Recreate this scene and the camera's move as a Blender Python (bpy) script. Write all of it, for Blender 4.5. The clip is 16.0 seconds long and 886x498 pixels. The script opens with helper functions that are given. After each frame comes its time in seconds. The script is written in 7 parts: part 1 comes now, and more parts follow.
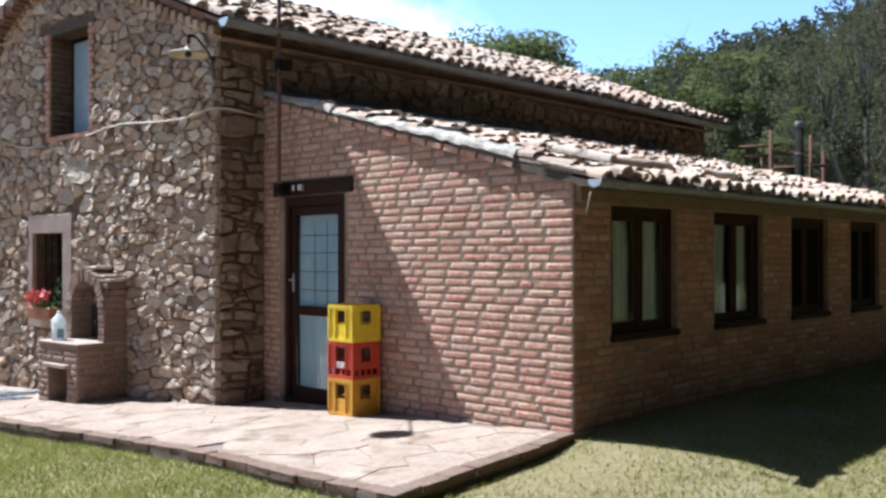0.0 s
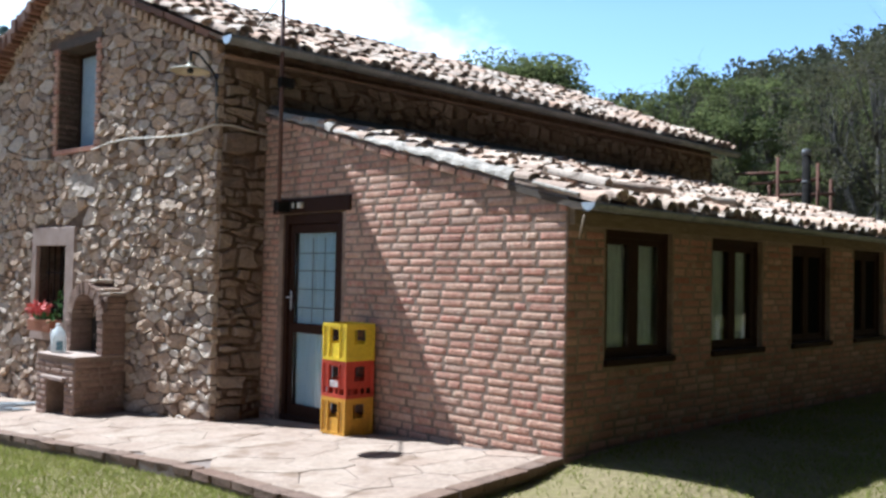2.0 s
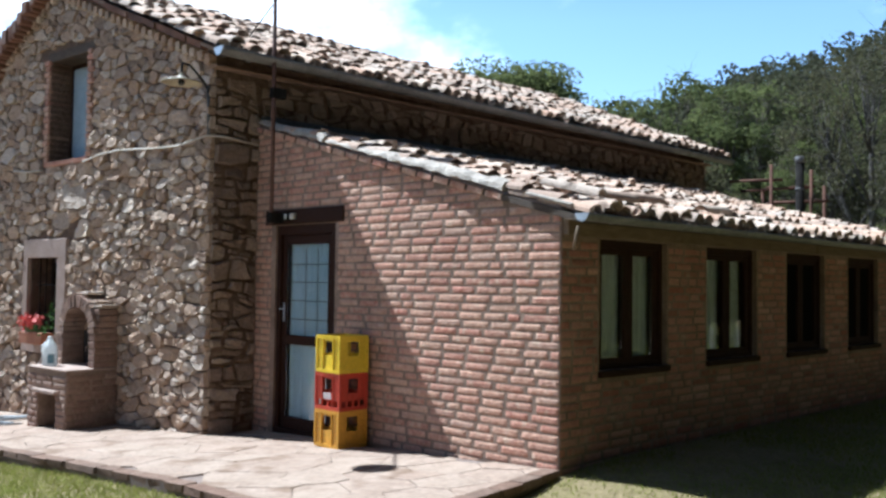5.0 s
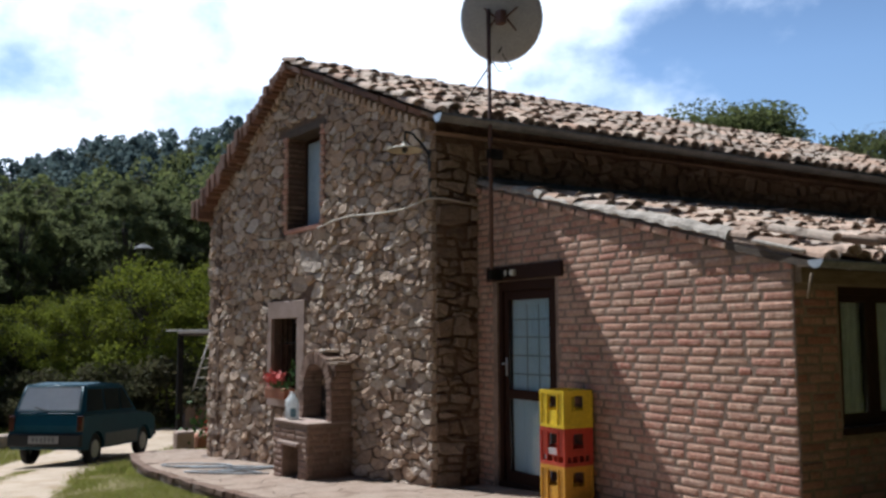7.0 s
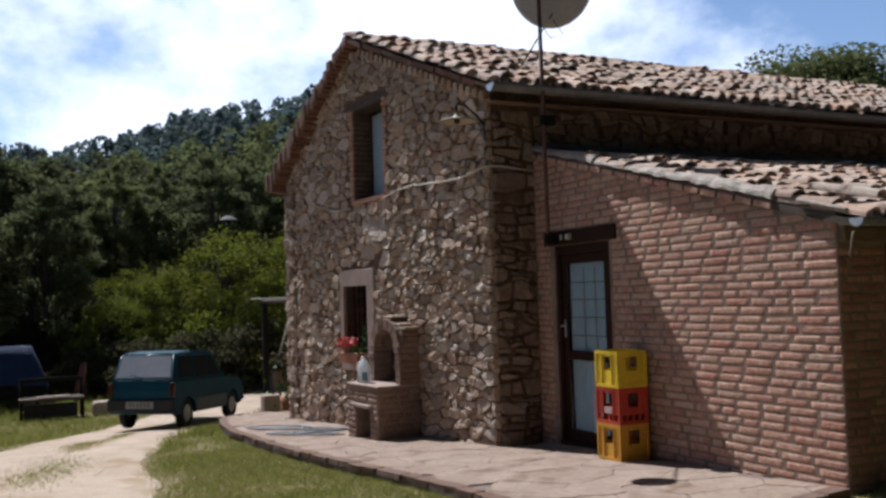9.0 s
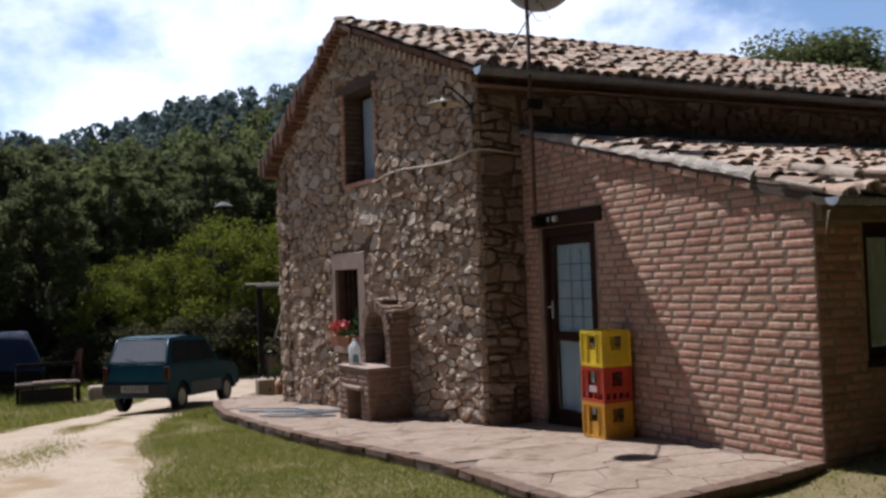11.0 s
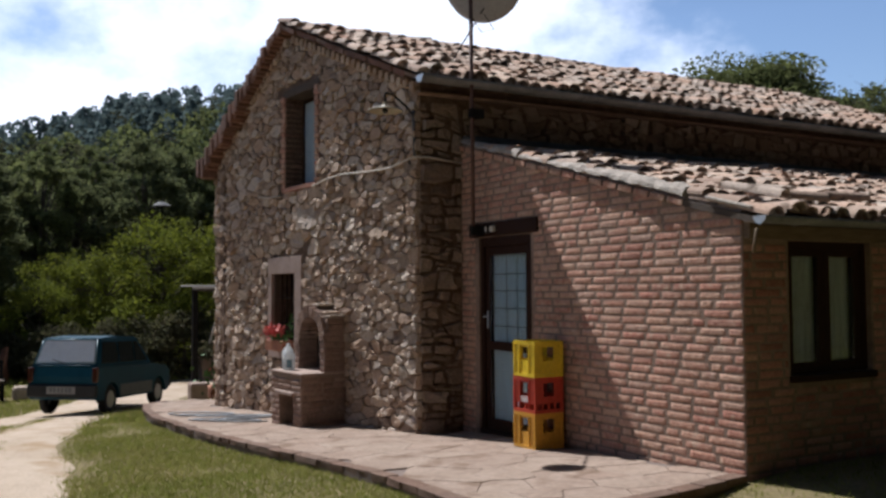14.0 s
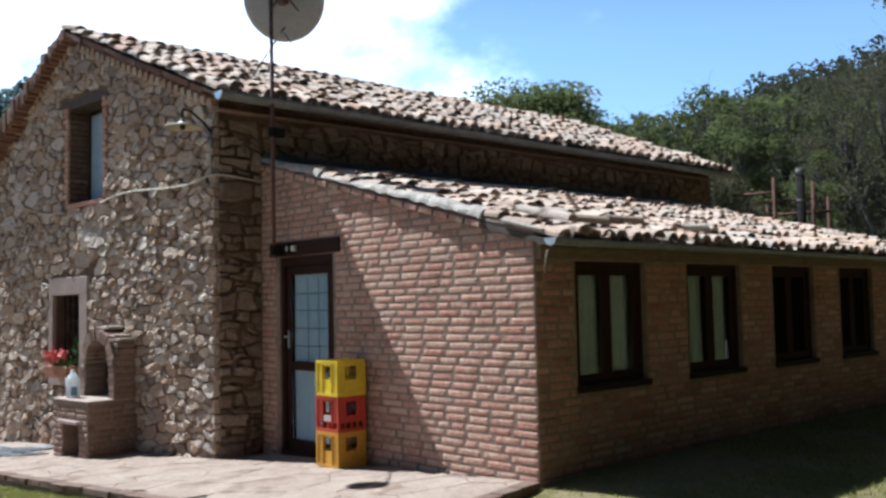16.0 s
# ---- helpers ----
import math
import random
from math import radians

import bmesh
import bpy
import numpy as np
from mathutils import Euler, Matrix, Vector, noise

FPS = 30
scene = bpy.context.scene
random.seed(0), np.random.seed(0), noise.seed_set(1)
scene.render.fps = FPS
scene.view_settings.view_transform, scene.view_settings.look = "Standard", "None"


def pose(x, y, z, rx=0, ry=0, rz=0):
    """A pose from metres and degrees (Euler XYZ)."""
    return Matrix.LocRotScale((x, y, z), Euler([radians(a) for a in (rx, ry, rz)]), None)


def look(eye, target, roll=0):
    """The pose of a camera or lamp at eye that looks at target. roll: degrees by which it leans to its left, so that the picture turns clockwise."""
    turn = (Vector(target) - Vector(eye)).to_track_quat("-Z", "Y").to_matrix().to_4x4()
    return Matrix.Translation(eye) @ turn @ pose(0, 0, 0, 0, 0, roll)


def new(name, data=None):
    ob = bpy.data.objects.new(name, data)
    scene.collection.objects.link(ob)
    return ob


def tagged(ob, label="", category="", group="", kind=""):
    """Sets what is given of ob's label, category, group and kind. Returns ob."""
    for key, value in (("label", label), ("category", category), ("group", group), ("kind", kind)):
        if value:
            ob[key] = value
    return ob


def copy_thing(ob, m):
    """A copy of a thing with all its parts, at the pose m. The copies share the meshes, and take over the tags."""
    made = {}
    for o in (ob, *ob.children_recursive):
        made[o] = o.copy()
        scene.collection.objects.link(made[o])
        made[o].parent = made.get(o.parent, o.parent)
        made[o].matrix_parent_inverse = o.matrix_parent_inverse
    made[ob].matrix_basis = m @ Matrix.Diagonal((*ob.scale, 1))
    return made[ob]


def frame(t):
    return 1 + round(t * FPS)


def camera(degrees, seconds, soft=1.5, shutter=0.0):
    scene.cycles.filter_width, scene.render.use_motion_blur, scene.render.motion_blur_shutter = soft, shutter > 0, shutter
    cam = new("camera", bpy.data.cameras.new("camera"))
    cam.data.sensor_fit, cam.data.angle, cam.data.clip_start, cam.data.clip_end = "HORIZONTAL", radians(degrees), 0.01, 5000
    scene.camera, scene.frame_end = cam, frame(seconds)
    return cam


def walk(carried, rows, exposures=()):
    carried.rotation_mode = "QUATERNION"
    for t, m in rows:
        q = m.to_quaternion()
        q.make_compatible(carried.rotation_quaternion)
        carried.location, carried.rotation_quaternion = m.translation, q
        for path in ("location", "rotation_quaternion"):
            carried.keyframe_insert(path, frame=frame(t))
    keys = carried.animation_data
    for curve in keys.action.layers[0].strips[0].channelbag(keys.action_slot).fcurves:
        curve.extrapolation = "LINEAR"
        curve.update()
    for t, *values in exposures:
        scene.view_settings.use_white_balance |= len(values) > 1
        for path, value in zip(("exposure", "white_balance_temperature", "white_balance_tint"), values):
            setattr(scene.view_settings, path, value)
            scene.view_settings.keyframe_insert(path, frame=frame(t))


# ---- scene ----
cam = camera(52.58, 16.0, soft=2.8)
PATH = [
    (0.0, 3.84, -5.172, 1.274, 0.31, 0.06, 44.9),
    (0.5, 3.904, -5.11, 1.286, 2.13, 1.3, 45.7),
    (1.0, 3.944, -5.019, 1.284, 1.38, 0.68, 46.15),
    (1.5, 3.927, -5.022, 1.286, 2.0, 0.03, 47.74),
    (2.0, 3.931, -5.062, 1.272, 1.64, -1.14, 45.7),
    (2.5, 3.945, -5.038, 1.288, 3.35, -0.23, 41.33),
    (3.0, 3.975, -5.049, 1.276, 3.44, 0.7, 40.91),
    (3.2, 3.97, -5.048, 1.303, 2.73, 0.67, 41.18),
    (5.3, 3.909, -5.029, 1.302, 2.52, -0.66, 46.14),
    (5.5, 3.908, -5.048, 1.288, 2.92, -0.38, 46.85),
    (6.0, 3.898, -5.084, 1.313, 3.64, 1.74, 51.53),
    (6.5, 3.861, -5.091, 1.312, 2.72, 1.46, 55.32),
    (7.0, 3.96, -5.107, 1.318, 5.41, 0.27, 59.17),
    (7.5, 4.046, -5.026, 1.305, 2.98, 0.69, 63.01),
    (8.0, 4.172, -5.03, 1.334, 3.87, 2.48, 62.47),
    (8.2, 4.203, -5.029, 1.351, 3.05, 2.06, 63.69),
    (10.3, 4.419, -4.927, 1.37, 3.03, 1.64, 65.05),
    (10.5, 4.419, -4.929, 1.338, 2.3, 1.54, 64.0),
    (11.0, 4.44, -4.946, 1.311, 2.13, 1.95, 64.55),
    (11.5, 4.41, -4.863, 1.337, 1.71, 1.89, 64.22),
    (12.0, 4.427, -4.894, 1.361, 1.34, 3.15, 64.2),
    (12.5, 4.415, -4.848, 1.323, 2.5, 2.13, 64.04),
    (13.0, 4.455, -4.89, 1.345, 2.49, 2.17, 63.95),
    (13.5, 4.466, -4.925, 1.323, 3.43, -1.21, 62.68),
    (14.0, 4.456, -4.889, 1.302, 2.58, 0.38, 60.84),
    (14.5, 4.496, -4.85, 1.329, 3.41, 0.17, 57.28),
    (15.0, 4.501, -4.82, 1.32, 4.39, 0.77, 54.15),
    (15.5, 4.482, -4.947, 1.34, 4.2, 1.67, 48.51),
    (16.0, 4.479, -5.008, 1.332, 3.44, 1.18, 47.7),
]
EXPO = [(0.0, 1.38, 5080, 7), (3.2, 1.26, 5000, 5), (5.3, 1.24, 5000, 5), (6.0, 1.14, 5080, 5), (7.0, 0.46, 5400, 9), (8.2, 0.26, 5500, 13), (11.0, 0.3, 5600, 14), (13.5, 0.34, 5680, 13), (14.5, 0.26, 5480, 13), (15.0, 0.32, 5350, 10), (15.5, 0.3, 5100, 5), (16.0, 0.97, 5080, 5)]
walk(cam, [(t, pose(x, y, z, 90 + pitch, roll, yaw)) for t, x, y, z, pitch, roll, yaw in PATH], EXPO)

# ---- sun and sky ----
TO_SUN = Vector((-0.675, -0.165, 1.0)).normalized()
SUN_ELEV = math.asin(TO_SUN.z)
SUN_AZIM = math.atan2(TO_SUN.x, TO_SUN.y)
sun = new("sun", bpy.data.lights.new("sun", "SUN"))
sun.data.energy, sun.data.angle, sun.data.color = 5.0, radians(0.55), (1.0, 0.925, 0.805)
sun.matrix_world = look(TO_SUN * 60, (0, 0, 0))


def sky_world():
    w = bpy.data.worlds.new("sky")
    scene.world = w
    w.use_nodes = True
    nt = w.node_tree
    nt.nodes.clear()
    N, K = nt.nodes.new, nt.links.new
    out, bg = N("ShaderNodeOutputWorld"), N("ShaderNodeBackground")
    sky = N("ShaderNodeTexSky")
    sky.sky_type, sky.sun_disc = "NISHITA", False
    sky.sun_elevation, sky.sun_rotation = SUN_ELEV, SUN_AZIM
    sky.air_density, sky.dust_density, sky.ozone_density = 1.0, 0.3, 1.6
    tc = N("ShaderNodeTexCoord")
    mp = N("ShaderNodeMapping")
    mp.inputs["Scale"].default_value = (1.0, 1.0, 1.5)
    K(tc.outputs["Generated"], mp.inputs["Vector"])
    ns = N("ShaderNodeTexNoise")
    ns.inputs["Scale"].default_value, ns.inputs["Detail"].default_value, ns.inputs["Roughness"].default_value = 4.2, 9.0, 0.56
    K(mp.outputs["Vector"], ns.inputs["Vector"])
    # a cloud bank stands over the valley to the west, thinning towards the north
    dot = N("ShaderNodeVectorMath")
    dot.operation = "DOT_PRODUCT"
    nrm = N("ShaderNodeVectorMath")
    nrm.operation = "NORMALIZE"
    K(tc.outputs["Generated"], nrm.inputs[0])
    K(nrm.outputs[0], dot.inputs[0])
    dot.inputs[1].default_value = Vector((-0.87, 0.31, 0.36)).normalized()
    bias = N("ShaderNodeMapRange")
    bias.inputs["From Min"].default_value, bias.inputs["From Max"].default_value = 0.86, 0.985
    bias.inputs["To Min"].default_value, bias.inputs["To Max"].default_value = -0.18, 0.1
    K(dot.outputs["Value"], bias.inputs["Value"])
    add = N("ShaderNodeMath")
    K(ns.outputs["Fac"], add.inputs[0])
    K(bias.outputs["Result"], add.inputs[1])
    mask = N("ShaderNodeMapRange")
    mask.interpolation_type = "SMOOTHSTEP"
    mask.inputs["From Min"].default_value, mask.inputs["From Max"].default_value = 0.34, 0.6
    K(add.outputs[0], mask.inputs["Value"])
    mix = N("ShaderNodeMix")
    mix.data_type = "RGBA"
    K(mask.outputs["Result"], mix.inputs["Factor"])
    lift = N("ShaderNodeMix")
    lift.data_type, lift.blend_type = "RGBA", "MULTIPLY"
    lift.inputs["Factor"].default_value = 1.0
    lift.inputs["B"].default_value = (2.75, 2.56, 2.42, 1)
    K(sky.outputs["Color"], lift.inputs["A"])
    # haze: the sky pales towards the horizon
    sep = N("ShaderNodeSeparateXYZ")
    K(nrm.outputs[0], sep.inputs[0])
    haze = N("ShaderNodeMapRange")
    haze.inputs["From Min"].default_value, haze.inputs["From Max"].default_value = 0.28, 0.75
    haze.inputs["To Min"].default_value, haze.inputs["To Max"].default_value = 1.12, 0.15
    K(sep.outputs["Z"], haze.inputs["Value"])
    pale = N("ShaderNodeVectorMath")
    pale.operation = "SCALE"
    K(lift.outputs["Result"], pale.inputs[0])
    K(haze.outputs["Result"], pale.inputs["Scale"])
    K(pale.outputs[0], mix.inputs["A"])
    mix.inputs["B"].default_value = (30.0, 30.4, 31.4, 1)
    K(mix.outputs["Result"], bg.inputs["Color"])
    bg.inputs["Strength"].default_value = 0.033
    K(bg.outputs[0], out.inputs[0])


sky_world()

# ---- materials ----
def mat(name, cols, scale=6.0, fine=70.0, rough=0.85, bump=0.25, rnd=None, palette=None, metallic=0.0, spec=0.4, blend=0.5, coat=0.0, stretch=(1, 1, 1), stain=None, size=0.01):
    """A surface with colour drifting between cols at a large scale, grain at a fine one, and a piece-by-piece palette."""
    m = bpy.data.materials.new(name)
    m.use_nodes = True
    nt = m.node_tree
    N, K = nt.nodes.new, nt.links.new
    b = nt.nodes["Principled BSDF"]
    b.inputs["Roughness"].default_value, b.inputs["Metallic"].default_value = rough, metallic
    b.inputs["Specular IOR Level"].default_value, b.inputs["Coat Weight"].default_value = spec, coat
    geo = N("ShaderNodeNewGeometry")
    mp = N("ShaderNodeMapping")
    mp.inputs["Scale"].default_value = stretch
    K(geo.outputs["Position"], mp.inputs["Vector"])
    n1, n2 = N("ShaderNodeTexNoise"), N("ShaderNodeTexNoise")
    for n, s, d in ((n1, scale, 5), (n2, fine, 4)):
        n.inputs["Scale"].default_value, n.inputs["Detail"].default_value, n.inputs["Roughness"].default_value = s, d, 0.62
        K(mp.outputs["Vector"], n.inputs["Vector"])
    ramp = N("ShaderNodeValToRGB")
    el = ramp.color_ramp.elements
    el[0].position, el[1].position = 0.3, 0.7
    el[0].color, el[1].color = (*cols[0], 1), (*cols[-1], 1)
    if len(cols) == 3:
        e = el.new(0.5)
        e.color = (*cols[1], 1)
    K(n1.outputs["Fac"], ramp.inputs["Fac"])
    col = ramp.outputs["Color"]
    if palette:
        pr = N("ShaderNodeValToRGB")
        pe = pr.color_ramp.elements
        k = len(palette)
        pe[0].position, pe[0].color = 0.0, (*palette[0], 1)
        pe[1].position, pe[1].color = 1.0, (*palette[-1], 1)
        for i in range(1, k - 1):
            e = pe.new(i / (k - 1))
            e.color = (*palette[i], 1)
        if rnd == "island":
            K(geo.outputs["Random Per Island"], pr.inputs["Fac"])
        else:
            oi = N("ShaderNodeObjectInfo")
            K(oi.outputs["Random"], pr.inputs["Fac"])
        mx = N("ShaderNodeMix")
        mx.data_type = "RGBA"
        mx.inputs["Factor"].default_value = blend
        K(pr.outputs["Color"], mx.inputs["A"])
        K(col, mx.inputs["B"])
        col = mx.outputs["Result"]
    gr = N("ShaderNodeMapRange")
    gr.inputs["From Min"].default_value, gr.inputs["From Max"].default_value = 0.25, 0.75
    gr.inputs["To Min"].default_value, gr.inputs["To Max"].default_value = 0.72, 1.18
    K(n2.outputs["Fac"], gr.inputs["Value"])
    mul = N("ShaderNodeMix")
    mul.data_type, mul.blend_type = "RGBA", "MULTIPLY"
    mul.inputs["Factor"].default_value = 1.0
    K(col, mul.inputs["A"])
    K(gr.outputs["Result"], mul.inputs["B"])
    col = mul.outputs["Result"]
    if stain:
        n3 = N("ShaderNodeTexNoise")
        n3.inputs["Scale"].default_value, n3.inputs["Detail"].default_value = stain[1], 7
        K(geo.outputs["Position"], n3.inputs["Vector"])
        sr = N("ShaderNodeMapRange")
        sr.inputs["From Min"].default_value, sr.inputs["From Max"].default_value = stain[2], stain[2] + 0.14
        K(n3.outputs["Fac"], sr.inputs["Value"])
        sx = N("ShaderNodeMix")
        sx.data_type = "RGBA"
        K(sr.outputs["Result"], sx.inputs["Factor"])
        K(col, sx.inputs["A"])
        sx.inputs["B"].default_value = (*stain[0], 1)
        col = sx.outputs["Result"]
    K(col, b.inputs["Base Color"])
    if bump:
        bp = N("ShaderNodeBump")
        bp.inputs["Strength"].default_value, bp.inputs["Distance"].default_value = bump, size
        K(n2.outputs["Fac"], bp.inputs["Height"])
        K(bp.outputs["Normal"], b.inputs["Normal"])
    return m


def leaf_mat(name, palette, glow=0.4):
    m = mat(name, [palette[0], palette[-1]], 0.8, 12, 0.8, 0, "island", palette, blend=0.45, spec=0.08)
    nt = m.node_tree
    b = nt.nodes["Principled BSDF"]
    out = nt.nodes["Material Output"]
    tr = nt.nodes.new("ShaderNodeBsdfTranslucent")
    mx = nt.nodes.new("ShaderNodeMixShader")
    mx.inputs[0].default_value = glow
    nt.links.new(b.inputs["Base Color"].links[0].from_socket, tr.inputs["Color"])
    nt.links.new(b.outputs[0], mx.inputs[1])
    nt.links.new(tr.outputs[0], mx.inputs[2])
    nt.links.new(mx.outputs[0], out.inputs[0])
    return m


def glass_mat(name, tint=(0.9, 0.95, 0.95)):
    m = bpy.data.materials.new(name)
    m.use_nodes = True
    b = m.node_tree.nodes["Principled BSDF"]
    b.inputs["Base Color"].default_value = (*tint, 1)
    b.inputs["Roughness"].default_value, b.inputs["Transmission Weight"].default_value, b.inputs["IOR"].default_value = 0.02, 1.0, 1.45
    return m


BRICKS = [(0.423, 0.152, 0.106), (0.565, 0.34, 0.237), (0.484, 0.242, 0.164), (0.606, 0.412, 0.287), (0.344, 0.152, 0.106), (0.565, 0.367, 0.254), (0.423, 0.304, 0.229), (0.505, 0.215, 0.147), (0.625, 0.439, 0.304)]
STONES = [(0.297, 0.193, 0.128), (0.614, 0.471, 0.353), (0.397, 0.249, 0.158), (0.686, 0.571, 0.457), (0.198, 0.135, 0.099), (0.516, 0.347, 0.226), (0.456, 0.375, 0.315), (0.68, 0.57, 0.463), (0.277, 0.182, 0.128), (0.474, 0.318, 0.216), (0.655, 0.539, 0.442)]
# redder, darker bricks for the shaded side wall: colour offsets the grass bounce
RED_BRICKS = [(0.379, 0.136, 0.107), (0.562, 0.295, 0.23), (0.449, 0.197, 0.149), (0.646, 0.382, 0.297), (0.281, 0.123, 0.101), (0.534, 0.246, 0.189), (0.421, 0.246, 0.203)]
OVEN_BRICKS = [(0.28, 0.18, 0.14), (0.36, 0.25, 0.195), (0.22, 0.14, 0.11), (0.4, 0.3, 0.24), (0.3, 0.19, 0.15)]
# darker copy of STONES that puts the long wall's shade into the colour
SHADED_STONES = [(0.24, 0.165, 0.12), (0.34, 0.255, 0.19), (0.18, 0.125, 0.095), (0.42, 0.335, 0.265), (0.28, 0.195, 0.14)]
TILES = [(0.42, 0.26, 0.18), (0.62, 0.46, 0.35), (0.48, 0.3, 0.21), (0.68, 0.56, 0.45), (0.3, 0.21, 0.16), (0.54, 0.4, 0.31), (0.43, 0.38, 0.33), (0.58, 0.47, 0.38), (0.26, 0.22, 0.19)]
M = {}
for src in ("object", "island"):
    M["brick_" + src] = mat("brick_" + src, [(0.31, 0.12, 0.09), (0.68, 0.485, 0.37)], 19, 46, 0.94, 1.0, src, BRICKS, blend=0.48, spec=0.1, size=0.01, stain=((0.54, 0.405, 0.3), 11, 0.57))
    M["stone_" + src] = mat("stone_" + src, [(0.34, 0.25, 0.185), (0.64, 0.54, 0.43)], 14, 30, 0.92, 1.0, src, STONES, blend=0.28, spec=0.15, size=0.03, stain=((0.18, 0.125, 0.085), 8, 0.6))
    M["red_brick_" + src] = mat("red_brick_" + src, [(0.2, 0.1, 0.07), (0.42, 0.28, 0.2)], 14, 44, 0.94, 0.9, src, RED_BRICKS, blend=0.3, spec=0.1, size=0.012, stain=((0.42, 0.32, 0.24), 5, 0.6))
    M["oven_brick_" + src] = mat("oven_brick_" + src, [(0.19, 0.125, 0.095), (0.36, 0.26, 0.205)], 12, 44, 0.94, 0.9, src, OVEN_BRICKS, blend=0.4, spec=0.1, size=0.012, stain=((0.14, 0.1, 0.08), 6, 0.58))
    M["dark_stone_" + src] = mat("dark_stone_" + src, [(0.18, 0.13, 0.095), (0.34, 0.26, 0.2)], 9, 40, 0.94, 0.9, src, SHADED_STONES, blend=0.35, spec=0.1, size=0.02, stain=((0.3, 0.23, 0.18), 7, 0.66))
    M["tile_" + src] = mat("tile_" + src, [(0.42, 0.3, 0.22), (0.58, 0.48, 0.39)], 9, 60, 0.92, 0.6, src, TILES, blend=0.22, spec=0.15, stain=((0.13, 0.095, 0.07), 9, 0.57))
M["mortar"] = mat("lime_mortar", [(0.19, 0.136, 0.103), (0.35, 0.255, 0.195)], 4, 45, 0.95, 0.5, spec=0.15, size=0.006)
M["earth_mortar"] = mat("earth_mortar", [(0.1, 0.066, 0.046), (0.22, 0.15, 0.108)], 7, 26, 0.95, 1.0, spec=0.15, size=0.03)
M["plaster"] = mat("plaster", [(0.34, 0.255, 0.21), (0.43, 0.33, 0.28)], 5, 80, 0.9, 0.3, spec=0.2)
M["wood_dark"] = mat("dark_stained_wood", [(0.02, 0.009, 0.006), (0.045, 0.02, 0.012)], 9, 60, 0.7, 0.25, stretch=(6, 6, 1), spec=0.12)
M["wood_beam"] = mat("old_beam", [(0.06, 0.042, 0.03), (0.12, 0.09, 0.065)], 8, 60, 0.85, 0.5, stretch=(1, 6, 6))
M["wood_eave"] = mat("eave_board", [(0.13, 0.09, 0.055), (0.21, 0.15, 0.095)], 6, 60, 0.85, 0.3, stretch=(6, 1, 6))
M["gutter"] = mat("weathered_metal", [(0.15, 0.145, 0.14), (0.26, 0.255, 0.25)], 6, 50, 0.55, 0.15, metallic=0.3)
M["zinc"] = mat("pale_zinc", [(0.5, 0.52, 0.54), (0.62, 0.64, 0.66)], 9, 70, 0.4, 0.1, metallic=0.5)
M["rust"] = mat("rusty_steel", [(0.07, 0.03, 0.02), (0.14, 0.06, 0.035)], 14, 80, 0.85, 0.3, metallic=0.2)
M["steel"] = mat("steel_pipe", [(0.012, 0.011, 0.011), (0.026, 0.024, 0.022)], 10, 70, 0.95, 0.15, spec=0.04)
M["pole"] = mat("brown_pole_paint", [(0.09, 0.045, 0.035), (0.15, 0.08, 0.06)], 12, 70, 0.6, 0.2, metallic=0.2)
M["slab_piece"] = mat("paving_stone", [(0.24, 0.175, 0.13), (0.41, 0.325, 0.26)], 3.2, 26, 0.92, 0.6, "object", [(0.31, 0.23, 0.175), (0.36, 0.285, 0.225), (0.28, 0.21, 0.165), (0.33, 0.235, 0.18)], blend=0.6, spec=0.15, stain=((0.2, 0.14, 0.1), 3.4, 0.55))
M["joint"] = mat("paving_joint", [(0.16, 0.12, 0.1), (0.23, 0.18, 0.15)], 6, 50, 0.95, 0.5)
M["ground"] = mat("meadow_soil", [(0.13, 0.12, 0.04), (0.22, 0.175, 0.095), (0.15, 0.14, 0.045)], 0.9, 22, 0.95, 0.8, spec=0.1, size=0.03, stain=((0.23, 0.185, 0.11), 1.1, 0.56))
M["gravel"] = mat("pale_gravel", [(0.42, 0.33, 0.24), (0.56, 0.46, 0.36)], 1.6, 45, 0.95, 0.9, spec=0.12, size=0.02, stain=((0.36, 0.26, 0.16), 1.3, 0.55))
M["dark"] = mat("near_black", [(0.03, 0.025, 0.02), (0.05, 0.04, 0.035)], 2, 30, 0.95, 0)
M["white"] = mat("white_paint", [(0.74, 0.74, 0.72), (0.82, 0.82, 0.8)], 5, 60, 0.5, 0.05)
M["curtain"] = mat("sheer_curtain", [(0.78, 0.8, 0.78), (0.86, 0.87, 0.85)], 3, 40, 0.9, 0.1)
# white lace with the blue of sky light and reflection in its colour
M["lace"] = mat("sky_tinted_lace", [(0.6, 0.74, 0.82), (0.74, 0.86, 0.92)], 3, 90, 0.9, 0.2)
M["glass"] = glass_mat("window_glass")


# ---- building blocks ----
def mesh(name, verts, faces, material, parent=None, label="", smooth=False):
    me = bpy.data.meshes.new(name)
    me.from_pydata([tuple(v) for v in verts], [], [tuple(int(i) for i in f) for f in faces])
    me.update()
    if material:
        me.materials.append(material)
    if smooth:
        me.shade_smooth()
    ob = new(name, me)
    ob.parent = parent
    if label:
        tagged(ob, label)
    return ob


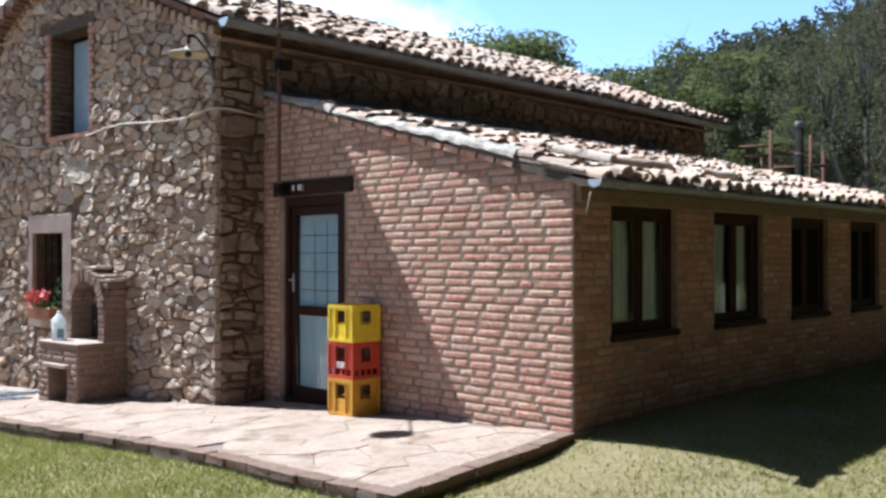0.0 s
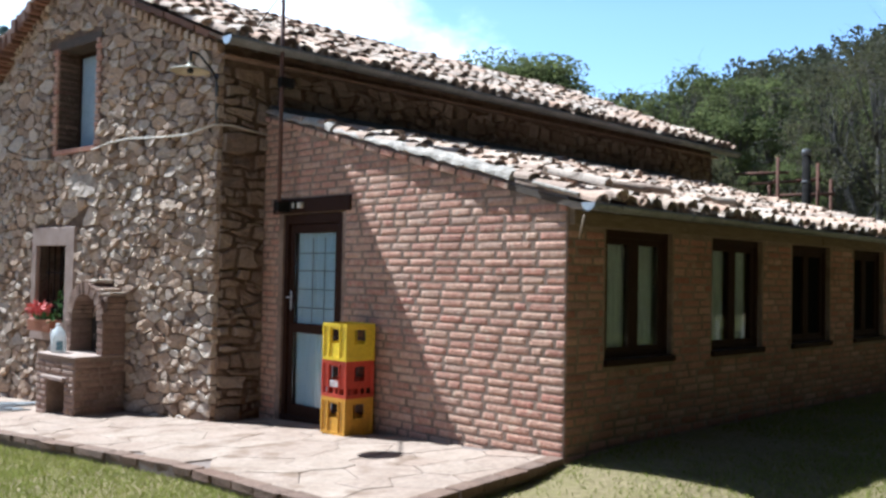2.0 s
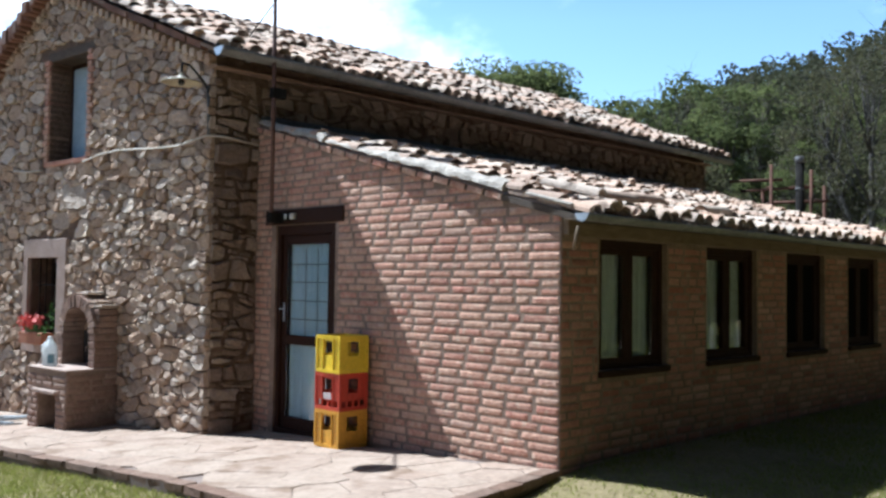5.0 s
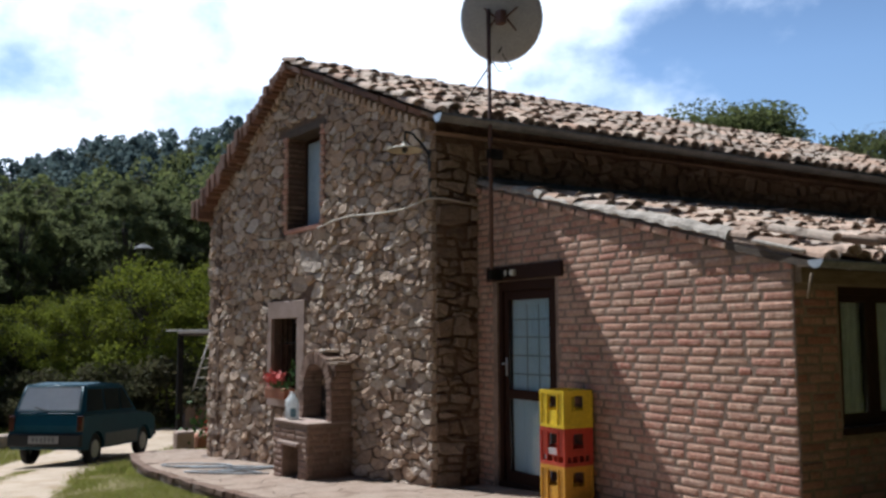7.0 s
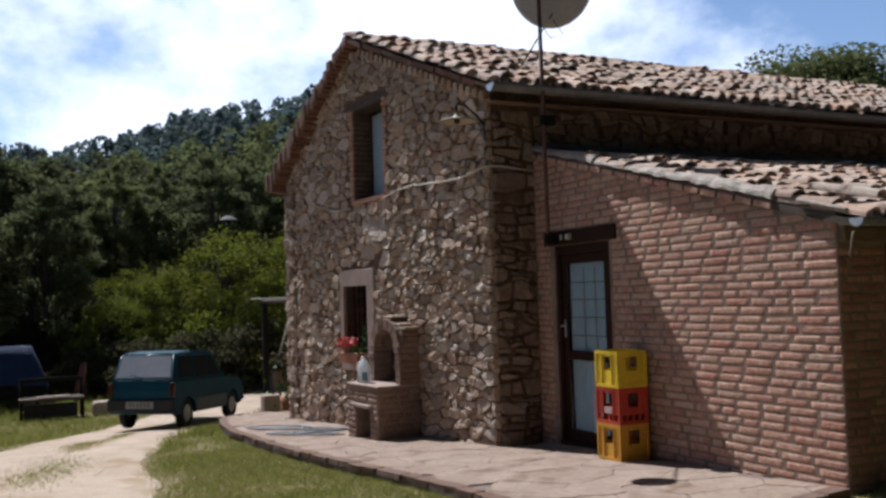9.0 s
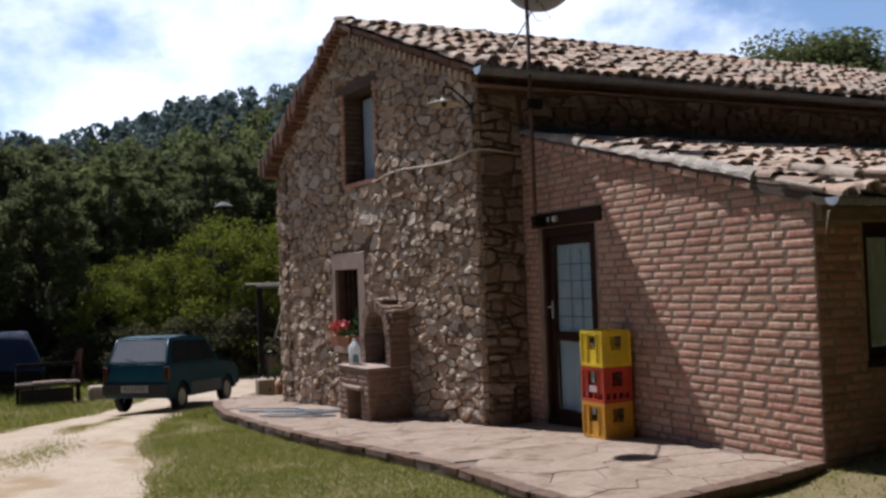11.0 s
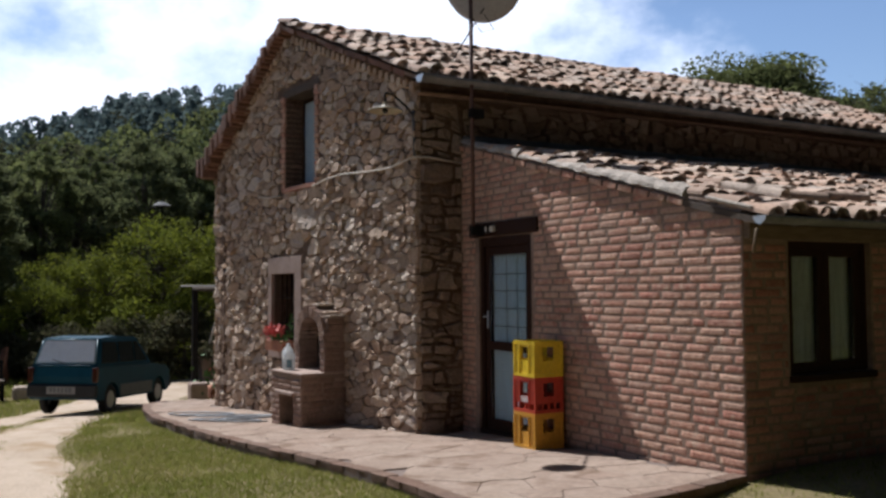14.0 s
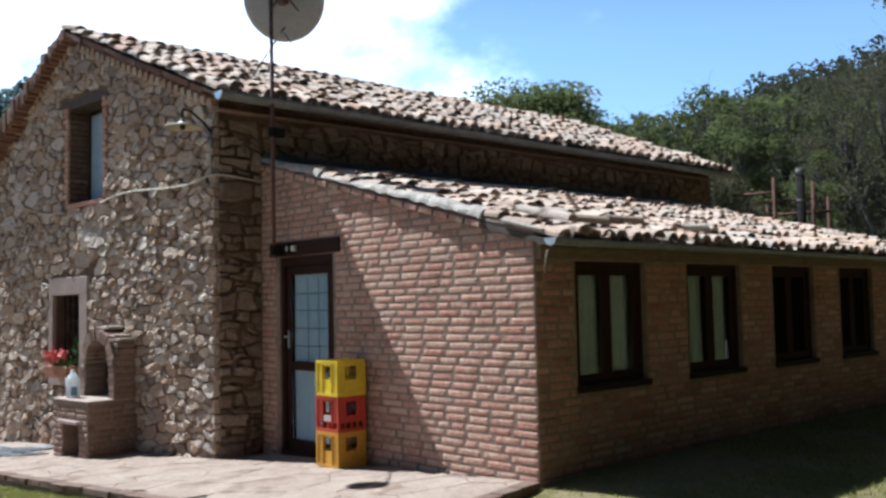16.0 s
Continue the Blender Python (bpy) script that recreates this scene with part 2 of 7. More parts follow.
def mesh_np(name, V, corners, material, parent=None, label=""):
    """A mesh of many loose faces of the same number of corners, from an array of their corners."""
    V = np.ascontiguousarray(V, dtype=np.float32)
    n, f = len(V), len(V) // corners
    me = bpy.data.meshes.new(name)
    me.vertices.add(n)
    me.vertices.foreach_set("co", V.ravel())
    me.loops.add(n)
    me.loops.foreach_set("vertex_index", np.arange(n, dtype=np.int32))
    me.polygons.add(f)
    me.polygons.foreach_set("loop_start", np.arange(0, n, corners, dtype=np.int32))
    me.update(calc_edges=True)
    me.materials.append(material)
    ob = new(name, me)
    ob.parent = parent
    if label:
        tagged(ob, label)
    return ob


def part(name, bm, material, parent=None, label="", smooth=False):
    me = bpy.data.meshes.new(name)
    bm.normal_update()
    bm.to_mesh(me)
    bm.free()
    me.materials.append(material)
    if smooth:
        me.shade_smooth()
    ob = new(name, me)
    ob.parent = parent
    if label:
        tagged(ob, label)
    return ob


def block(bm, x0, x1, y0, y1, z0, z1, bevel=0.0, m=None):
    """A box in a bmesh, with rounded edges if asked for."""
    r = bmesh.ops.create_cube(bm, size=1)
    vs = r["verts"]
    t = Matrix.Translation(((x0 + x1) / 2, (y0 + y1) / 2, (z0 + z1) / 2)) @ Matrix.Diagonal((abs(x1 - x0), abs(y1 - y0), abs(z1 - z0), 1))
    bmesh.ops.transform(bm, matrix=(m @ t) if m else t, verts=vs)
    if bevel:
        es = list({e for v in vs for e in v.link_edges})
        bmesh.ops.bevel(bm, geom=es, offset=bevel, segments=2, affect="EDGES", profile=0.5)


def boxpart(name, dims, material, parent=None, label="", bevel=0.004, m=None):
    bm = bmesh.new()
    block(bm, *dims, bevel, m)
    return part(name, bm, material, parent, label)


def tube_bm(bm, pts, r, seg=10, caps=True):
    """A round bar along points."""
    pts = [Vector(p) for p in pts]
    rs = r if isinstance(r, (list, tuple)) else [r] * len(pts)
    rings = []
    for i, p in enumerate(pts):
        d = (pts[min(i + 1, len(pts) - 1)] - pts[max(i - 1, 0)]).normalized()
        a = d.orthogonal().normalized() if i == 0 else (a - d * a.dot(d)).normalized()
        b = d.cross(a)
        rings.append([bm.verts.new(p + rs[i] * (math.cos(2 * math.pi * j / seg) * a + math.sin(2 * math.pi * j / seg) * b)) for j in range(seg)])
    for q, w in zip(rings, rings[1:]):
        for j in range(seg):
            bm.faces.new((q[j], q[(j + 1) % seg], w[(j + 1) % seg], w[j]))
    if caps:
        bm.faces.new(rings[0][::-1])
        bm.faces.new(rings[-1])


def tube(name, pts, r, material, parent=None, label="", seg=10):
    bm = bmesh.new()
    tube_bm(bm, pts, r, seg)
    bmesh.ops.recalc_face_normals(bm, faces=bm.faces)
    return part(name, bm, material, parent, label, smooth=True)


class Face:
    """A wall's face: u along it, d out of it, z up."""

    def __init__(self, x, y, angle):
        self.o, self.a = Vector((x, y, 0)), radians(angle)
        self.m = Matrix.Translation(self.o) @ Matrix.Rotation(self.a, 4, "Z")

    def at(self, u, d, z):
        return self.m @ Vector((u, -d, z))

    def block(self, bm, u0, u1, d0, d1, z0, z1, bevel=0.0):
        block(bm, u0, u1, -d1, -d0, z0, z1, bevel, self.m)

    def box(self, name, u0, u1, d0, d1, z0, z1, material, parent=None, label="", bevel=0.004):
        bm = bmesh.new()
        self.block(bm, u0, u1, d0, d1, z0, z1, bevel)
        return part(name, bm, material, parent, label)


def solid_wall(name, face, cuts, zbot, ztop, holes, d0, d1, material, label):
    """A thick wall with openings right through it: columns between cuts, each split by the openings."""
    us = sorted(set(cuts) | {h[0] for h in holes} | {h[1] for h in holes})
    vs, fs = [], []
    for a, b in zip(us, us[1:]):
        m = (a + b) / 2
        hs = sorted([h for h in holes if h[0] < m < h[1]], key=lambda h: h[2])
        lo = [zbot(a), zbot(b)]
        spans = []
        for h in hs:
            spans.append((lo[0], lo[1], h[2], h[2]))
            lo = [h[3], h[3]]
        spans.append((lo[0], lo[1], ztop(a), ztop(b)))
        for za, zb, ta, tb in spans:
            i = len(vs)
            for d in (d1, d0):
                vs += [face.at(a, d, za), face.at(b, d, zb), face.at(b, d, tb), face.at(a, d, ta)]
            fs += [(i, i + 1, i + 2, i + 3), (i + 5, i + 4, i + 7, i + 6), (i, i + 4, i + 5, i + 1), (i + 3, i + 2, i + 6, i + 7), (i + 1, i + 5, i + 6, i + 2), (i, i + 3, i + 7, i + 4)]
    ob = mesh(name, vs, fs, material)
    bm = bmesh.new()
    bm.from_mesh(ob.data)
    bmesh.ops.remove_doubles(bm, verts=bm.verts, dist=0.0005)
    bm.to_mesh(ob.data)
    bm.free()
    return tagged(ob, label, "wall", kind="structure")


def merge(name, pieces, material, parent, label="", smooth=False):
    """Many small pieces, given as (verts, faces), as one mesh of kind stuff."""
    vs, fs = [], []
    for v, f in pieces:
        k = len(vs)
        vs.extend(v)
        fs.extend([tuple(i + k for i in q) for q in f])
    ob = mesh(name, vs, fs, material, parent, label, smooth)
    return tagged(ob, kind="stuff")


# ---- bricks ----
rng = random.Random(7)
XS, ZS = (0.0, 0.04, 0.17, 0.83, 0.96, 1.0), (0.0, 0.09, 0.26, 0.74, 0.91, 1.0)


def brick_shape(seed):
    """A worn hand-made brick's face: a low pillow with chipped corners; unit length and height, depth in metres."""
    r = random.Random(seed)
    nx, nz = len(XS), len(ZS)
    chip = {(i, j): r.choice((0.0, 0.0, 0.3, 0.75)) for i in (0, nx - 1) for j in (0, nz - 1)}
    tilt = r.uniform(-0.0015, 0.0025)
    vs, fs = [], []
    for j, z in enumerate(ZS):
        for i, x in enumerate(XS):
            rim = i in (0, nx - 1) or j in (0, nz - 1)
            shoulder = not rim and (i in (1, nx - 2) or j in (1, nz - 2))
            d = -0.007 if rim else (0.001 + r.uniform(-0.001, 0.0008) if shoulder else 0.0024 + r.uniform(-0.001, 0.001))
            jx, jz = r.uniform(-0.008, 0.008), r.uniform(-0.05, 0.05)
            c = chip.get((i, j), 0.0)
            vs.append((x + jx + c * 0.05 * (1 if i == 0 else -1), -(d + tilt * (0.5 - z)), z + jz + c * 0.2 * (1 if j == 0 else -1)))
    for j in range(nz - 1):
        for i in range(nx - 1):
            k = j * nx + i
            fs.append((k, k + 1, k + nx + 1, k + nx))
    return vs, fs


BRICK_SHAPES = [brick_shape(100 + i) for i in range(14)]


def brick_spots(u0, u1, zbot, ztop, holes, course=0.0655, length=0.285, seed=1, joint=0.009, gap=0.021):
    """Where the bricks of a wall lie: u, z, length and height of each, cut at openings and at the sloping top."""
    r = random.Random(seed)
    spots, row, z = [], 0, min(zbot(u0), zbot(u1))
    while z < max(ztop(u0), ztop(u1)):
        h = course * r.uniform(0.93, 1.07)
        u = u0 - (length / 2 if row % 2 else 0) - r.uniform(0, 0.03)
        while u < u1:
            w = length * (r.uniform(0.82, 1.08) if r.random() > 0.18 else r.uniform(0.42, 0.6))
            if u1 - (u + w) < 0.08:
                w = u1 - u
            a, b = max(u, u0), min(u + w, u1)
            if b - a < 0.07 and b < u1:
                b = a = u + w
            u += w
            bits = [(a, b)]
            for h0, h1, g0, g1 in holes:
                if z + h - 0.02 > g0 and z + 0.02 < g1:
                    bits = [q for a, b in bits for q in ((a, min(b, h0)), (max(a, h1), b))]
            for a, b in bits:
                if b - a > 0.05 and z > max(zbot(a), zbot(b)) - 0.04 and z + h < min(ztop(a), ztop(b)) + 0.01:
                    spots.append((a + gap / 2, z + joint / 2, b - a - gap, h - joint, r.uniform(-0.5, 0.5)))
        z += h
        row += 1
    return spots


def lay_bricks(wall, face, spots, near, limit=300, material="brick_"):
    """The nearest bricks as parts of the wall, the rest as one part."""
    spots = sorted(spots, key=near)
    meshes = []
    for v, f in BRICK_SHAPES:
        me = bpy.data.meshes.new("brick")
        me.from_pydata(v, [], f)
        me.materials.append(M[material + "object"])
        me.shade_smooth()
        meshes.append(me)
    rest = []
    for n, (u, z, w, h, tilt) in enumerate(spots):
        k = rng.randrange(len(meshes))
        out = rng.uniform(-0.0055, -0.0042)
        if n < limit:
            ob = new("brick", meshes[k])
            ob.parent = wall
            ob.matrix_basis = face.m @ Matrix.Translation((u, -out, z)) @ Matrix.Rotation(radians(tilt), 4, "Y") @ Matrix.Diagonal((w, 1, h, 1))
        else:
            v, f = BRICK_SHAPES[k]
            rest.append(([face.at(u + x * w, -y + out, z + zz * h) for x, y, zz in v], f))
    if rest:
        merge("brickwork", rest, M[material + "island"], wall, smooth=True)


# ---- rubble stones ----
def clip(poly, px, py, nx, ny):
    out = []
    for (ax, ay), (bx, by) in zip(poly, poly[1:] + poly[:1]):
        da, db = (ax - px) * nx + (ay - py) * ny, (bx - px) * nx + (by - py) * ny
        if da <= 0:
            out.append((ax, ay))
        if da * db < 0:
            t = da / (da - db)
            out.append((ax + t * (bx - ax), ay + t * (by - ay)))
    return out


def rubble(u0, u1, z0, z1, keep, size=0.19, seed=3, squash=1.45, holes=(), gap=0.012, tries_most=26000, mix=(0.62, 0.85, 1.0, 1.0, 1.35)):
    """Cells of an irregular wall of stones; keep(u, z) says where there is wall."""
    r = random.Random(seed)
    pts, tries = [], 0
    cell = {}
    while tries < tries_most:
        tries += 1
        u, z = r.uniform(u0 - 0.1, u1 + 0.1), r.uniform(z0 - 0.1, z1 + 0.1) * squash
        big = size * (0.55 + 0.75 * abs(noise.noise((u * 1.3, z * 1.3, seed)))) * r.choice(mix)
        i, j = int(u // 0.3), int(z // 0.3)
        if all((u - p[0]) ** 2 + (z - p[1]) ** 2 > ((big + p[2]) * 0.5) ** 2 for a in (-1, 0, 1) for b in (-1, 0, 1) for p in cell.get((i + a, j + b), ())):
            p = (u, z, big)
            pts.append(p)
            cell.setdefault((i, j), []).append(p)
    cells = []
    for u, z, s in pts:
        if not keep(u, z / squash) or any(h[0] - 0.02 < u < h[1] + 0.02 and h[2] - 0.02 < z / squash < h[3] + 0.02 for h in holes):
            continue
        i, j = int(u // 0.3), int(z // 0.3)
        poly = [(u - 0.5, z - 0.5), (u + 0.5, z - 0.5), (u + 0.5, z + 0.5), (u - 0.5, z + 0.5)]
        for a in (-2, -1, 0, 1, 2):
            for b in (-2, -1, 0, 1, 2):
                for p in cell.get((i + a, j + b), ()):
                    if p[0] != u or p[1] != z:
                        dx, dz = p[0] - u, p[1] - z
                        d = math.hypot(dx, dz)
                        t = 0.5 * d + (s - p[2]) * 0.2
                        poly = clip(poly, u + dx / d * t, z + dz / d * t, dx, dz) or poly
        poly = [(a, b / squash) for a, b in poly]
        z = z / squash
        for g0, g1, h0, h1 in list(holes):
            if max(p[0] for p in poly) > g0 and min(p[0] for p in poly) < g1 and max(p[1] for p in poly) > h0 and min(p[1] for p in poly) < h1:
                side = min(((abs(u - g0) if u < g0 else 9, (g0, 0, 1, 0)), (abs(u - g1) if u > g1 else 9, (g1, 0, -1, 0)), (abs(z - h0) if z < h0 else 9, (0, h0, 0, 1)), (abs(z - h1) if z > h1 else 9, (0, h1, 0, -1))))[1]
                poly = clip(poly, *side) or poly
        poly = clip(clip(poly, u0, 0, -1, 0), u1, 0, 1, 0)
        if len(poly) >= 3:
            cells.append((u, z, poly, gap))
    return cells


def stone_mesh(u, z, poly, gap, r, rise=0.03):
    """A rough stone: a jagged outline, a narrow shoulder and an uneven face; centred on its cell."""
    n = len(poly)
    cx, cz = sum(p[0] for p in poly) / n, sum(p[1] for p in poly) / n
    ring = []
    for i in range(n):
        (px, pz), (bx, bz) = poly[i], poly[(i + 1) % n]
        e = r.uniform(0.0, 0.08)
        ring.append((px + (cx - px) * e, pz + (cz - pz) * e))
        if math.hypot(bx - px, bz - pz) > 0.05:
            t, e = r.uniform(0.3, 0.7), r.uniform(-0.02, 0.07)
            mx, mz = px + (bx - px) * t, pz + (bz - pz) * t
            ring.append((mx + (cx - mx) * e, mz + (cz - mz) * e))
    k = len(ring)
    R = max(0.04, min(math.hypot(x - cx, y - cz) for x, y in ring))
    vs = []
    tx, tz, up = r.uniform(-0.22, 0.18), r.uniform(-0.28, 0.14), r.uniform(0.15, 1.4) * rise
    ph = r.uniform(0, 50)
    for shrink, d in ((gap, -0.04), (gap + 0.02 * R, up * 0.6), (gap + 0.07 * R, up * 0.95), (gap + 0.5 * R, up)):
        f = max(0.2, 1 - shrink / R)
        for x, y in ring:
            dx, dy = (x - cx) * f + r.uniform(-0.004, 0.004), (y - cz) * f + r.uniform(-0.004, 0.004)
            knob = 0.02 * noise.noise((dx * 14 + ph, dy * 14, ph)) + r.uniform(-0.002, 0.002)
            vs.append((dx, -(d + (dx * tx + dy * tz + knob if d > 0 else 0)), dy))
    vs.append((0.0, -(up + r.uniform(-0.003, 0.004)), 0.0))
    fs = []
    for q in (0, k, 2 * k):
        for i in range(k):
            j = (i + 1) % k
            fs.append((q + i, q + j, q + k + j, q + k + i))
    fs += [(3 * k + i, 3 * k + (i + 1) % k, 4 * k) for i in range(k)]
    return (cx, cz), vs, fs


def coursed(u0, u1, z0, z1, keep, heights, widths, seed, holes=(), gap=0.0075):
    """Cells of roughly coursed rubble: wavy beds, uneven joints, some stones split into smaller ones."""
    r = random.Random(seed)
    beds = [z0]
    while beds[-1] < z1:
        beds.append(beds[-1] + r.uniform(*heights))

    def bed(k, u):
        return beds[k] + 0.12 * noise.noise((u * 2.6, k * 0.9, seed)) + 0.03 * noise.noise((u * 9.0, k * 5.1, seed))
    cells = []

    def add(poly):
        u, z = sum(p[0] for p in poly) / len(poly), sum(p[1] for p in poly) / len(poly)
        if not keep(u, z):
            return
        for g0, g1, h0, h1 in holes:
            if g0 < u < g1 and h0 < z < h1:
                return
            if max(p[0] for p in poly) > g0 and min(p[0] for p in poly) < g1 and max(p[1] for p in poly) > h0 and min(p[1] for p in poly) < h1:
                side = min(((abs(u - g0) if u < g0 else 9, (g0, 0, 1, 0)), (abs(u - g1) if u > g1 else 9, (g1, 0, -1, 0)), (abs(z - h0) if z < h0 else 9, (0, h0, 0, 1)), (abs(z - h1) if z > h1 else 9, (0, h1, 0, -1))))[1]
                poly = clip(poly, *side)
        poly = clip(clip(poly, u0, 0, -1, 0), u1, 0, 1, 0)
        if len(poly) >= 3 and max(p[0] for p in poly) - min(p[0] for p in poly) > 0.035:
            cells.append((u, z, poly, gap))

    def quad(a0, a1, b0, b1, lo, hi):
        m = (a0 + b0) / 2
        add([(a0, lo(a0)), (m, lo(m) + r.uniform(-0.008, 0.004)), (b0, lo(b0)), ((b0 + b1) / 2 + r.uniform(-0.012, 0.006), (lo(b0) + hi(b1)) / 2), (b1, hi(b1)), (m, hi(m) + r.uniform(-0.004, 0.01)), (a1, hi(a1)), ((a0 + a1) / 2 + r.uniform(-0.006, 0.012), (lo(a0) + hi(a1)) / 2)])
    for k in range(len(beds) - 1):
        a = u0 - r.uniform(0, 0.15)
        la, ha = a, a
        while la < u1:
            h = beds[k + 1] - beds[k]
            w = r.uniform(*widths) * (0.6 + h * 2.4)
            lb, hb = la + w + r.uniform(-0.045, 0.045), la + w + r.uniform(-0.045, 0.045)
            lo, hi = (lambda u, k=k: bed(k, u)), (lambda u, k=k: bed(k + 1, u))
            c = r.random()
            if c < 0.42 and h > 0.1:
                t = r.uniform(0.35, 0.65)
                md = lambda u, t=t: lo(u) * (1 - t) + hi(u) * t + 0.012 * noise.noise((u * 8, k, 3))
                ma, mb = (la + ha) / 2, (lb + hb) / 2
                quad(la, ma, lb, mb, lo, md)
                s = ma + (mb - ma) * r.uniform(0.4, 0.6)
                quad(ma, ha, s, s, md, hi)
                quad(s, s, mb, hb, md, hi)
            else:
                quad(la, ha, lb, hb, lo, hi)
            la, ha = lb, hb
    return cells


def lay_stones(wall, face, cells, near, limit=300, rise=0.03, seed=5, material="stone_"):
    r = random.Random(seed)
    rest = []
    for n, c in enumerate(sorted(cells, key=near)):
        (cx, cz), vs, fs = stone_mesh(*c, r, rise)
        if n < limit:
            ob = mesh("stone", vs, fs, M[material + "object"], wall)
            ob.matrix_basis = face.m @ Matrix.Translation((cx, 0, cz))
        else:
            rest.append(([face.at(cx + x, -y, cz + zz) for x, y, zz in vs], fs))
    if rest:
        merge("stonework", rest, M[material + "island"], wall)

# ---- ground ----
def smooth(a, b, x):
    t = min(1.0, max(0.0, (x - a) / (b - a)))
    return t * t * (3 - 2 * t)


HILLS = [(-180, 8), (-120, 13), (-60, 14), (-20, 11), (0, 13), (15, 12.5), (25, 10.5), (35, 8), (60, 7.6), (72, 9.7), (80, 7.9), (90, 5.3), (100, 4.2), (120, 4.0), (180, 6)]


def hill_angle(az):
    for (a, e), (b, f) in zip(HILLS, HILLS[1:]):
        if a <= az <= b:
            return e + (f - e) * smooth(a, b, az)
    return 6


def land(x, y):
    """Height of the ground."""
    z = -0.085 + 0.055 * max(-14.0, min(0.0, x)) * (1 if x > -14 else 1)
    z += 0.03 * max(-5.0, min(0.0, x + 9.0))
    z += 0.085 * smooth(-0.5, 0.6, y) * smooth(-0.6, 0.0, x)
    z -= 0.13 * smooth(0.35, 2.2, x) * smooth(-3.2, -1.0, y)
    r = math.hypot(x, y)
    z += 0.02 * noise.noise((x * 0.7, y * 0.7, 3.0)) * (1 - smooth(-0.4, 0.2, y) * smooth(3, 0, abs(x)))
    if r > 45:
        az = math.degrees(math.atan2(-x, y))
        z += math.tan(radians(hill_angle(az))) * 190 * smooth(45, 190, r) * (1 + 0.12 * noise.noise((x * 0.012, y * 0.012, 0.5)))
    return z


def build_ground():
    radii = [0.0]
    while radii[-1] < 900:
        radii.append(radii[-1] + max(0.22, radii[-1] * 0.045 if radii[-1] > 9 else 0.22))
    seg = 144
    vs, fs = [(0, 0, land(0, 0))], []
    for r in radii[1:]:
        for j in range(seg):
            a = 2 * math.pi * j / seg
            x, y = r * math.cos(a), r * math.sin(a)
            vs.append((x, y, land(x, y)))
    for j in range(seg):
        fs.append((0, 1 + j, 1 + (j + 1) % seg))
    for i in range(len(radii) - 2):
        b = 1 + i * seg
        for j in range(seg):
            k = (j + 1) % seg
            fs.append((b + j, b + seg + j, b + seg + k, b + k))
    return tagged(mesh("ground", vs, fs, M["ground"], smooth=True), "short dry meadow grass on sloping valley ground", "ground", kind="structure")


ground = build_ground()


def strip(name, line, widths, lift, material, step=0.2, edge=0.14, seed=2):
    """A sheet that follows the ground along a line, with a ragged edge."""
    pts = [Vector((*p, 0)) for p in line]
    dense, wd = [], []
    for i in range(len(pts) - 1):
        n = max(2, int((pts[i + 1] - pts[i]).length / step))
        for k in range(n):
            t = k / n
            dense.append(pts[i].lerp(pts[i + 1], t))
            wd.append(widths[i] * (1 - t) + widths[i + 1] * t)
    for _ in range(10):
        dense = [dense[0]] + [(a + b * 2 + c) / 4 for a, b, c in zip(dense, dense[1:], dense[2:])] + [dense[-1]]
    vs, fs, K = [], [], 9
    for i, (p, w) in enumerate(zip(dense, wd)):
        d = (dense[min(i + 1, len(dense) - 1)] - dense[max(i - 1, 0)]).normalized()
        nrm = Vector((-d.y, d.x, 0))
        for k in range(K):
            s = k / (K - 1) * 2 - 1
            ww = w + edge * noise.noise((p.x * 0.9, p.y * 0.9, seed + (5 if s > 0 else 0)))
            q = p + nrm * s * ww
            vs.append((q.x, q.y, land(q.x, q.y) + (lift if abs(s) < 0.99 else -0.03)))
        if i:
            for k in range(K - 1):
                a, b = (i - 1) * K + k, i * K + k
                fs.append((a, b, b + 1, a + 1))
    return mesh(name, vs, fs, material, smooth=True)


DRIVE = [(26.0, -16.0), (14.0, -12.3), (6.5, -9.2), (1.0, -7.0), (-3.4, -5.7), (-7.0, -5.0), (-10.0, -4.05), (-13.0, -2.9), (-16.2, -0.8), (-18.6, 1.6), (-20.0, 5.5), (-20.5, 12.0)]
drive = tagged(strip("road", DRIVE, [1.9, 1.9, 1.9, 2.0, 2.0, 1.55, 1.35, 1.35, 1.4, 1.5, 1.5, 1.5], 0.03, M["gravel"]), "pale gravel farm drive with worn wheel tracks", "drive", kind="structure")

# ---- house ----
GABLE = Face(-3.896, -0.523, 5.216)
END = Face(0.0, 0.0, 0.0)
SIDE = Face(0.0, 0.0, 90.0)
UPPER = Face(-3.896, -0.523, 90.0)
GW, RIDGE_U, RIDGE_Z, EAVE_Z, WEAVE_Z = -5.97, -3.12, 4.82, 3.55, 3.42
LEAN = 0.264


def slab_z(x):
    return 0.0516 * min(x, 0.4)


def gable_top(u):
    if u > RIDGE_U:
        return EAVE_Z + (RIDGE_Z - EAVE_Z) * u / RIDGE_U
    return WEAVE_Z + (RIDGE_Z - WEAVE_Z) * (u - GW) / (RIDGE_U - GW)


def lean_top(x):
    return 1.845 - LEAN * x


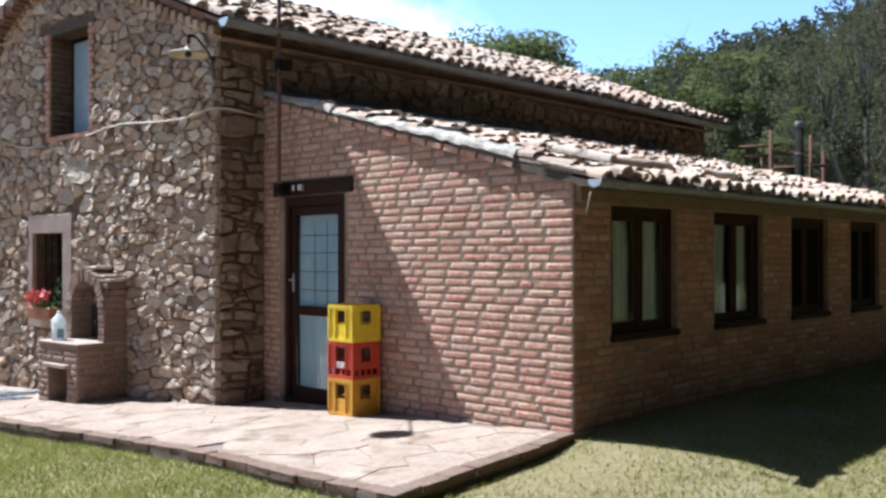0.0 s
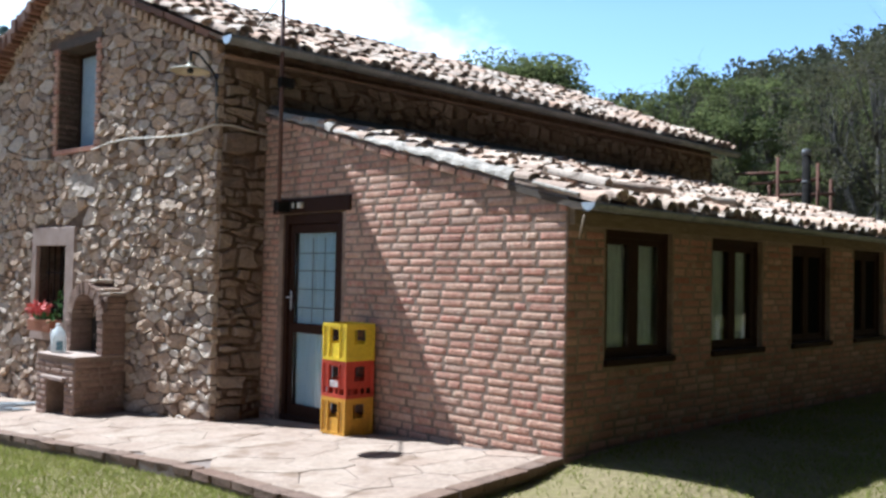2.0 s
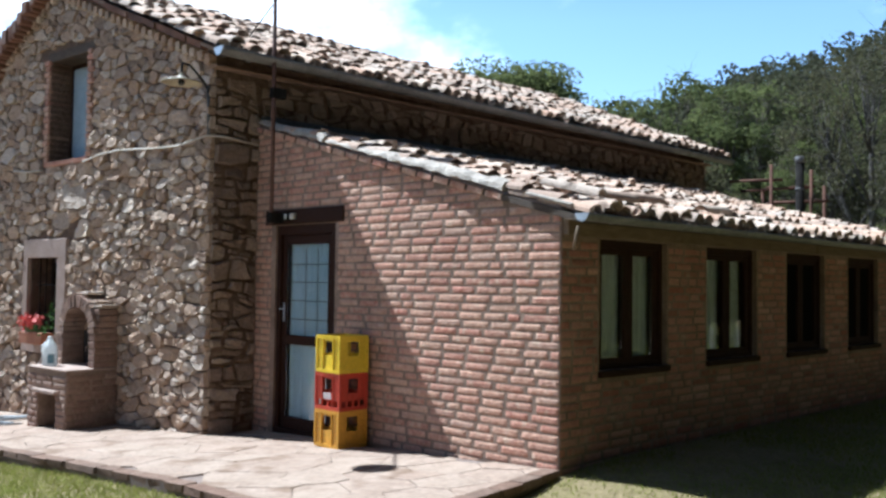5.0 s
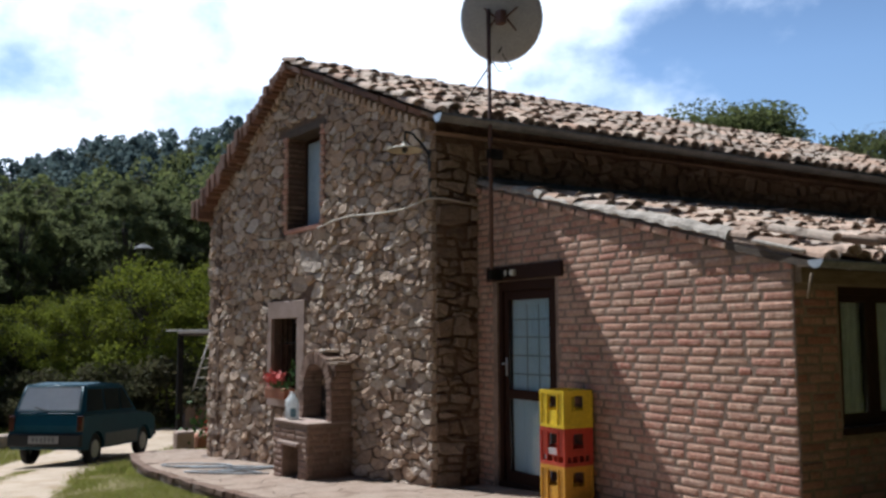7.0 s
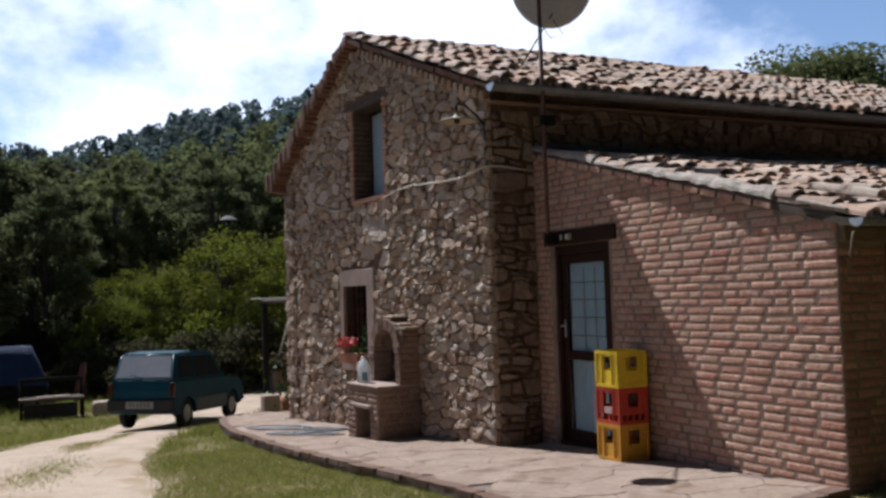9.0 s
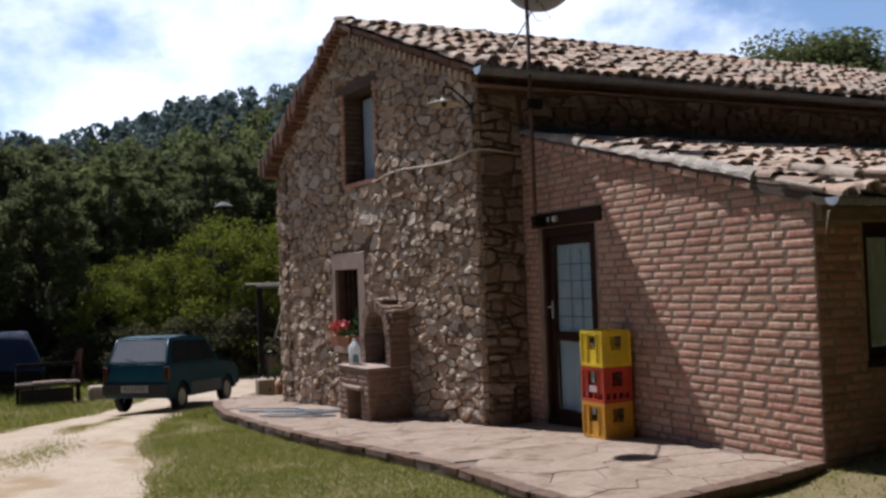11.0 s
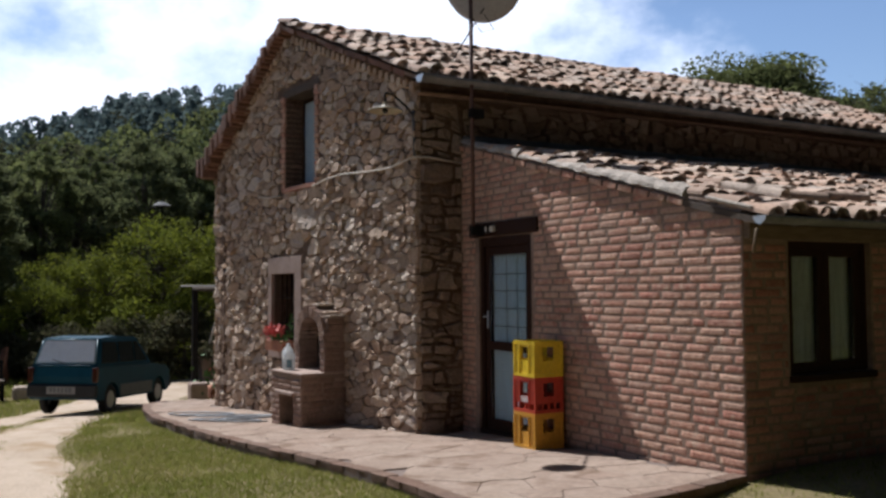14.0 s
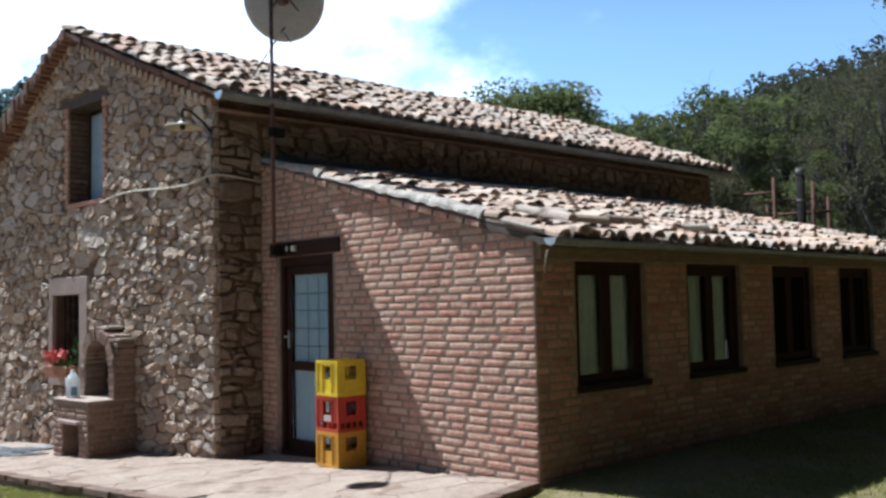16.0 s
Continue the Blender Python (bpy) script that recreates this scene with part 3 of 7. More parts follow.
UP_WIN, LOW_WIN = (-3.34, -2.43, 2.69, 3.92), (-3.72, -2.98, 0.6, 1.53)
DOOR = (-3.54, -2.588, -0.2, 1.835)
wall_gable = solid_wall("wall_south", GABLE, [GW, RIDGE_U, -0.03], lambda u: -0.75, gable_top, [UP_WIN, LOW_WIN], -0.45, -0.012, M["earth_mortar"], "rubble stone gable wall of the old farmhouse")
wall_end = solid_wall("wall_annex_south", END, [-3.9, -0.012], lambda u: -0.4, lean_top, [DOOR], -0.3, -0.005, M["mortar"], "weathered pink brick end wall of the lean-to")
WINS = [(0.47, 1.40), (2.04, 2.97), (3.60, 4.50), (5.14, 6.02), (6.60, 7.42)]
SILL, HEAD = 0.66, 1.64
side_holes = [(a, b, SILL, HEAD) for a, b in WINS]
wall_side = solid_wall("wall_annex_east", SIDE, [0.012, 7.78], lambda u: -0.4, lambda u: 1.84, side_holes, -0.3, -0.005, M["mortar"], "weathered brick side wall of the lean-to with five windows")
wall_upper = solid_wall("wall_east", UPPER, [0.03, 9.5], lambda u: -0.5, lambda u: EAVE_Z, [], -0.45, -0.015, M["earth_mortar"], "rubble stone long wall above the lean-to roof, shade painted into its stones")
WEST = Face(-9.845, 9.0, -90.0)
wall_west = solid_wall("wall_west", WEST, [0.0, 10.06], lambda u: -1.0, lambda u: WEAVE_Z - 0.1, [], -0.45, 0.0, M["earth_mortar"], "rubble stone back long wall")
NORTH = Face(-3.9, 8.98, 180.0)
wall_north = solid_wall("wall_north", NORTH, [0.0, 2.97, 5.94], lambda u: -1.0, lambda u: EAVE_Z - 0.1 + 1.25 * (1 - abs(u - 2.97) / 2.97), [], -0.45, 0.0, M["earth_mortar"], "rubble stone far gable wall")
ANN = Face(0.0, 7.78, 180.0)
wall_ann = solid_wall("wall_annex_north", ANN, [0.0, 3.9], lambda u: -0.4, lambda u: 1.84 + LEAN * u, [], -0.3, 0.0, M["mortar"], "brick far end wall of the lean-to")


# ---- roofs ----
def tile_shape(seed, over=True):
    """A half-round clay tile, 0.46 long, running down +x from its upper end; the wide end is lower for a cover tile."""
    r = random.Random(seed)
    seg, L = 8, 0.48
    vs, fs = [], []
    rings = [(0.0, 0.064), (0.5, 0.072), (1.0, 0.081)] if over else [(0.0, 0.084), (0.5, 0.078), (1.0, 0.07)]
    wob = [r.uniform(-0.006, 0.006) for _ in range(8)]
    for side in (0.0, -0.015):
        for t, rad in rings:
            for j in range(seg + 1):
                a = math.pi * j / seg
                rr = rad + side
                z = math.sin(a) * rr * 0.78 + wob[j % 8] * 0.4 * t
                x = L * t + (wob[(j * 3) % 8] if t == 1.0 else 0)
                vs.append((x, math.cos(a) * rr + wob[3] * t, z if over else -z + 0.02))
    n = seg + 1
    for k in range(2):
        for j in range(seg):
            a = k * n + j
            fs.append((a, a + n, a + n + 1, a + 1))
            b = 3 * n + a
            fs.append((b, b + 1, b + n + 1, b + n))
    for j in range(seg):
        a = 2 * n + j
        fs.append((a, a + 3 * n, a + 3 * n + 1, a + 1))
    return vs, fs


COVERS = [tile_shape(i, True) for i in range(8)]
PANS = [tile_shape(50 + i, False) for i in range(4)]


def tiled_roof(roof, spots, near, limit=300, seed=1):
    """Covers and pans at the given poses: (matrix, is_cover)."""
    r = random.Random(seed)
    meshes = []
    for v, f in COVERS:
        me = bpy.data.meshes.new("roof_tile")
        me.from_pydata(v, [], f)
        me.materials.append(M["tile_object"])
        meshes.append(me)
    rest, n = [], 0
    for m, over in sorted(spots, key=lambda s: near(s[0].translation)):
        j = Matrix.Translation((r.uniform(-0.025, 0.025), r.uniform(-0.01, 0.01), r.uniform(0, 0.01))) @ Matrix.Rotation(radians(r.gauss(0, 2.4)), 4, "Z") @ Matrix.Rotation(radians(r.gauss(0, 1.8)), 4, "Y") @ Matrix.Diagonal((1, r.uniform(0.92, 1.1), r.uniform(0.9, 1.12), 1))
        if over and n < limit:
            n += 1
            ob = new("roof_tile", meshes[r.randrange(len(meshes))])
            ob.parent = roof
            ob.matrix_basis = m @ j
        else:
            v, f = (COVERS if over else PANS)[r.randrange(4)]
            mj = m @ j
            rest.append(([mj @ Vector(q) for q in v], f))
    merge("tiling", rest, M["tile_island"], roof)


def slope_matrix(x, y, z, fall, turn=0.0):
    """Tile axes on a slope falling along +x (turn 0) by the given gradient."""
    return Matrix.Translation((x, y, z)) @ Matrix.Rotation(radians(turn), 4, "Z") @ Matrix.Rotation(math.atan(fall), 4, "Y")


def deck(name, corners, thick, material, label):
    vs = [Vector(c) for c in corners] + [Vector(c) - Vector((0, 0, thick)) for c in corners]
    fs = [(0, 1, 2, 3), (7, 6, 5, 4)] + [(i, i + 4, (i + 1) % 4 + 4, (i + 1) % 4) for i in range(4)]
    return tagged(mesh(name, vs, fs, material), label, "roof", kind="structure")


# main roof, right slope: eave along y at x -3.52, ridge at x -7.0
EX, RX = -3.56, -7.0
FALL = 0.407
RZ = RIDGE_Z + 0.05


def main_front(x):
    return -0.66 + (x - EX) * 0.0913 * 1.0


def main_z(x):
    return RZ - FALL * (x - RX)


roof_main = deck("roof_main", [(RX, main_front(RX), RZ), (EX, main_front(EX), main_z(EX)), (EX, 9.1, main_z(EX)), (RX, 9.1, RZ)], 0.035, M["mortar"], "old terracotta pantile roof slope over boards")
spots = []
cols = 57
for c in range(cols):
    for rw in range(15):
        xs = EX + 0.06 - 0.46 - rw * 0.315
        if xs < RX - 0.2:
            continue
        f = c / (cols - 1)
        y = (main_front(xs) + 0.05) * (1 - f) + 9.05 * f
        spots.append((slope_matrix(xs, y, main_z(xs) + 0.028, FALL - 0.075), True))
        if c < cols - 1:
            spots.append((slope_matrix(xs, y + 0.086, main_z(xs) + 0.06, FALL - 0.03), False))
tiled_roof(roof_main, spots, lambda p: p.y - p.x * 0.35)

WX = -10.12
roof_west = deck("roof_main_west", [(WX, main_front(WX), 3.3), (RX, main_front(RX), RZ), (RX, 9.1, RZ), (WX, 9.1, 3.3)], 0.05, M["wood_beam"], "far slope of the terracotta tiled roof")
spots = []
WF = (RZ - 3.3) / (RX - WX)
for c in range(4):
    for rw in range(12):
        xs = WX + 0.4 + rw * 0.29
        if xs > RX + 0.1:
            continue
        spots.append((slope_matrix(xs, main_front(xs) + 0.07 + c * 0.2, 3.3 + WF * (xs - WX) + 0.06, WF - 0.03, 180.0), True))
tiled_roof(roof_west, spots, lambda p: p.y, 60)

ridge = tagged(new("ridge"), "row of half-round clay ridge tiles", "ridge", kind="structure")
spots = [(Matrix.Translation((RX, main_front(RX) + 0.02 + i * 0.36, RZ + 0.02)) @ Matrix.Rotation(radians(90), 4, "Z") @ Matrix.Diagonal((1, 1.15, 1.0, 1)), True) for i in range(28)]
tiled_roof(ridge, spots, lambda p: p.y, 40)

# lean-to roof
LX0, LX1 = -3.88, 0.26


def lean_z(x):
    return lean_top(x) - 0.02


roof_lean = deck("roof_annex", [(LX0, -0.025, lean_z(LX0)), (LX1 - 0.06, -0.025, lean_z(LX1 - 0.06)), (LX1 - 0.06, 7.92, lean_z(LX1 - 0.06)), (LX0, 7.92, lean_z(LX0))], 0.05, M["wood_beam"], "old terracotta pantile lean-to roof with loose tiles")
spots = []
cols = 47
for c in range(cols):
    for rw in range(16):
        xs = LX1 - 0.46 - rw * 0.315
        if xs < LX0 - 0.1:
            continue
        y = 0.055 + 7.84 * c / (cols - 1)
        spots.append((slope_matrix(xs, y, lean_z(xs) + 0.012, LEAN - 0.07), True))
        if c < cols - 1:
            spots.append((slope_matrix(xs, y + 0.086, lean_z(xs) + 0.045, LEAN - 0.03), False))
tiled_roof(roof_lean, spots, lambda p: p.y - p.x * 0.5)


# ---- wall pieces ----
end_spots = brick_spots(-3.9, 0.0, lambda u: slab_z(u) - 0.02, lambda u: lean_top(u) - 0.02, [(-3.6, -2.56, -0.3, 1.99)], seed=4)
lay_bricks(wall_end, END, end_spots, lambda s: -s[0], 520)
side_spots = brick_spots(0.0, 7.78, lambda u: -0.12, lambda u: 1.66, [(a - 0.01, b + 0.01, SILL - 0.06, 2) for a, b in WINS], seed=9)
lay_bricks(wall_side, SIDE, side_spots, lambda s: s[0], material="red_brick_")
g_cells = rubble(GW, 0.0, -0.78, 4.9, lambda u, z: -0.75 < z < gable_top(u) - 0.08, 0.34, 3, 1.75, [(-3.47, -2.3, 2.64, 4.06), (-3.84, -2.77, 0.38, 1.755)], 0.005, 60000, (0.38, 0.55, 0.8, 1.0, 1.2, 1.5))
lay_stones(wall_gable, GABLE, g_cells, lambda c: -c[0] + abs(c[1] - 1.5) * 0.4, rise=0.032)
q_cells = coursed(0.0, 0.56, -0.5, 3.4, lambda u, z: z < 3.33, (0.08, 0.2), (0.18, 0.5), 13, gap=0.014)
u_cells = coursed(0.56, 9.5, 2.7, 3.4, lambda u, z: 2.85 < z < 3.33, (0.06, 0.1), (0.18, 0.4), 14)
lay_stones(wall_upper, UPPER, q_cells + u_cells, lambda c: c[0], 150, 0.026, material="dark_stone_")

# ---- paved terrace ----
TERRACE = [(0.0, -0.005), (0.36, -2.07), (-0.75, -2.04), (-1.6, -1.99), (-3.06, -2.07), (-4.4, -2.2), (-6.2, -2.3), (-8.4, -2.31), (-9.6, -2.2), (-11.0, -1.95), (-11.6, -1.5), (-11.5, -0.9), (-10.6, -0.2), (-9.9, 0.2), (-9.9, -1.0), (-3.9, -0.45), (-3.9, 0.0)]


def terrace():
    n = len(TERRACE)
    top = [(x, y, slab_z(x) - 0.012) for x, y in TERRACE]
    bm = bmesh.new()
    a = [bm.verts.new(p) for p in top]
    b = [bm.verts.new((x, y, z - 0.22)) for x, y, z in top]
    f = bm.faces.new(a)
    for i in range(n):
        bm.faces.new((a[i], b[i], b[(i + 1) % n], a[(i + 1) % n]))
    bmesh.ops.triangulate(bm, faces=[f])
    bmesh.ops.recalc_face_normals(bm, faces=bm.faces)
    return tagged(part("pavement", bm, M["joint"]), "raised terrace of pale crazy paving beside the house", "terrace", kind="structure")


pavement = terrace()


def pave():
    """Flat irregular stones set in the terrace."""
    def inside(x, y):
        c = False
        for (ax, ay), (bx, by) in zip(TERRACE, TERRACE[1:] + TERRACE[:1]):
            if (ay > y) != (by > y) and x < (bx - ax) * (y - ay) / (by - ay) + ax:
                c = not c
        return c
    cells = rubble(-11.6, 0.4, -2.45, 0.2, inside, 0.62, 21, squash=1.0, gap=0.004)
    r = random.Random(4)
    rest = []
    for n, (u, v, poly, gap) in enumerate(sorted(cells, key=lambda c: -c[0])):
        for (ax, ay), (bx, by) in zip(TERRACE, TERRACE[1:] + TERRACE[:1]):
            L = math.hypot(bx - ax, by - ay)
            nx, ny = -(by - ay) / L, (bx - ax) / L
            if (u - ax) * nx + (v - ay) * ny < 0 and L > 0.3 and max((p[0] - ax) * nx + (p[1] - ay) * ny for p in poly) > 0 and -0.1 < ((u - ax) * (bx - ax) + (v - ay) * (by - ay)) / L / L < 1.1:
                poly = clip(poly, ax - nx * 0.004, ay - ny * 0.004, nx, ny) or poly
            elif (u - ax) * nx + (v - ay) * ny > 0:
                pass
        if len(poly) < 3:
            continue
        cx, cy = sum(p[0] for p in poly) / len(poly), sum(p[1] for p in poly) / len(poly)
        vs, k = [], len(poly)
        lift = r.uniform(-0.003, 0.002)
        for f, d in ((1.0, -0.02), (1.0, -0.001), (0.95, 0.002)):
            for x, y in poly:
                dx, dy = (x - cx) * f, (y - cy) * f
                R = math.hypot(dx, dy) or 1
                dx, dy = dx * (1 - gap / R), dy * (1 - gap / R)
                vs.append((dx, dy, slab_z(cx + dx) - slab_z(cx) + d + lift))
        fs = [(s + i, s + (i + 1) % k, s + k + (i + 1) % k, s + k + i) for s in (0, k) for i in range(k)] + [tuple(range(2 * k, 3 * k))]
        ob = mesh("paving_stone", vs, fs, M["slab_piece"], pavement)
        ob.location = (cx, cy, slab_z(cx))


pave()

M["edge_brick"] = mat("terrace_edge_brick", [(0.13, 0.085, 0.062), (0.24, 0.165, 0.125)], 5, 40, 0.93, 0.9, "object", [(0.15, 0.085, 0.06), (0.21, 0.145, 0.11), (0.14, 0.095, 0.075), (0.22, 0.165, 0.13)], blend=0.5, spec=0.12)


def edge_course():
    """Bricks laid flat along the terrace's front edge."""
    r = random.Random(8)
    shapes = []
    for k in range(5):
        bm = bmesh.new()
        block(bm, -0.5, 0.5, -0.5, 0.5, -0.5, 0.5)
        for v in bm.verts:
            v.co += Vector((r.uniform(-0.02, 0.02), r.uniform(-0.06, 0.06), r.uniform(-0.03, 0.03)))
        bmesh.ops.bevel(bm, geom=list(bm.edges), offset=0.06, segments=1, affect="EDGES")
        me = bpy.data.meshes.new("edge_brick")
        bm.to_mesh(me)
        bm.free()
        me.materials.append(M["edge_brick"])
        shapes.append(me)
    line = TERRACE[1:11]
    for (ax, ay), (bx, by) in zip([TERRACE[0]] + line, line):
        L = math.hypot(bx - ax, by - ay)
        n = max(1, round(L / 0.25))
        turn = math.atan2(by - ay, bx - ax)
        for i in range(n):
            t = (i + 0.5) / n
            x, y = ax + (bx - ax) * t, ay + (by - ay) * t
            x, y = x + math.sin(turn) * (0.045 + r.uniform(-0.015, 0.015)), y - math.cos(turn) * (0.045 + r.uniform(-0.015, 0.015))
            ob = new("edge_brick", shapes[r.randrange(5)])
            ob.parent = pavement
            ob.matrix_basis = Matrix.Translation((x, y, slab_z(x) - 0.021 + r.uniform(-0.004, 0.003))) @ Matrix.Rotation(turn + r.uniform(-0.03, 0.03), 4, "Z") @ Matrix.Rotation(-0.0516 * math.cos(turn), 4, "Y") @ Matrix.Diagonal((L / n - 0.008, 0.125, 0.056, 1))


edge_course()

# ---- eaves, gutters and verges ----
def half_gutter(name, x, y0, y1, z, r, material, label, drop=0.0):
    bm = bmesh.new()
    seg, rings = 8, []
    for y in (y0, y1):
        ring = []
        for rr in (r, r - 0.006):
            for j in range(seg + 1):
                a = math.pi + math.pi * j / seg
                ring.append(bm.verts.new((x + rr * math.cos(a), y, z + rr * math.sin(a) - (drop if y == y1 else 0))))
        rings.append(ring)
    n = seg + 1
    a, b = rings
    for s in (0, n):
        for j in range(seg):
            bm.faces.new((a[s + j], a[s + j + 1], b[s + j + 1], b[s + j]))
    for j in (0, seg):
        bm.faces.new((a[j], b[j], b[j + n], a[j + n]))
    bmesh.ops.recalc_face_normals(bm, faces=bm.faces)
    g = tagged(part(name, bm, material, smooth=True), label, "gutter")
    bm = bmesh.new()
    for yy, k in ((y0 - 0.004, -1), (y0 + 0.002, 1)):
        vs = [bm.verts.new((x + (r + 0.004) * math.cos(math.pi + math.pi * j / seg), yy, z + (r + 0.004) * math.sin(math.pi + math.pi * j / seg))) for j in range(seg + 1)]
        bm.faces.new(vs if k < 0 else vs[::-1])
    part("end_cap", bm, M["zinc"], g, "pale zinc half-round end cap")
    yy = y0 + 0.35
    while yy < y1:
        bm = bmesh.new()
        tube_bm(bm, [(x + (r + 0.005) * math.cos(math.pi + math.pi * j / 6), yy, z + (r + 0.005) * math.sin(math.pi + math.pi * j / 6)) for j in range(7)], 0.006, 5)
        part("hanger", bm, material, g)
        yy += 0.95
    return g


main_gutter = half_gutter("gutter", EX + 0.09, -0.72, 9.1, main_z(EX) + 0.0, 0.075, M["gutter"], "brown half-round metal gutter under the main eave", 0.04)
lean_gutter = half_gutter("gutter", LX1 + 0.02, -0.14, 7.98, lean_z(LX1) + 0.025, 0.052, M["gutter"], "weathered half-round gutter under the lean-to eave", 0.03)
tube("strap", [(LX1 - 0.03, -0.11, lean_z(LX1) - 0.06), (LX1 - 0.06, -0.1, lean_z(LX1) - 0.16), (LX1 - 0.08, -0.09, lean_z(LX1) - 0.22)], 0.012, M["wood_eave"], lean_gutter)

M["verge_wood"] = mat("brown_moulding", [(0.18, 0.115, 0.08), (0.28, 0.19, 0.135)], 6, 50, 0.8, 0.3)
cornice = tagged(new("eave_cornice"), "ochre brick and timber cornice under the main eave", "cornice", kind="structure")
boxpart("board", (-3.9, -3.6, -0.6, 9.05, EAVE_Z - 0.035, EAVE_Z + 0.02), M["wood_beam"], cornice)
boxpart("moulding", (-3.9, -3.78, -0.56, 9.02, EAVE_Z - 0.19, EAVE_Z - 0.16), M["verge_wood"], cornice, "ochre timber moulding", 0.01)
for i in range(32):
    y = -0.5 + i * 0.3
    boxpart("rafter_end", (-3.9, -3.63, y, y + 0.07, EAVE_Z - 0.06, EAVE_Z - 0.036), M["wood_beam"], cornice, bevel=0)

eave_beam = tagged(new("eave_beam"), "ochre timber wall plate in two lengths over the windows", "beam", kind="structure")
boxpart("beam", (-0.2, 0.05, 0.02, 1.53, 1.645, 1.8), M["wood_eave"], eave_beam, bevel=0.012)
boxpart("beam", (-0.2, 0.045, 1.535, 4.2, 1.65, 1.8), M["wood_eave"], eave_beam, bevel=0.012)
boxpart("beam", (-0.2, 0.05, 4.205, 7.76, 1.65, 1.8), M["wood_eave"], eave_beam, bevel=0.012)
boxpart("soffit", (0.05, 0.19, -0.03, 7.85, 1.75, 1.76), M["wood_eave"], eave_beam, bevel=0)

M["pale_mortar"] = mat("pale_verge_mortar", [(0.36, 0.31, 0.26), (0.56, 0.5, 0.43)], 7, 40, 0.9, 0.7, spec=0.2, size=0.02, stain=((0.42, 0.36, 0.3), 8, 0.62))
verge = tagged(new("verge"), "pale mortared verge of the lean-to with two loose tiles", "verge", kind="structure")


def mortar_run(x0, x1, n, y0, y1, name, seed):
    r = random.Random(seed)
    vs, fs = [], []
    for i in range(n + 1):
        x = x0 + (x1 - x0) * i / n
        top = lean_z(x) + 0.075 + 0.025 * smooth(0, 1, i / n) + r.uniform(-0.014, 0.014)
        bot = lean_z(x) + 0.035 + r.uniform(-0.012, 0.012)
        a, b = y0 + r.uniform(-0.012, 0.012), y1
        vs += [(x, a - 0.01, bot), (x, a, (top + bot) / 2), (x, a + 0.035, top), (x, b, top + 0.01), (x, b, bot)]
        if i:
            k = (i - 1) * 5
            fs += [(k + j, k + j + 5, k + (j + 1) % 5 + 5, k + (j + 1) % 5) for j in range(5)]
    fs += [(4, 3, 2, 1, 0), tuple(n * 5 + j for j in range(5))]
    return mesh(name, vs, fs, M["pale_mortar"], verge)


mortar_run(-2.7, -0.53, 28, -0.04, 0.06, "mortar_bed", 3)
mortar_run(-3.85, -2.75, 14, -0.035, 0.05, "mortar_bed", 5)
for i in range(18):
    x = -0.55 - i * 0.19
    boxpart("verge_brick", (x - 0.17, x, -0.03, 0.02, -0.02, 0.03), M["brick_object"], verge, bevel=0.006, m=Matrix.Translation((x, 0, lean_z(x) - 0.03)) @ Matrix.Rotation(math.atan(LEAN), 4, "Y") @ Matrix.Translation((-x, 0, 0)))
SLOPE = Matrix.Rotation(math.atan(LEAN), 4, "Y")
for x, y, z, L, w, h, turn in ((-0.1, 0.03, 0.055, 0.42, 0.14, 0.028, 4), (-0.42, 0.06, 0.04, 0.2, 0.1, 0.04, -10), (-0.3, 0.3, 0.15, 0.26, 0.16, 0.05, 20), (-0.38, 0.62, 0.14, 0.3, 0.14, 0.04, 70)):
    boxpart("loose_slab", (-L / 2, L / 2, -w / 2, w / 2, -h / 2, h / 2), M["pale_mortar"] if w == 0.14 else M["stone_object"], verge, "flat weathered slab lying loose", 0.012, m=Matrix.Translation((x, y, lean_z(x) + z)) @ SLOPE @ Matrix.Rotation(radians(turn), 4, "Z"))
for x, y, z, turn, k in ((-0.12, 0.22, 0.17, 12, 2), (0.02, 0.5, 0.16, 80, 3), (-0.35, 1.5, 0.14, 85, 4), (0.0, 2.1, 0.15, 95, 5)):
    v, f = COVERS[k]
    ob = mesh("loose_tile", v, f, M["tile_object"], verge, "loose grey-weathered clay tile")
    ob.matrix_basis = Matrix.Translation((x, y, lean_z(x) + z - 0.03)) @ Matrix.Rotation(math.atan(LEAN), 4, "Y") @ Matrix.Rotation(radians(turn), 4, "Z") @ Matrix.Translation((-0.2, 0, 0))

M["lead"] = mat("grey_flashing", [(0.085, 0.085, 0.088), (0.14, 0.14, 0.145)], 5, 40, 0.8, 0.4)
flash = boxpart("trim", (-3.9, -3.8, 0.02, 7.92, 2.9, 2.965), M["lead"], bevel=0.02, m=Matrix.Translation((0, 0, 0)))
tagged(flash, "blue-grey mortar flashing where roof meets wall", "flashing", kind="structure")

# gable verge: stepped brick dentils under the tiles
dentils = tagged(new("gable_cornice"), "stepped brick dentils under the gable verge", "cornice", kind="structure")
for side in (0, 1):
    for i in range(24):
        u = (-0.02 - i * 0.128) if side == 0 else (GW + 0.03 + i * 0.118)
        z = gable_top(u)
        bm = bmesh.new()
        GABLE.block(bm, u - 0.04, u + 0.04, -0.02, 0.07, z - 0.15, z - 0.06, 0.006)
        part("dentil", bm, M["stone_object"], dentils)
M["verge_clay"] = mat("dark_verge_clay", [(0.12, 0.06, 0.04), (0.26, 0.14, 0.09)], 9, 50, 0.9, 0.6, "object", [(0.14, 0.07, 0.045), (0.24, 0.12, 0.08), (0.18, 0.1, 0.07), (0.1, 0.06, 0.045)])
vr = random.Random(41)
u = 0.02
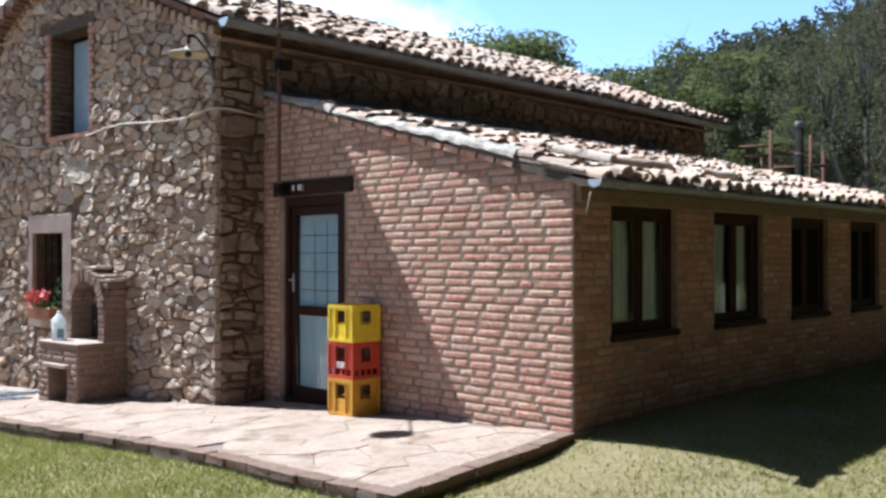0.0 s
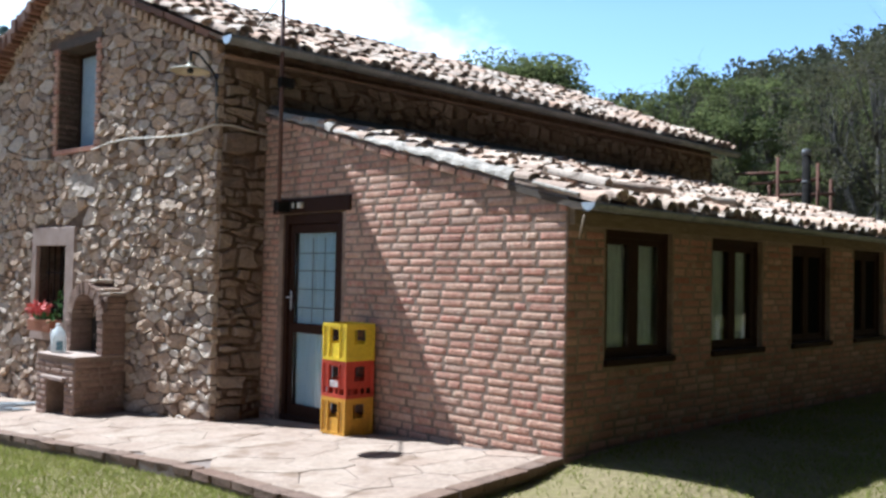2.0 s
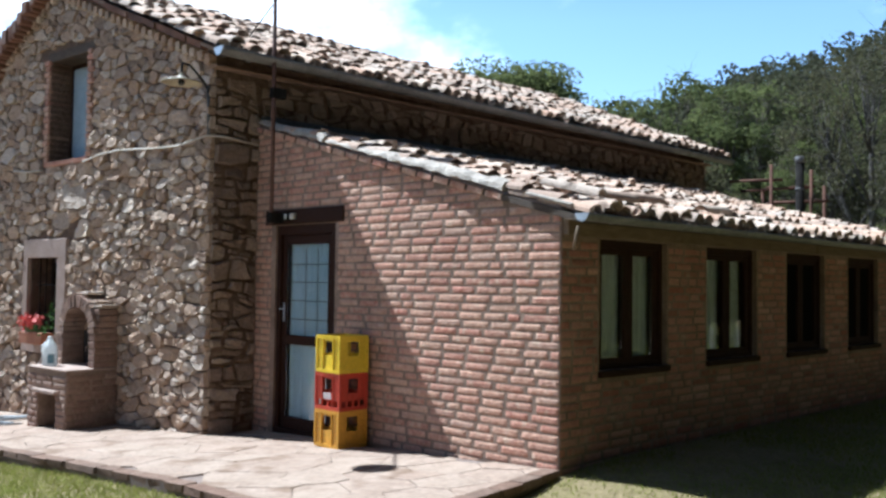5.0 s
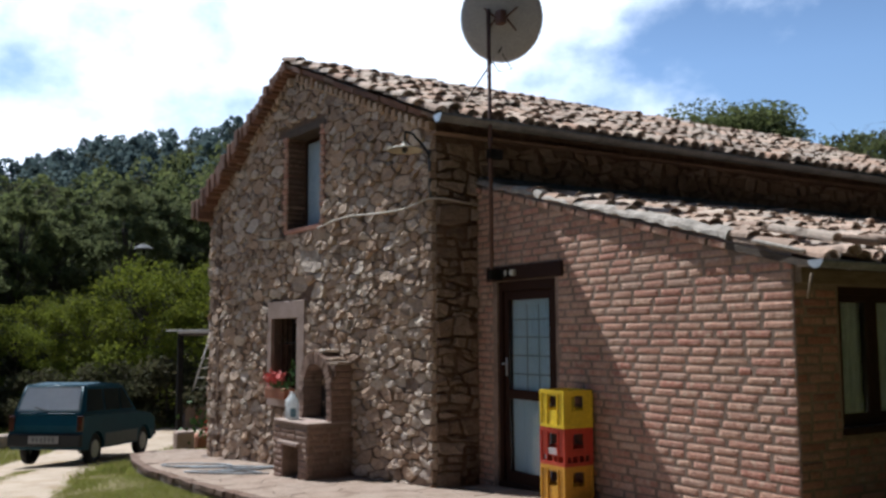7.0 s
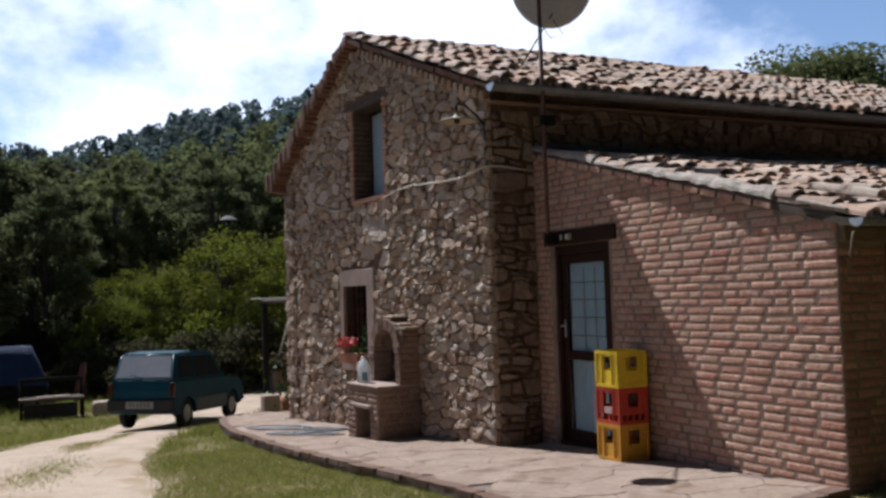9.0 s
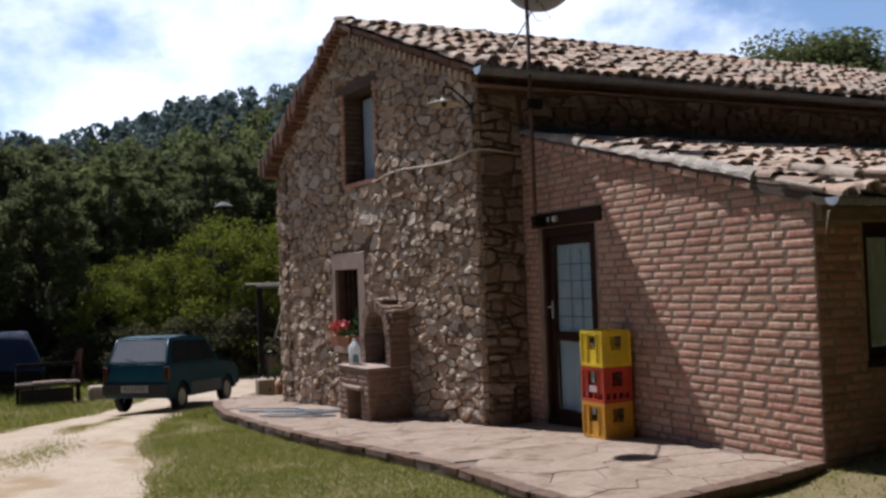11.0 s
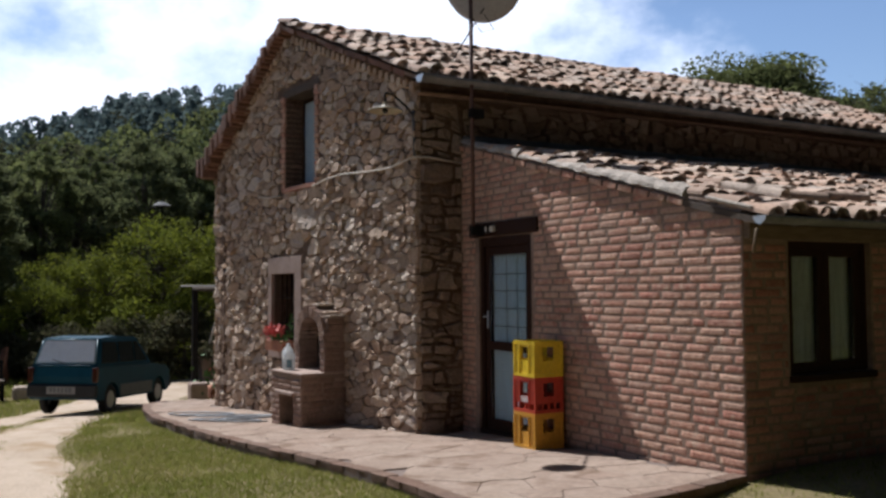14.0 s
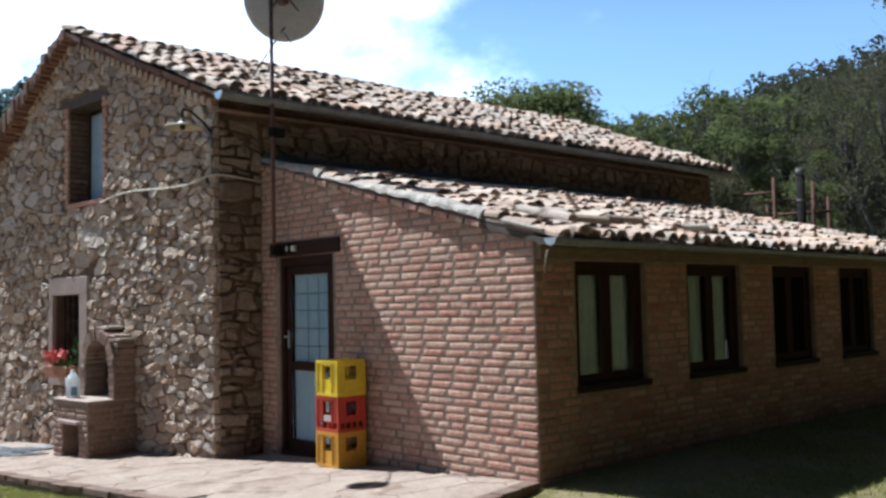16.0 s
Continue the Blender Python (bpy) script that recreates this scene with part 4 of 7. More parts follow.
while u > RIDGE_U:
    w = vr.uniform(0.2, 0.3)
    a = max(u - w, RIDGE_U)
    vs = []
    o, dz = vr.uniform(0.165, 0.2), vr.uniform(-0.01, 0.01)
    for d in (o, -0.02):
        vs += [GABLE.at(a + 0.006, d, gable_top(a) - 0.012 + dz), GABLE.at(u - 0.006, d, gable_top(min(u, 0.0)) - 0.012 + dz), GABLE.at(u - 0.006, d, gable_top(min(u, 0.0)) + 0.05 + dz), GABLE.at(a + 0.006, d, gable_top(a) + 0.05 + dz)]
    mesh("verge_tile", vs, [(0, 1, 2, 3), (5, 4, 7, 6), (0, 4, 5, 1), (3, 2, 6, 7), (1, 5, 6, 2), (0, 3, 7, 4)], M["verge_clay"], dentils)
    u = a
# the far slope's verge: ragged brown clay tiles that hang lower towards the eave
for i in range(40):
    f = (i + 0.5) / 40
    u = RIDGE_U + (GW - 0.2 - RIDGE_U) * f
    z = gable_top(max(u, GW)) - (0.1 if u < GW else 0.0)
    drop = 0.06 + 0.3 * f * vr.uniform(0.7, 1.15)
    w = vr.uniform(0.05, 0.075)
    bm = bmesh.new()
    GABLE.block(bm, u - w, u + w, -0.03, 0.2 + 0.03 * f + vr.uniform(-0.025, 0.035), z - drop * 0.7, z + 0.075 + vr.uniform(-0.03, 0.04), 0.02)
    part("verge_tile", bm, M["verge_clay"], dentils)


# ---- door ----
def lace(name, face, u0, u1, d, z0, z1, material, parent=None, folds=9, depth=0.02):
    """A hanging curtain with folds."""
    n = folds * 6
    vs, fs = [], []
    for i in range(n + 1):
        u = u0 + (u1 - u0) * i / n
        w = depth * (math.sin(i / 6 * 2 * math.pi) + 0.4 * math.sin(i / 11 * 2 * math.pi + 1))
        vs += [face.at(u, d + w * 0.7, z0), face.at(u, d + w, (z0 + z1) / 2), face.at(u, d + w * 0.5, z1)]
        if i:
            k = (i - 1) * 3
            fs += [(k, k + 3, k + 4, k + 1), (k + 1, k + 4, k + 5, k + 2)]
    ob = mesh(name, vs, fs, material, parent, smooth=True)
    return ob


def pane(face, u0, u1, d, z0, z1, parent):
    ob = face.box("pane", u0, u1, d - 0.003, d + 0.003, z0, z1, M["glass"], parent, "clear glass pane", 0)
    ob.visible_shadow = False
    return ob


door = tagged(new("door_1"), "dark brown timber door with two glazed panels and lace curtain", "door", kind="structure")
dz = slab_z(-3.06)
for n, a, b, z0, z1, d0, d1 in (("jamb", -3.535, -3.475, dz - 0.02, 1.83, -0.12, -0.02), ("jamb", -2.66, -2.593, dz - 0.02, 1.83, -0.12, -0.02), ("head", -3.475, -2.66, 1.74, 1.83, -0.12, -0.02), ("threshold", -3.535, -2.593, dz - 0.05, dz + 0.03, -0.2, 0.0)):
    END.box(n, a, b, d0, d1, z0, z1, M["wood_dark"], door)
leaf = new("leaf")
leaf.parent = door
for n, a, b, z0, z1 in (("stile", -3.47, -3.415, dz + 0.03, 1.735), ("stile", -2.75, -2.665, dz + 0.03, 1.735), ("rail", -3.415, -2.75, 1.65, 1.735), ("rail", -3.415, -2.75, 0.68, 0.77), ("rail", -3.415, -2.75, dz + 0.03, dz + 0.14)):
    END.box(n, a, b, -0.1, -0.05, z0, z1, M["wood_dark"], leaf)
pane(END, -3.415, -2.75, -0.075, 0.77, 1.65, leaf)
pane(END, -3.415, -2.75, -0.075, dz + 0.14, 0.68, leaf)
bm = bmesh.new()
END.block(bm, -3.455, -3.43, -0.05, -0.044, 0.9, 1.08, 0.002)
tube_bm(bm, [END.at(-3.443, -0.045, 1.02), END.at(-3.443, 0.0, 1.02), END.at(-3.37, 0.003, 1.02)], 0.009, 8)
part("handle", bm, M["zinc"], leaf, "bright metal lever handle")
curt = tagged(lace("curtain", END, -3.41, -2.755, -0.115, dz + 0.1, 1.68, M["lace"], folds=9, depth=0.012), "white lace curtain hanging behind the door glass, sky light tinted in", "curtain")
for z in (1.45, 1.28, 1.1, 0.92):
    END.box("thread", -3.41, -2.755, -0.1, -0.097, z, z + 0.008, M["lead"], curt, bevel=0)
for u in (-3.16, -2.97):
    END.box("thread", u, u + 0.008, -0.1, -0.097, 0.75, 1.6, M["lead"], curt, bevel=0)
lintel = tagged(END.box("lintel", -3.7, -2.46, -0.2, 0.02, 1.84, 1.985, M["wood_dark"], bevel=0.012), "rough dark timber lintel over the door", "lintel", kind="structure")

# near-black panels: the dimness of the rooms behind the glass is painted in
room = tagged(new("interior"), "near-black panels for the unlit room behind the glazing", "room", kind="structure")
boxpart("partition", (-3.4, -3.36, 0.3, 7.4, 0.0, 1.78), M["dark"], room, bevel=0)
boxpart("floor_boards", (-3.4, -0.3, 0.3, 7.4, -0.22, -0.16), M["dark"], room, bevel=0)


# ---- lean-to windows ----
# black panels that put the panes' dark reflections into the colour
M["screen"] = mat("black_pane", [(0.005, 0.005, 0.005), (0.009, 0.008, 0.008)], 6, 90, 0.95, 0.1, spec=0.03)


def casement(i, u0, u1, curtain):
    win = tagged(new("window_%d" % i), "dark brown timber casement window with two lights" + (" and pale curtains" if curtain else " and black panels in place of dark glass"), "window", kind="structure")
    D = -0.1
    fr = new("window_frame")
    fr.parent = win
    for n, a, b, z0, z1 in (("jamb", u0, u0 + 0.05, SILL, HEAD), ("jamb", u1 - 0.05, u1, SILL, HEAD), ("head", u0 + 0.05, u1 - 0.05, HEAD - 0.06, HEAD), ("base", u0 + 0.05, u1 - 0.05, SILL, SILL + 0.04)):
        SIDE.box(n, a, b, D - 0.05, D + 0.05, z0, z1, M["wood_dark"], fr)
    m = (u0 + u1) / 2
    for a, b in ((u0 + 0.05, m - 0.002), (m + 0.002, u1 - 0.05)):
        sash = new("sash")
        sash.parent = win
        for n, p, q, z0, z1 in (("stile", a, a + 0.06, SILL + 0.04, HEAD - 0.06), ("stile", b - 0.06, b, SILL + 0.04, HEAD - 0.06), ("rail", a + 0.06, b - 0.06, HEAD - 0.11, HEAD - 0.06), ("rail", a + 0.06, b - 0.06, SILL + 0.04, SILL + 0.08)):
            SIDE.box(n, p, q, D - 0.02, D + 0.035, z0, z1, M["wood_dark"], sash)
        if curtain:
            pane(SIDE, a + 0.06, b - 0.06, D + 0.01, SILL + 0.08, HEAD - 0.11, sash)
        else:
            SIDE.box("screen", a + 0.06, b - 0.06, D + 0.005, D + 0.011, SILL + 0.08, HEAD - 0.11, M["screen"], sash, "black panel for the pane's dark reflection", 0)
    SIDE.box("window_sill", u0 - 0.01, u1 + 0.015, -0.16, 0.03, SILL - 0.05, SILL, M["wood_dark"], win, "dark timber sill", 0.008)
    if curtain:
        for a, b in ((u0 + 0.08, m - 0.02), (m + 0.02, u1 - 0.08)):
            tagged(lace("curtain", SIDE, a, b, -0.15, SILL + 0.02, HEAD - 0.08, M["curtain"], folds=5), "sheer pale curtain inside a lean-to window", "curtain", "lean-to curtains")
    else:
        SIDE.box("inner_shutter", u0 + 0.04, u1 - 0.04, -0.24, -0.21, SILL, HEAD - 0.03, M["screen"], win, "added black backing behind the dark panes")


for i, (a, b) in enumerate(WINS):
    casement(i + 1, a, b, i < 2)

M["patch_mortar"] = mat("grey_patch_mortar", [(0.26, 0.2, 0.16), (0.52, 0.45, 0.38)], 6, 40, 0.95, 0.9, spec=0.1, size=0.02, stain=((0.36, 0.24, 0.17), 9, 0.58))

# ---- gable windows ----
upper = tagged(new("window_6"), "narrow upper window with brick jambs and a pale blue shutter", "window", kind="structure")
u0, u1, z0, z1 = UP_WIN
GABLE.box("lintel", u0 - 0.08, u1 + 0.1, -0.3, -0.004, z1, z1 + 0.11, M["wood_beam"], upper, "grey timber lintel", 0.012)
GABLE.box("window_sill", u0 - 0.05, u1 + 0.08, -0.28, 0.03, z0 - 0.06, z0, M["brick_object"], upper, "worn brick sill", 0.01)
for s, (a, b) in enumerate(((u0 - 0.13, u0), (u1, u1 + 0.13))):
    z, k = z0, 0
    while z < z1 - 0.03:
        w = 0.13 if (k + s) % 2 else 0.085
        p, q = (b - w, b) if s == 0 else (a, a + w)
        GABLE.box("brick", p, q, -0.26, 0.012 + rng.uniform(0, 0.012), z + 0.004, z + 0.062, M["brick_object"], upper, bevel=0.008)
        z += 0.07
        k += 1
fr = new("window_frame")
fr.parent = upper
for n, a, b, p, q in (("jamb", u0, u0 + 0.05, z0, z1), ("jamb", u1 - 0.05, u1, z0, z1), ("head", u0 + 0.05, u1 - 0.05, z1 - 0.05, z1), ("base", u0 + 0.05, u1 - 0.05, z0, z0 + 0.05)):
    GABLE.box(n, a, b, -0.34, -0.27, p, q, M["wood_dark"], fr)
M["blue_paint"] = mat("pale_blue_paint", [(0.28, 0.36, 0.42), (0.38, 0.46, 0.52)], 6, 60, 0.6, 0.2)
GABLE.box("shutter", u0 + 0.05, u1 - 0.05, -0.3, -0.275, z0 + 0.05, z1 - 0.05, M["blue_paint"], upper, "pale blue painted shutter board")
GABLE.box("batten", u0 + 0.42, u0 + 0.46, -0.275, -0.26, z0 + 0.05, z1 - 0.05, M["blue_paint"], upper)

lower = tagged(new("window_7"), "barred lower window in a plain plaster surround", "window", kind="structure")
u0, u1, z0, z1 = LOW_WIN
o0, o1, p0, p1 = -3.84, -2.77, 0.38, 1.755
sur = new("surround")
sur.parent = lower
for n, a, b, p, q in (("jamb", o0, u0, z0, z1), ("jamb", u1, o1, z0, z1), ("head", o0, o1, z1, p1), ("apron", o0, o1, p0, z0)):
    GABLE.box(n, a, b, -0.16, 0.035, p, q, M["plaster"], sur, bevel=0.008)
for i in range(5):
    u = u0 + (u1 - u0) * (i + 0.5) / 5
    tube("bar", [GABLE.at(u, -0.1, z0), GABLE.at(u, -0.1, z1)], 0.009, M["steel"], lower, seg=6)
for z in (0.85, 1.2):
    tube("bar", [GABLE.at(u0, -0.1, z), GABLE.at(u1, -0.1, z)], 0.008, M["steel"], lower, seg=6)
GABLE.box("window_frame", u0, u1, -0.32, -0.28, z0, z1, M["wood_dark"], lower)
M["dark_glass"] = mat("dark_glazing", [(0.01, 0.012, 0.013), (0.02, 0.022, 0.024)], 2, 30, 0.08, 0, spec=0.6)
GABLE.box("pane", u0 + 0.06, u1 - 0.06, -0.28, -0.274, z0 + 0.06, z1 - 0.06, M["dark_glass"], lower, bevel=0)

patch = tagged(new("mortar_patch"), "rough grey mortar patch below the upper window", "mortar patch", kind="structure")
pr = random.Random(12)
vs, n = [], 18
for f, d in ((1.0, -0.01), (0.94, 0.014), (0.6, 0.02)):
    for k in range(n):
        a = 2 * math.pi * k / n
        q = f * (1 + 0.2 * noise.noise((math.cos(a) * 1.6, math.sin(a) * 1.6, 4.0)))
        vs.append(GABLE.at(-2.78 + 0.36 * q * math.copysign(abs(math.cos(a)) ** 0.6, math.cos(a)), d + pr.uniform(-0.003, 0.003), 2.25 + 0.19 * q * math.copysign(abs(math.sin(a)) ** 0.6, math.sin(a))))
mesh("mortar", vs, [(s + k, s + (k + 1) % n, s + n + (k + 1) % n, s + n + k) for s in (0, n) for k in range(n)] + [tuple(range(2 * n, 3 * n))], M["patch_mortar"], patch)

# ---- aerial ----
aerial = tagged(new("satellite_dish"), "grey satellite dish on a tall brown pole fixed above the lintel", "satellite dish")
PX, PY = -3.43, -0.13
tube("pole", [(PX, PY, 1.84), (PX, PY, 3.1), (PX - 0.015, PY, 4.62)], 0.021, M["pole"], aerial, "brown painted steel pole")
for z in (1.9, 3.12):
    bm = bmesh.new()
    block(bm, PX - 0.035, PX + 0.035, PY - 0.03, PY + 0.13, z - 0.05, z + 0.05, 0.006)
    part("clamp", bm, M["steel"], aerial, "metal pole clamp")
M["dish"] = mat("dish_paint", [(0.34, 0.34, 0.34), (0.42, 0.41, 0.4)], 4, 60, 0.55, 0.1, spec=0.3)
AX = Vector((-0.76, 0.6, 0.28)).normalized()


def dish():
    c = Vector((PX + 0.04, PY + 0.12, 4.54))
    a = AX.cross(Vector((0, 0, 1))).normalized()
    b = a.cross(AX)
    bm = bmesh.new()
    rings = []
    for back in (0.0, -0.012):
        for i in range(1, 8):
            rr = 0.425 * i / 7
            rings.append([bm.verts.new(c + AX * (0.075 * (i / 7) ** 2 + back) + rr * (math.cos(2 * math.pi * j / 32) * a + 1.06 * math.sin(2 * math.pi * j / 32) * b)) for j in range(32)])
    for s in (0, 7):
        ctr = bm.verts.new(c + AX * (0.0 if s == 0 else -0.012))
        for j in range(32):
            bm.faces.new((ctr, rings[s][j], rings[s][(j + 1) % 32]))
        for i in range(6):
            for j in range(32):
                bm.faces.new((rings[s + i][j], rings[s + i + 1][j], rings[s + i + 1][(j + 1) % 32], rings[s + i][(j + 1) % 32]))
    for j in range(32):
        bm.faces.new((rings[6][j], rings[13][j], rings[13][(j + 1) % 32], rings[6][(j + 1) % 32]))
    bmesh.ops.recalc_face_normals(bm, faces=bm.faces)
    part("reflector", bm, M["dish"], aerial, "round grey metal reflector seen from behind", smooth=True)
    bm = bmesh.new()
    mm = Matrix.Translation(c - AX * 0.05)
    block(bm, -0.05, 0.05, -0.04, 0.04, -0.07, 0.07, 0.01, mm)
    for k in (-1, 1):
        tube_bm(bm, [c - AX * 0.03 + a * 0.05 * k, c + a * 0.17 * k + b * 0.1 - AX * 0.005], 0.009, 6)
        tube_bm(bm, [c - AX * 0.03 + a * 0.05 * k, c + a * 0.15 * k - b * 0.13 - AX * 0.005], 0.009, 6)
    part("mount", bm, M["pole"], aerial, "rusty brown steel mounting bracket")
    bm = bmesh.new()
    tip = c - b * 0.42 + AX * 0.5
    tube_bm(bm, [c - b * 0.38 + AX * 0.05, tip], 0.01, 6)
    part("feed_arm", bm, M["steel"], aerial)
    tube("receiver", [tip, tip + (c + AX * 0.05 - tip).normalized() * 0.12], 0.03, M["white"], aerial)
    tube("lead_wire", [c - b * 0.36, c - b * 0.52 + a * 0.1, c - b * 0.54 - a * 0.04, c - b * 0.4 - a * 0.12, Vector((PX, PY - 0.03, 3.9))], 0.005, M["steel"], aerial, seg=5)
    tube("stay", [c - b * 0.3 - AX * 0.02, Vector((PX - 0.95, PY + 0.3, main_z(PX - 0.95) + 0.1))], 0.008, M["steel"], aerial, "thin steel stay", seg=6)


dish()
M["enamel_box"] = mat("cream_plastic", [(0.5, 0.46, 0.38), (0.6, 0.56, 0.48)], 8, 60, 0.5, 0.05)
box = tagged(END.box("junction_box", -3.35, -3.25, 0.02, 0.07, 1.87, 1.95, M["steel"], bevel=0.008), "small dark floodlight box on the lintel", "box")
END.box("cover", -3.29, -3.262, 0.07, 0.076, 1.885, 1.935, M["enamel_box"], box, "pale box cover", bevel=0)
END.box("junction_box", -3.235, -3.17, 0.02, 0.06, 1.885, 1.94, M["enamel_box"], box, "cream junction box", bevel=0.006)

# ---- wall lamp on its arm ----
lamp = tagged(new("wall_lamp"), "aged cream enamel saucer lamp on a curved iron arm", "lamp")
tube("pipe", [GABLE.at(-0.03, 0.02, 2.71), GABLE.at(-0.03, 0.03, 3.2)], 0.018, M["lead"], lamp)
tube("arm", [GABLE.at(-0.03, 0.03, 3.14), GABLE.at(0.3, 0.33, 3.15), GABLE.at(0.62, 0.68, 3.17), (-3.18, -1.235, 3.17), (-3.15, -1.26, 3.15), (-3.15, -1.26, 3.06)], 0.01, M["steel"], lamp, "dark iron arm", seg=8)
for i, (prof, mt, nm, lb) in enumerate((([(0.02, 0.08), (0.022, 0.05), (0.05, 0.03), (0.165, 0.0), (0.17, -0.014), (0.16, -0.006), (0.05, 0.02), (0.0, 0.025)], M.setdefault("enamel", mat("aged_enamel", [(0.33, 0.28, 0.19), (0.45, 0.39, 0.28)], 9, 60, 0.5, 0.05)), "shade", "cream enamelled saucer shade"),)):
    bm = bmesh.new()
    prev = None
    for rr, zz in prof:
        ring = [bm.verts.new((-3.15 + rr * math.cos(2 * math.pi * j / 24), -1.26 + rr * math.sin(2 * math.pi * j / 24), 3.0 + zz)) for j in range(24)] if rr else [bm.verts.new((-3.15, -1.26, 3.0 + zz))]
        if prev:
            for j in range(24):
                if len(ring) == 1:
                    bm.faces.new((prev[j], ring[0], prev[(j + 1) % 24]))
                else:
                    bm.faces.new((prev[j], ring[j], ring[(j + 1) % 24], prev[(j + 1) % 24]))
        prev = ring
    bmesh.ops.recalc_face_normals(bm, faces=bm.faces)
    part(nm, bm, mt, lamp, lb, smooth=True)
bm = bmesh.new()
bmesh.ops.create_uvsphere(bm, u_segments=12, v_segments=8, radius=0.03, matrix=Matrix.Translation((-3.15, -1.26, 2.995)))
part("bulb", bm, M["dark_glass"], lamp)

# ---- cables on the gable ----
M["cable"] = mat("pale_cable", [(0.5, 0.44, 0.36), (0.6, 0.54, 0.46)], 6, 50, 0.7, 0.1)
cable = tagged(tube("cable", [GABLE.at(-2.42, 0.04, 2.63), GABLE.at(-2.0, 0.05, 2.68), GABLE.at(-1.6, 0.05, 2.69), GABLE.at(-0.95, 0.05, 2.65), GABLE.at(-0.5, 0.05, 2.64), GABLE.at(-0.03, 0.05, 2.7), UPPER.at(0.1, 0.05, 2.7), UPPER.at(0.5, 0.05, 2.66)], 0.011, M["cable"], seg=7), "pale cable sagging across the stone gable", "cable")
tagged(tube("cable", [GABLE.at(-4.16, 0.04, 2.64), GABLE.at(-3.8, 0.05, 2.6), GABLE.at(-3.4, 0.05, 2.59)], 0.012, M["cable"], seg=7), "short pale cable below the upper window", "cable")

# ---- flower box ----
planter = tagged(new("flower_box"), "terracotta window box full of red geraniums", "flower box")
M["terracotta"] = mat("terracotta", [(0.3, 0.12, 0.07), (0.4, 0.18, 0.1)], 8, 60, 0.85, 0.2)
M["petal"] = mat("geranium_petal", [(0.5, 0.05, 0.05), (0.75, 0.16, 0.15)], 40, 90, 0.7, 0, "island", [(0.6, 0.06, 0.05), (0.78, 0.24, 0.2), (0.5, 0.04, 0.05)])
M["leaf_pot"] = mat("geranium_leaf", [(0.04, 0.1, 0.02), (0.1, 0.2, 0.05)], 20, 90, 0.7, 0)
bm = bmesh.new()
GABLE.block(bm, -3.55, -2.98, 0.04, 0.2, 0.5, 0.64, 0.012)
part("box", bm, M["terracotta"], planter)


def sprig_mesh(name, centre, spread, count, size, material, parent, seed, axes):
    r = random.Random(seed)
    vs, fs = [], []
    for _ in range(count):
        p = centre + axes @ Vector((r.gauss(0, spread[0]), r.gauss(0, spread[1]), r.gauss(0, spread[2])))
        q = Euler((r.uniform(0, 6), r.uniform(0, 6), r.uniform(0, 6))).to_matrix()
        s = size * r.uniform(0.6, 1.3)
        k = len(vs)
        vs += [p + q @ Vector(c) * s for c in ((-0.5, 0, 0), (0, -0.4, 0.1), (0.5, 0, 0), (0, 0.4, -0.1))]
        fs.append((k, k + 1, k + 2, k + 3))
    return tagged(mesh(name, vs, fs, material, parent), kind="stuff")


GM = GABLE.m.to_3x3()
sprig_mesh("leaves", GABLE.at(-3.2, 0.13, 0.68), (0.12, 0.05, 0.03), 130, 0.05, M["leaf_pot"], planter, 3, GM)
sprig_mesh("blossom", GABLE.at(-3.36, 0.15, 0.75), (0.1, 0.05, 0.045), 300, 0.045, M["petal"], planter, 4, GM)
pot = tagged(sprig_mesh("window_plant", GABLE.at(-3.12, 0.0, 0.82), (0.03, 0.03, 0.1), 60, 0.04, M["leaf_pot"], None, 9, GM), "small green plant behind the window bars", "plant")

# ---- masonry barbecue ----
oven = tagged(new("barbecue_oven"), "small brick barbecue oven with an arched hood against the gable", "barbecue")
Z0, ZL = -0.36, 0.315
BU0, BU1, BD = -2.43, -1.58, 0.6
for a, b, z0, z1 in ((BU0, -2.18, Z0, 0.06), (-1.81, BU1, Z0, 0.06), (BU0, BU1, 0.06, ZL)):
    GABLE.box("core", a + 0.01, b - 0.01, 0.02, BD - 0.012, z0, z1, M["mortar"], oven, bevel=0)
GABLE.box("back", BU0 + 0.02, BU1 - 0.02, 0.02, 0.3, Z0, 0.06, M["mortar"], oven, bevel=0)
body = new("base")
body.parent = oven
o = GABLE.at(BU0, BD, 0)
FRONT = Face(o.x, o.y, 5.216)
lay_bricks(body, FRONT, brick_spots(0, 0.85, lambda u: -0.33, lambda u: ZL, [(0.25, 0.62, -0.4, 0.1)], 0.066, 0.24, 31, 0.014), lambda s: 0, 200, "oven_brick_")
o = GABLE.at(BU1, BD, 0)
FLANK = Face(o.x, o.y, 95.216)
lay_bricks(body, FLANK, brick_spots(0, 0.6, lambda u: -0.32, lambda u: ZL, [], 0.066, 0.24, 32, 0.014), lambda s: 0, 200, "oven_brick_")
GABLE.box("lintel", -2.26, -1.76, 0.5, 0.635, 0.065, 0.11, M["plaster"], oven, "pale stone lintel over the ash hole", 0.012)
GABLE.box("ledge", BU0 - 0.01, BU1 + 0.004, 0.02, BD + 0.006, ZL, ZL + 0.024, M["plaster"], oven, "worn pale stone ledge", 0.018)
HU, HD, HR, HT, HZ = -1.99, 0.3, 0.28, 0.405, 0.7
hood = new("hood")
hood.parent = oven
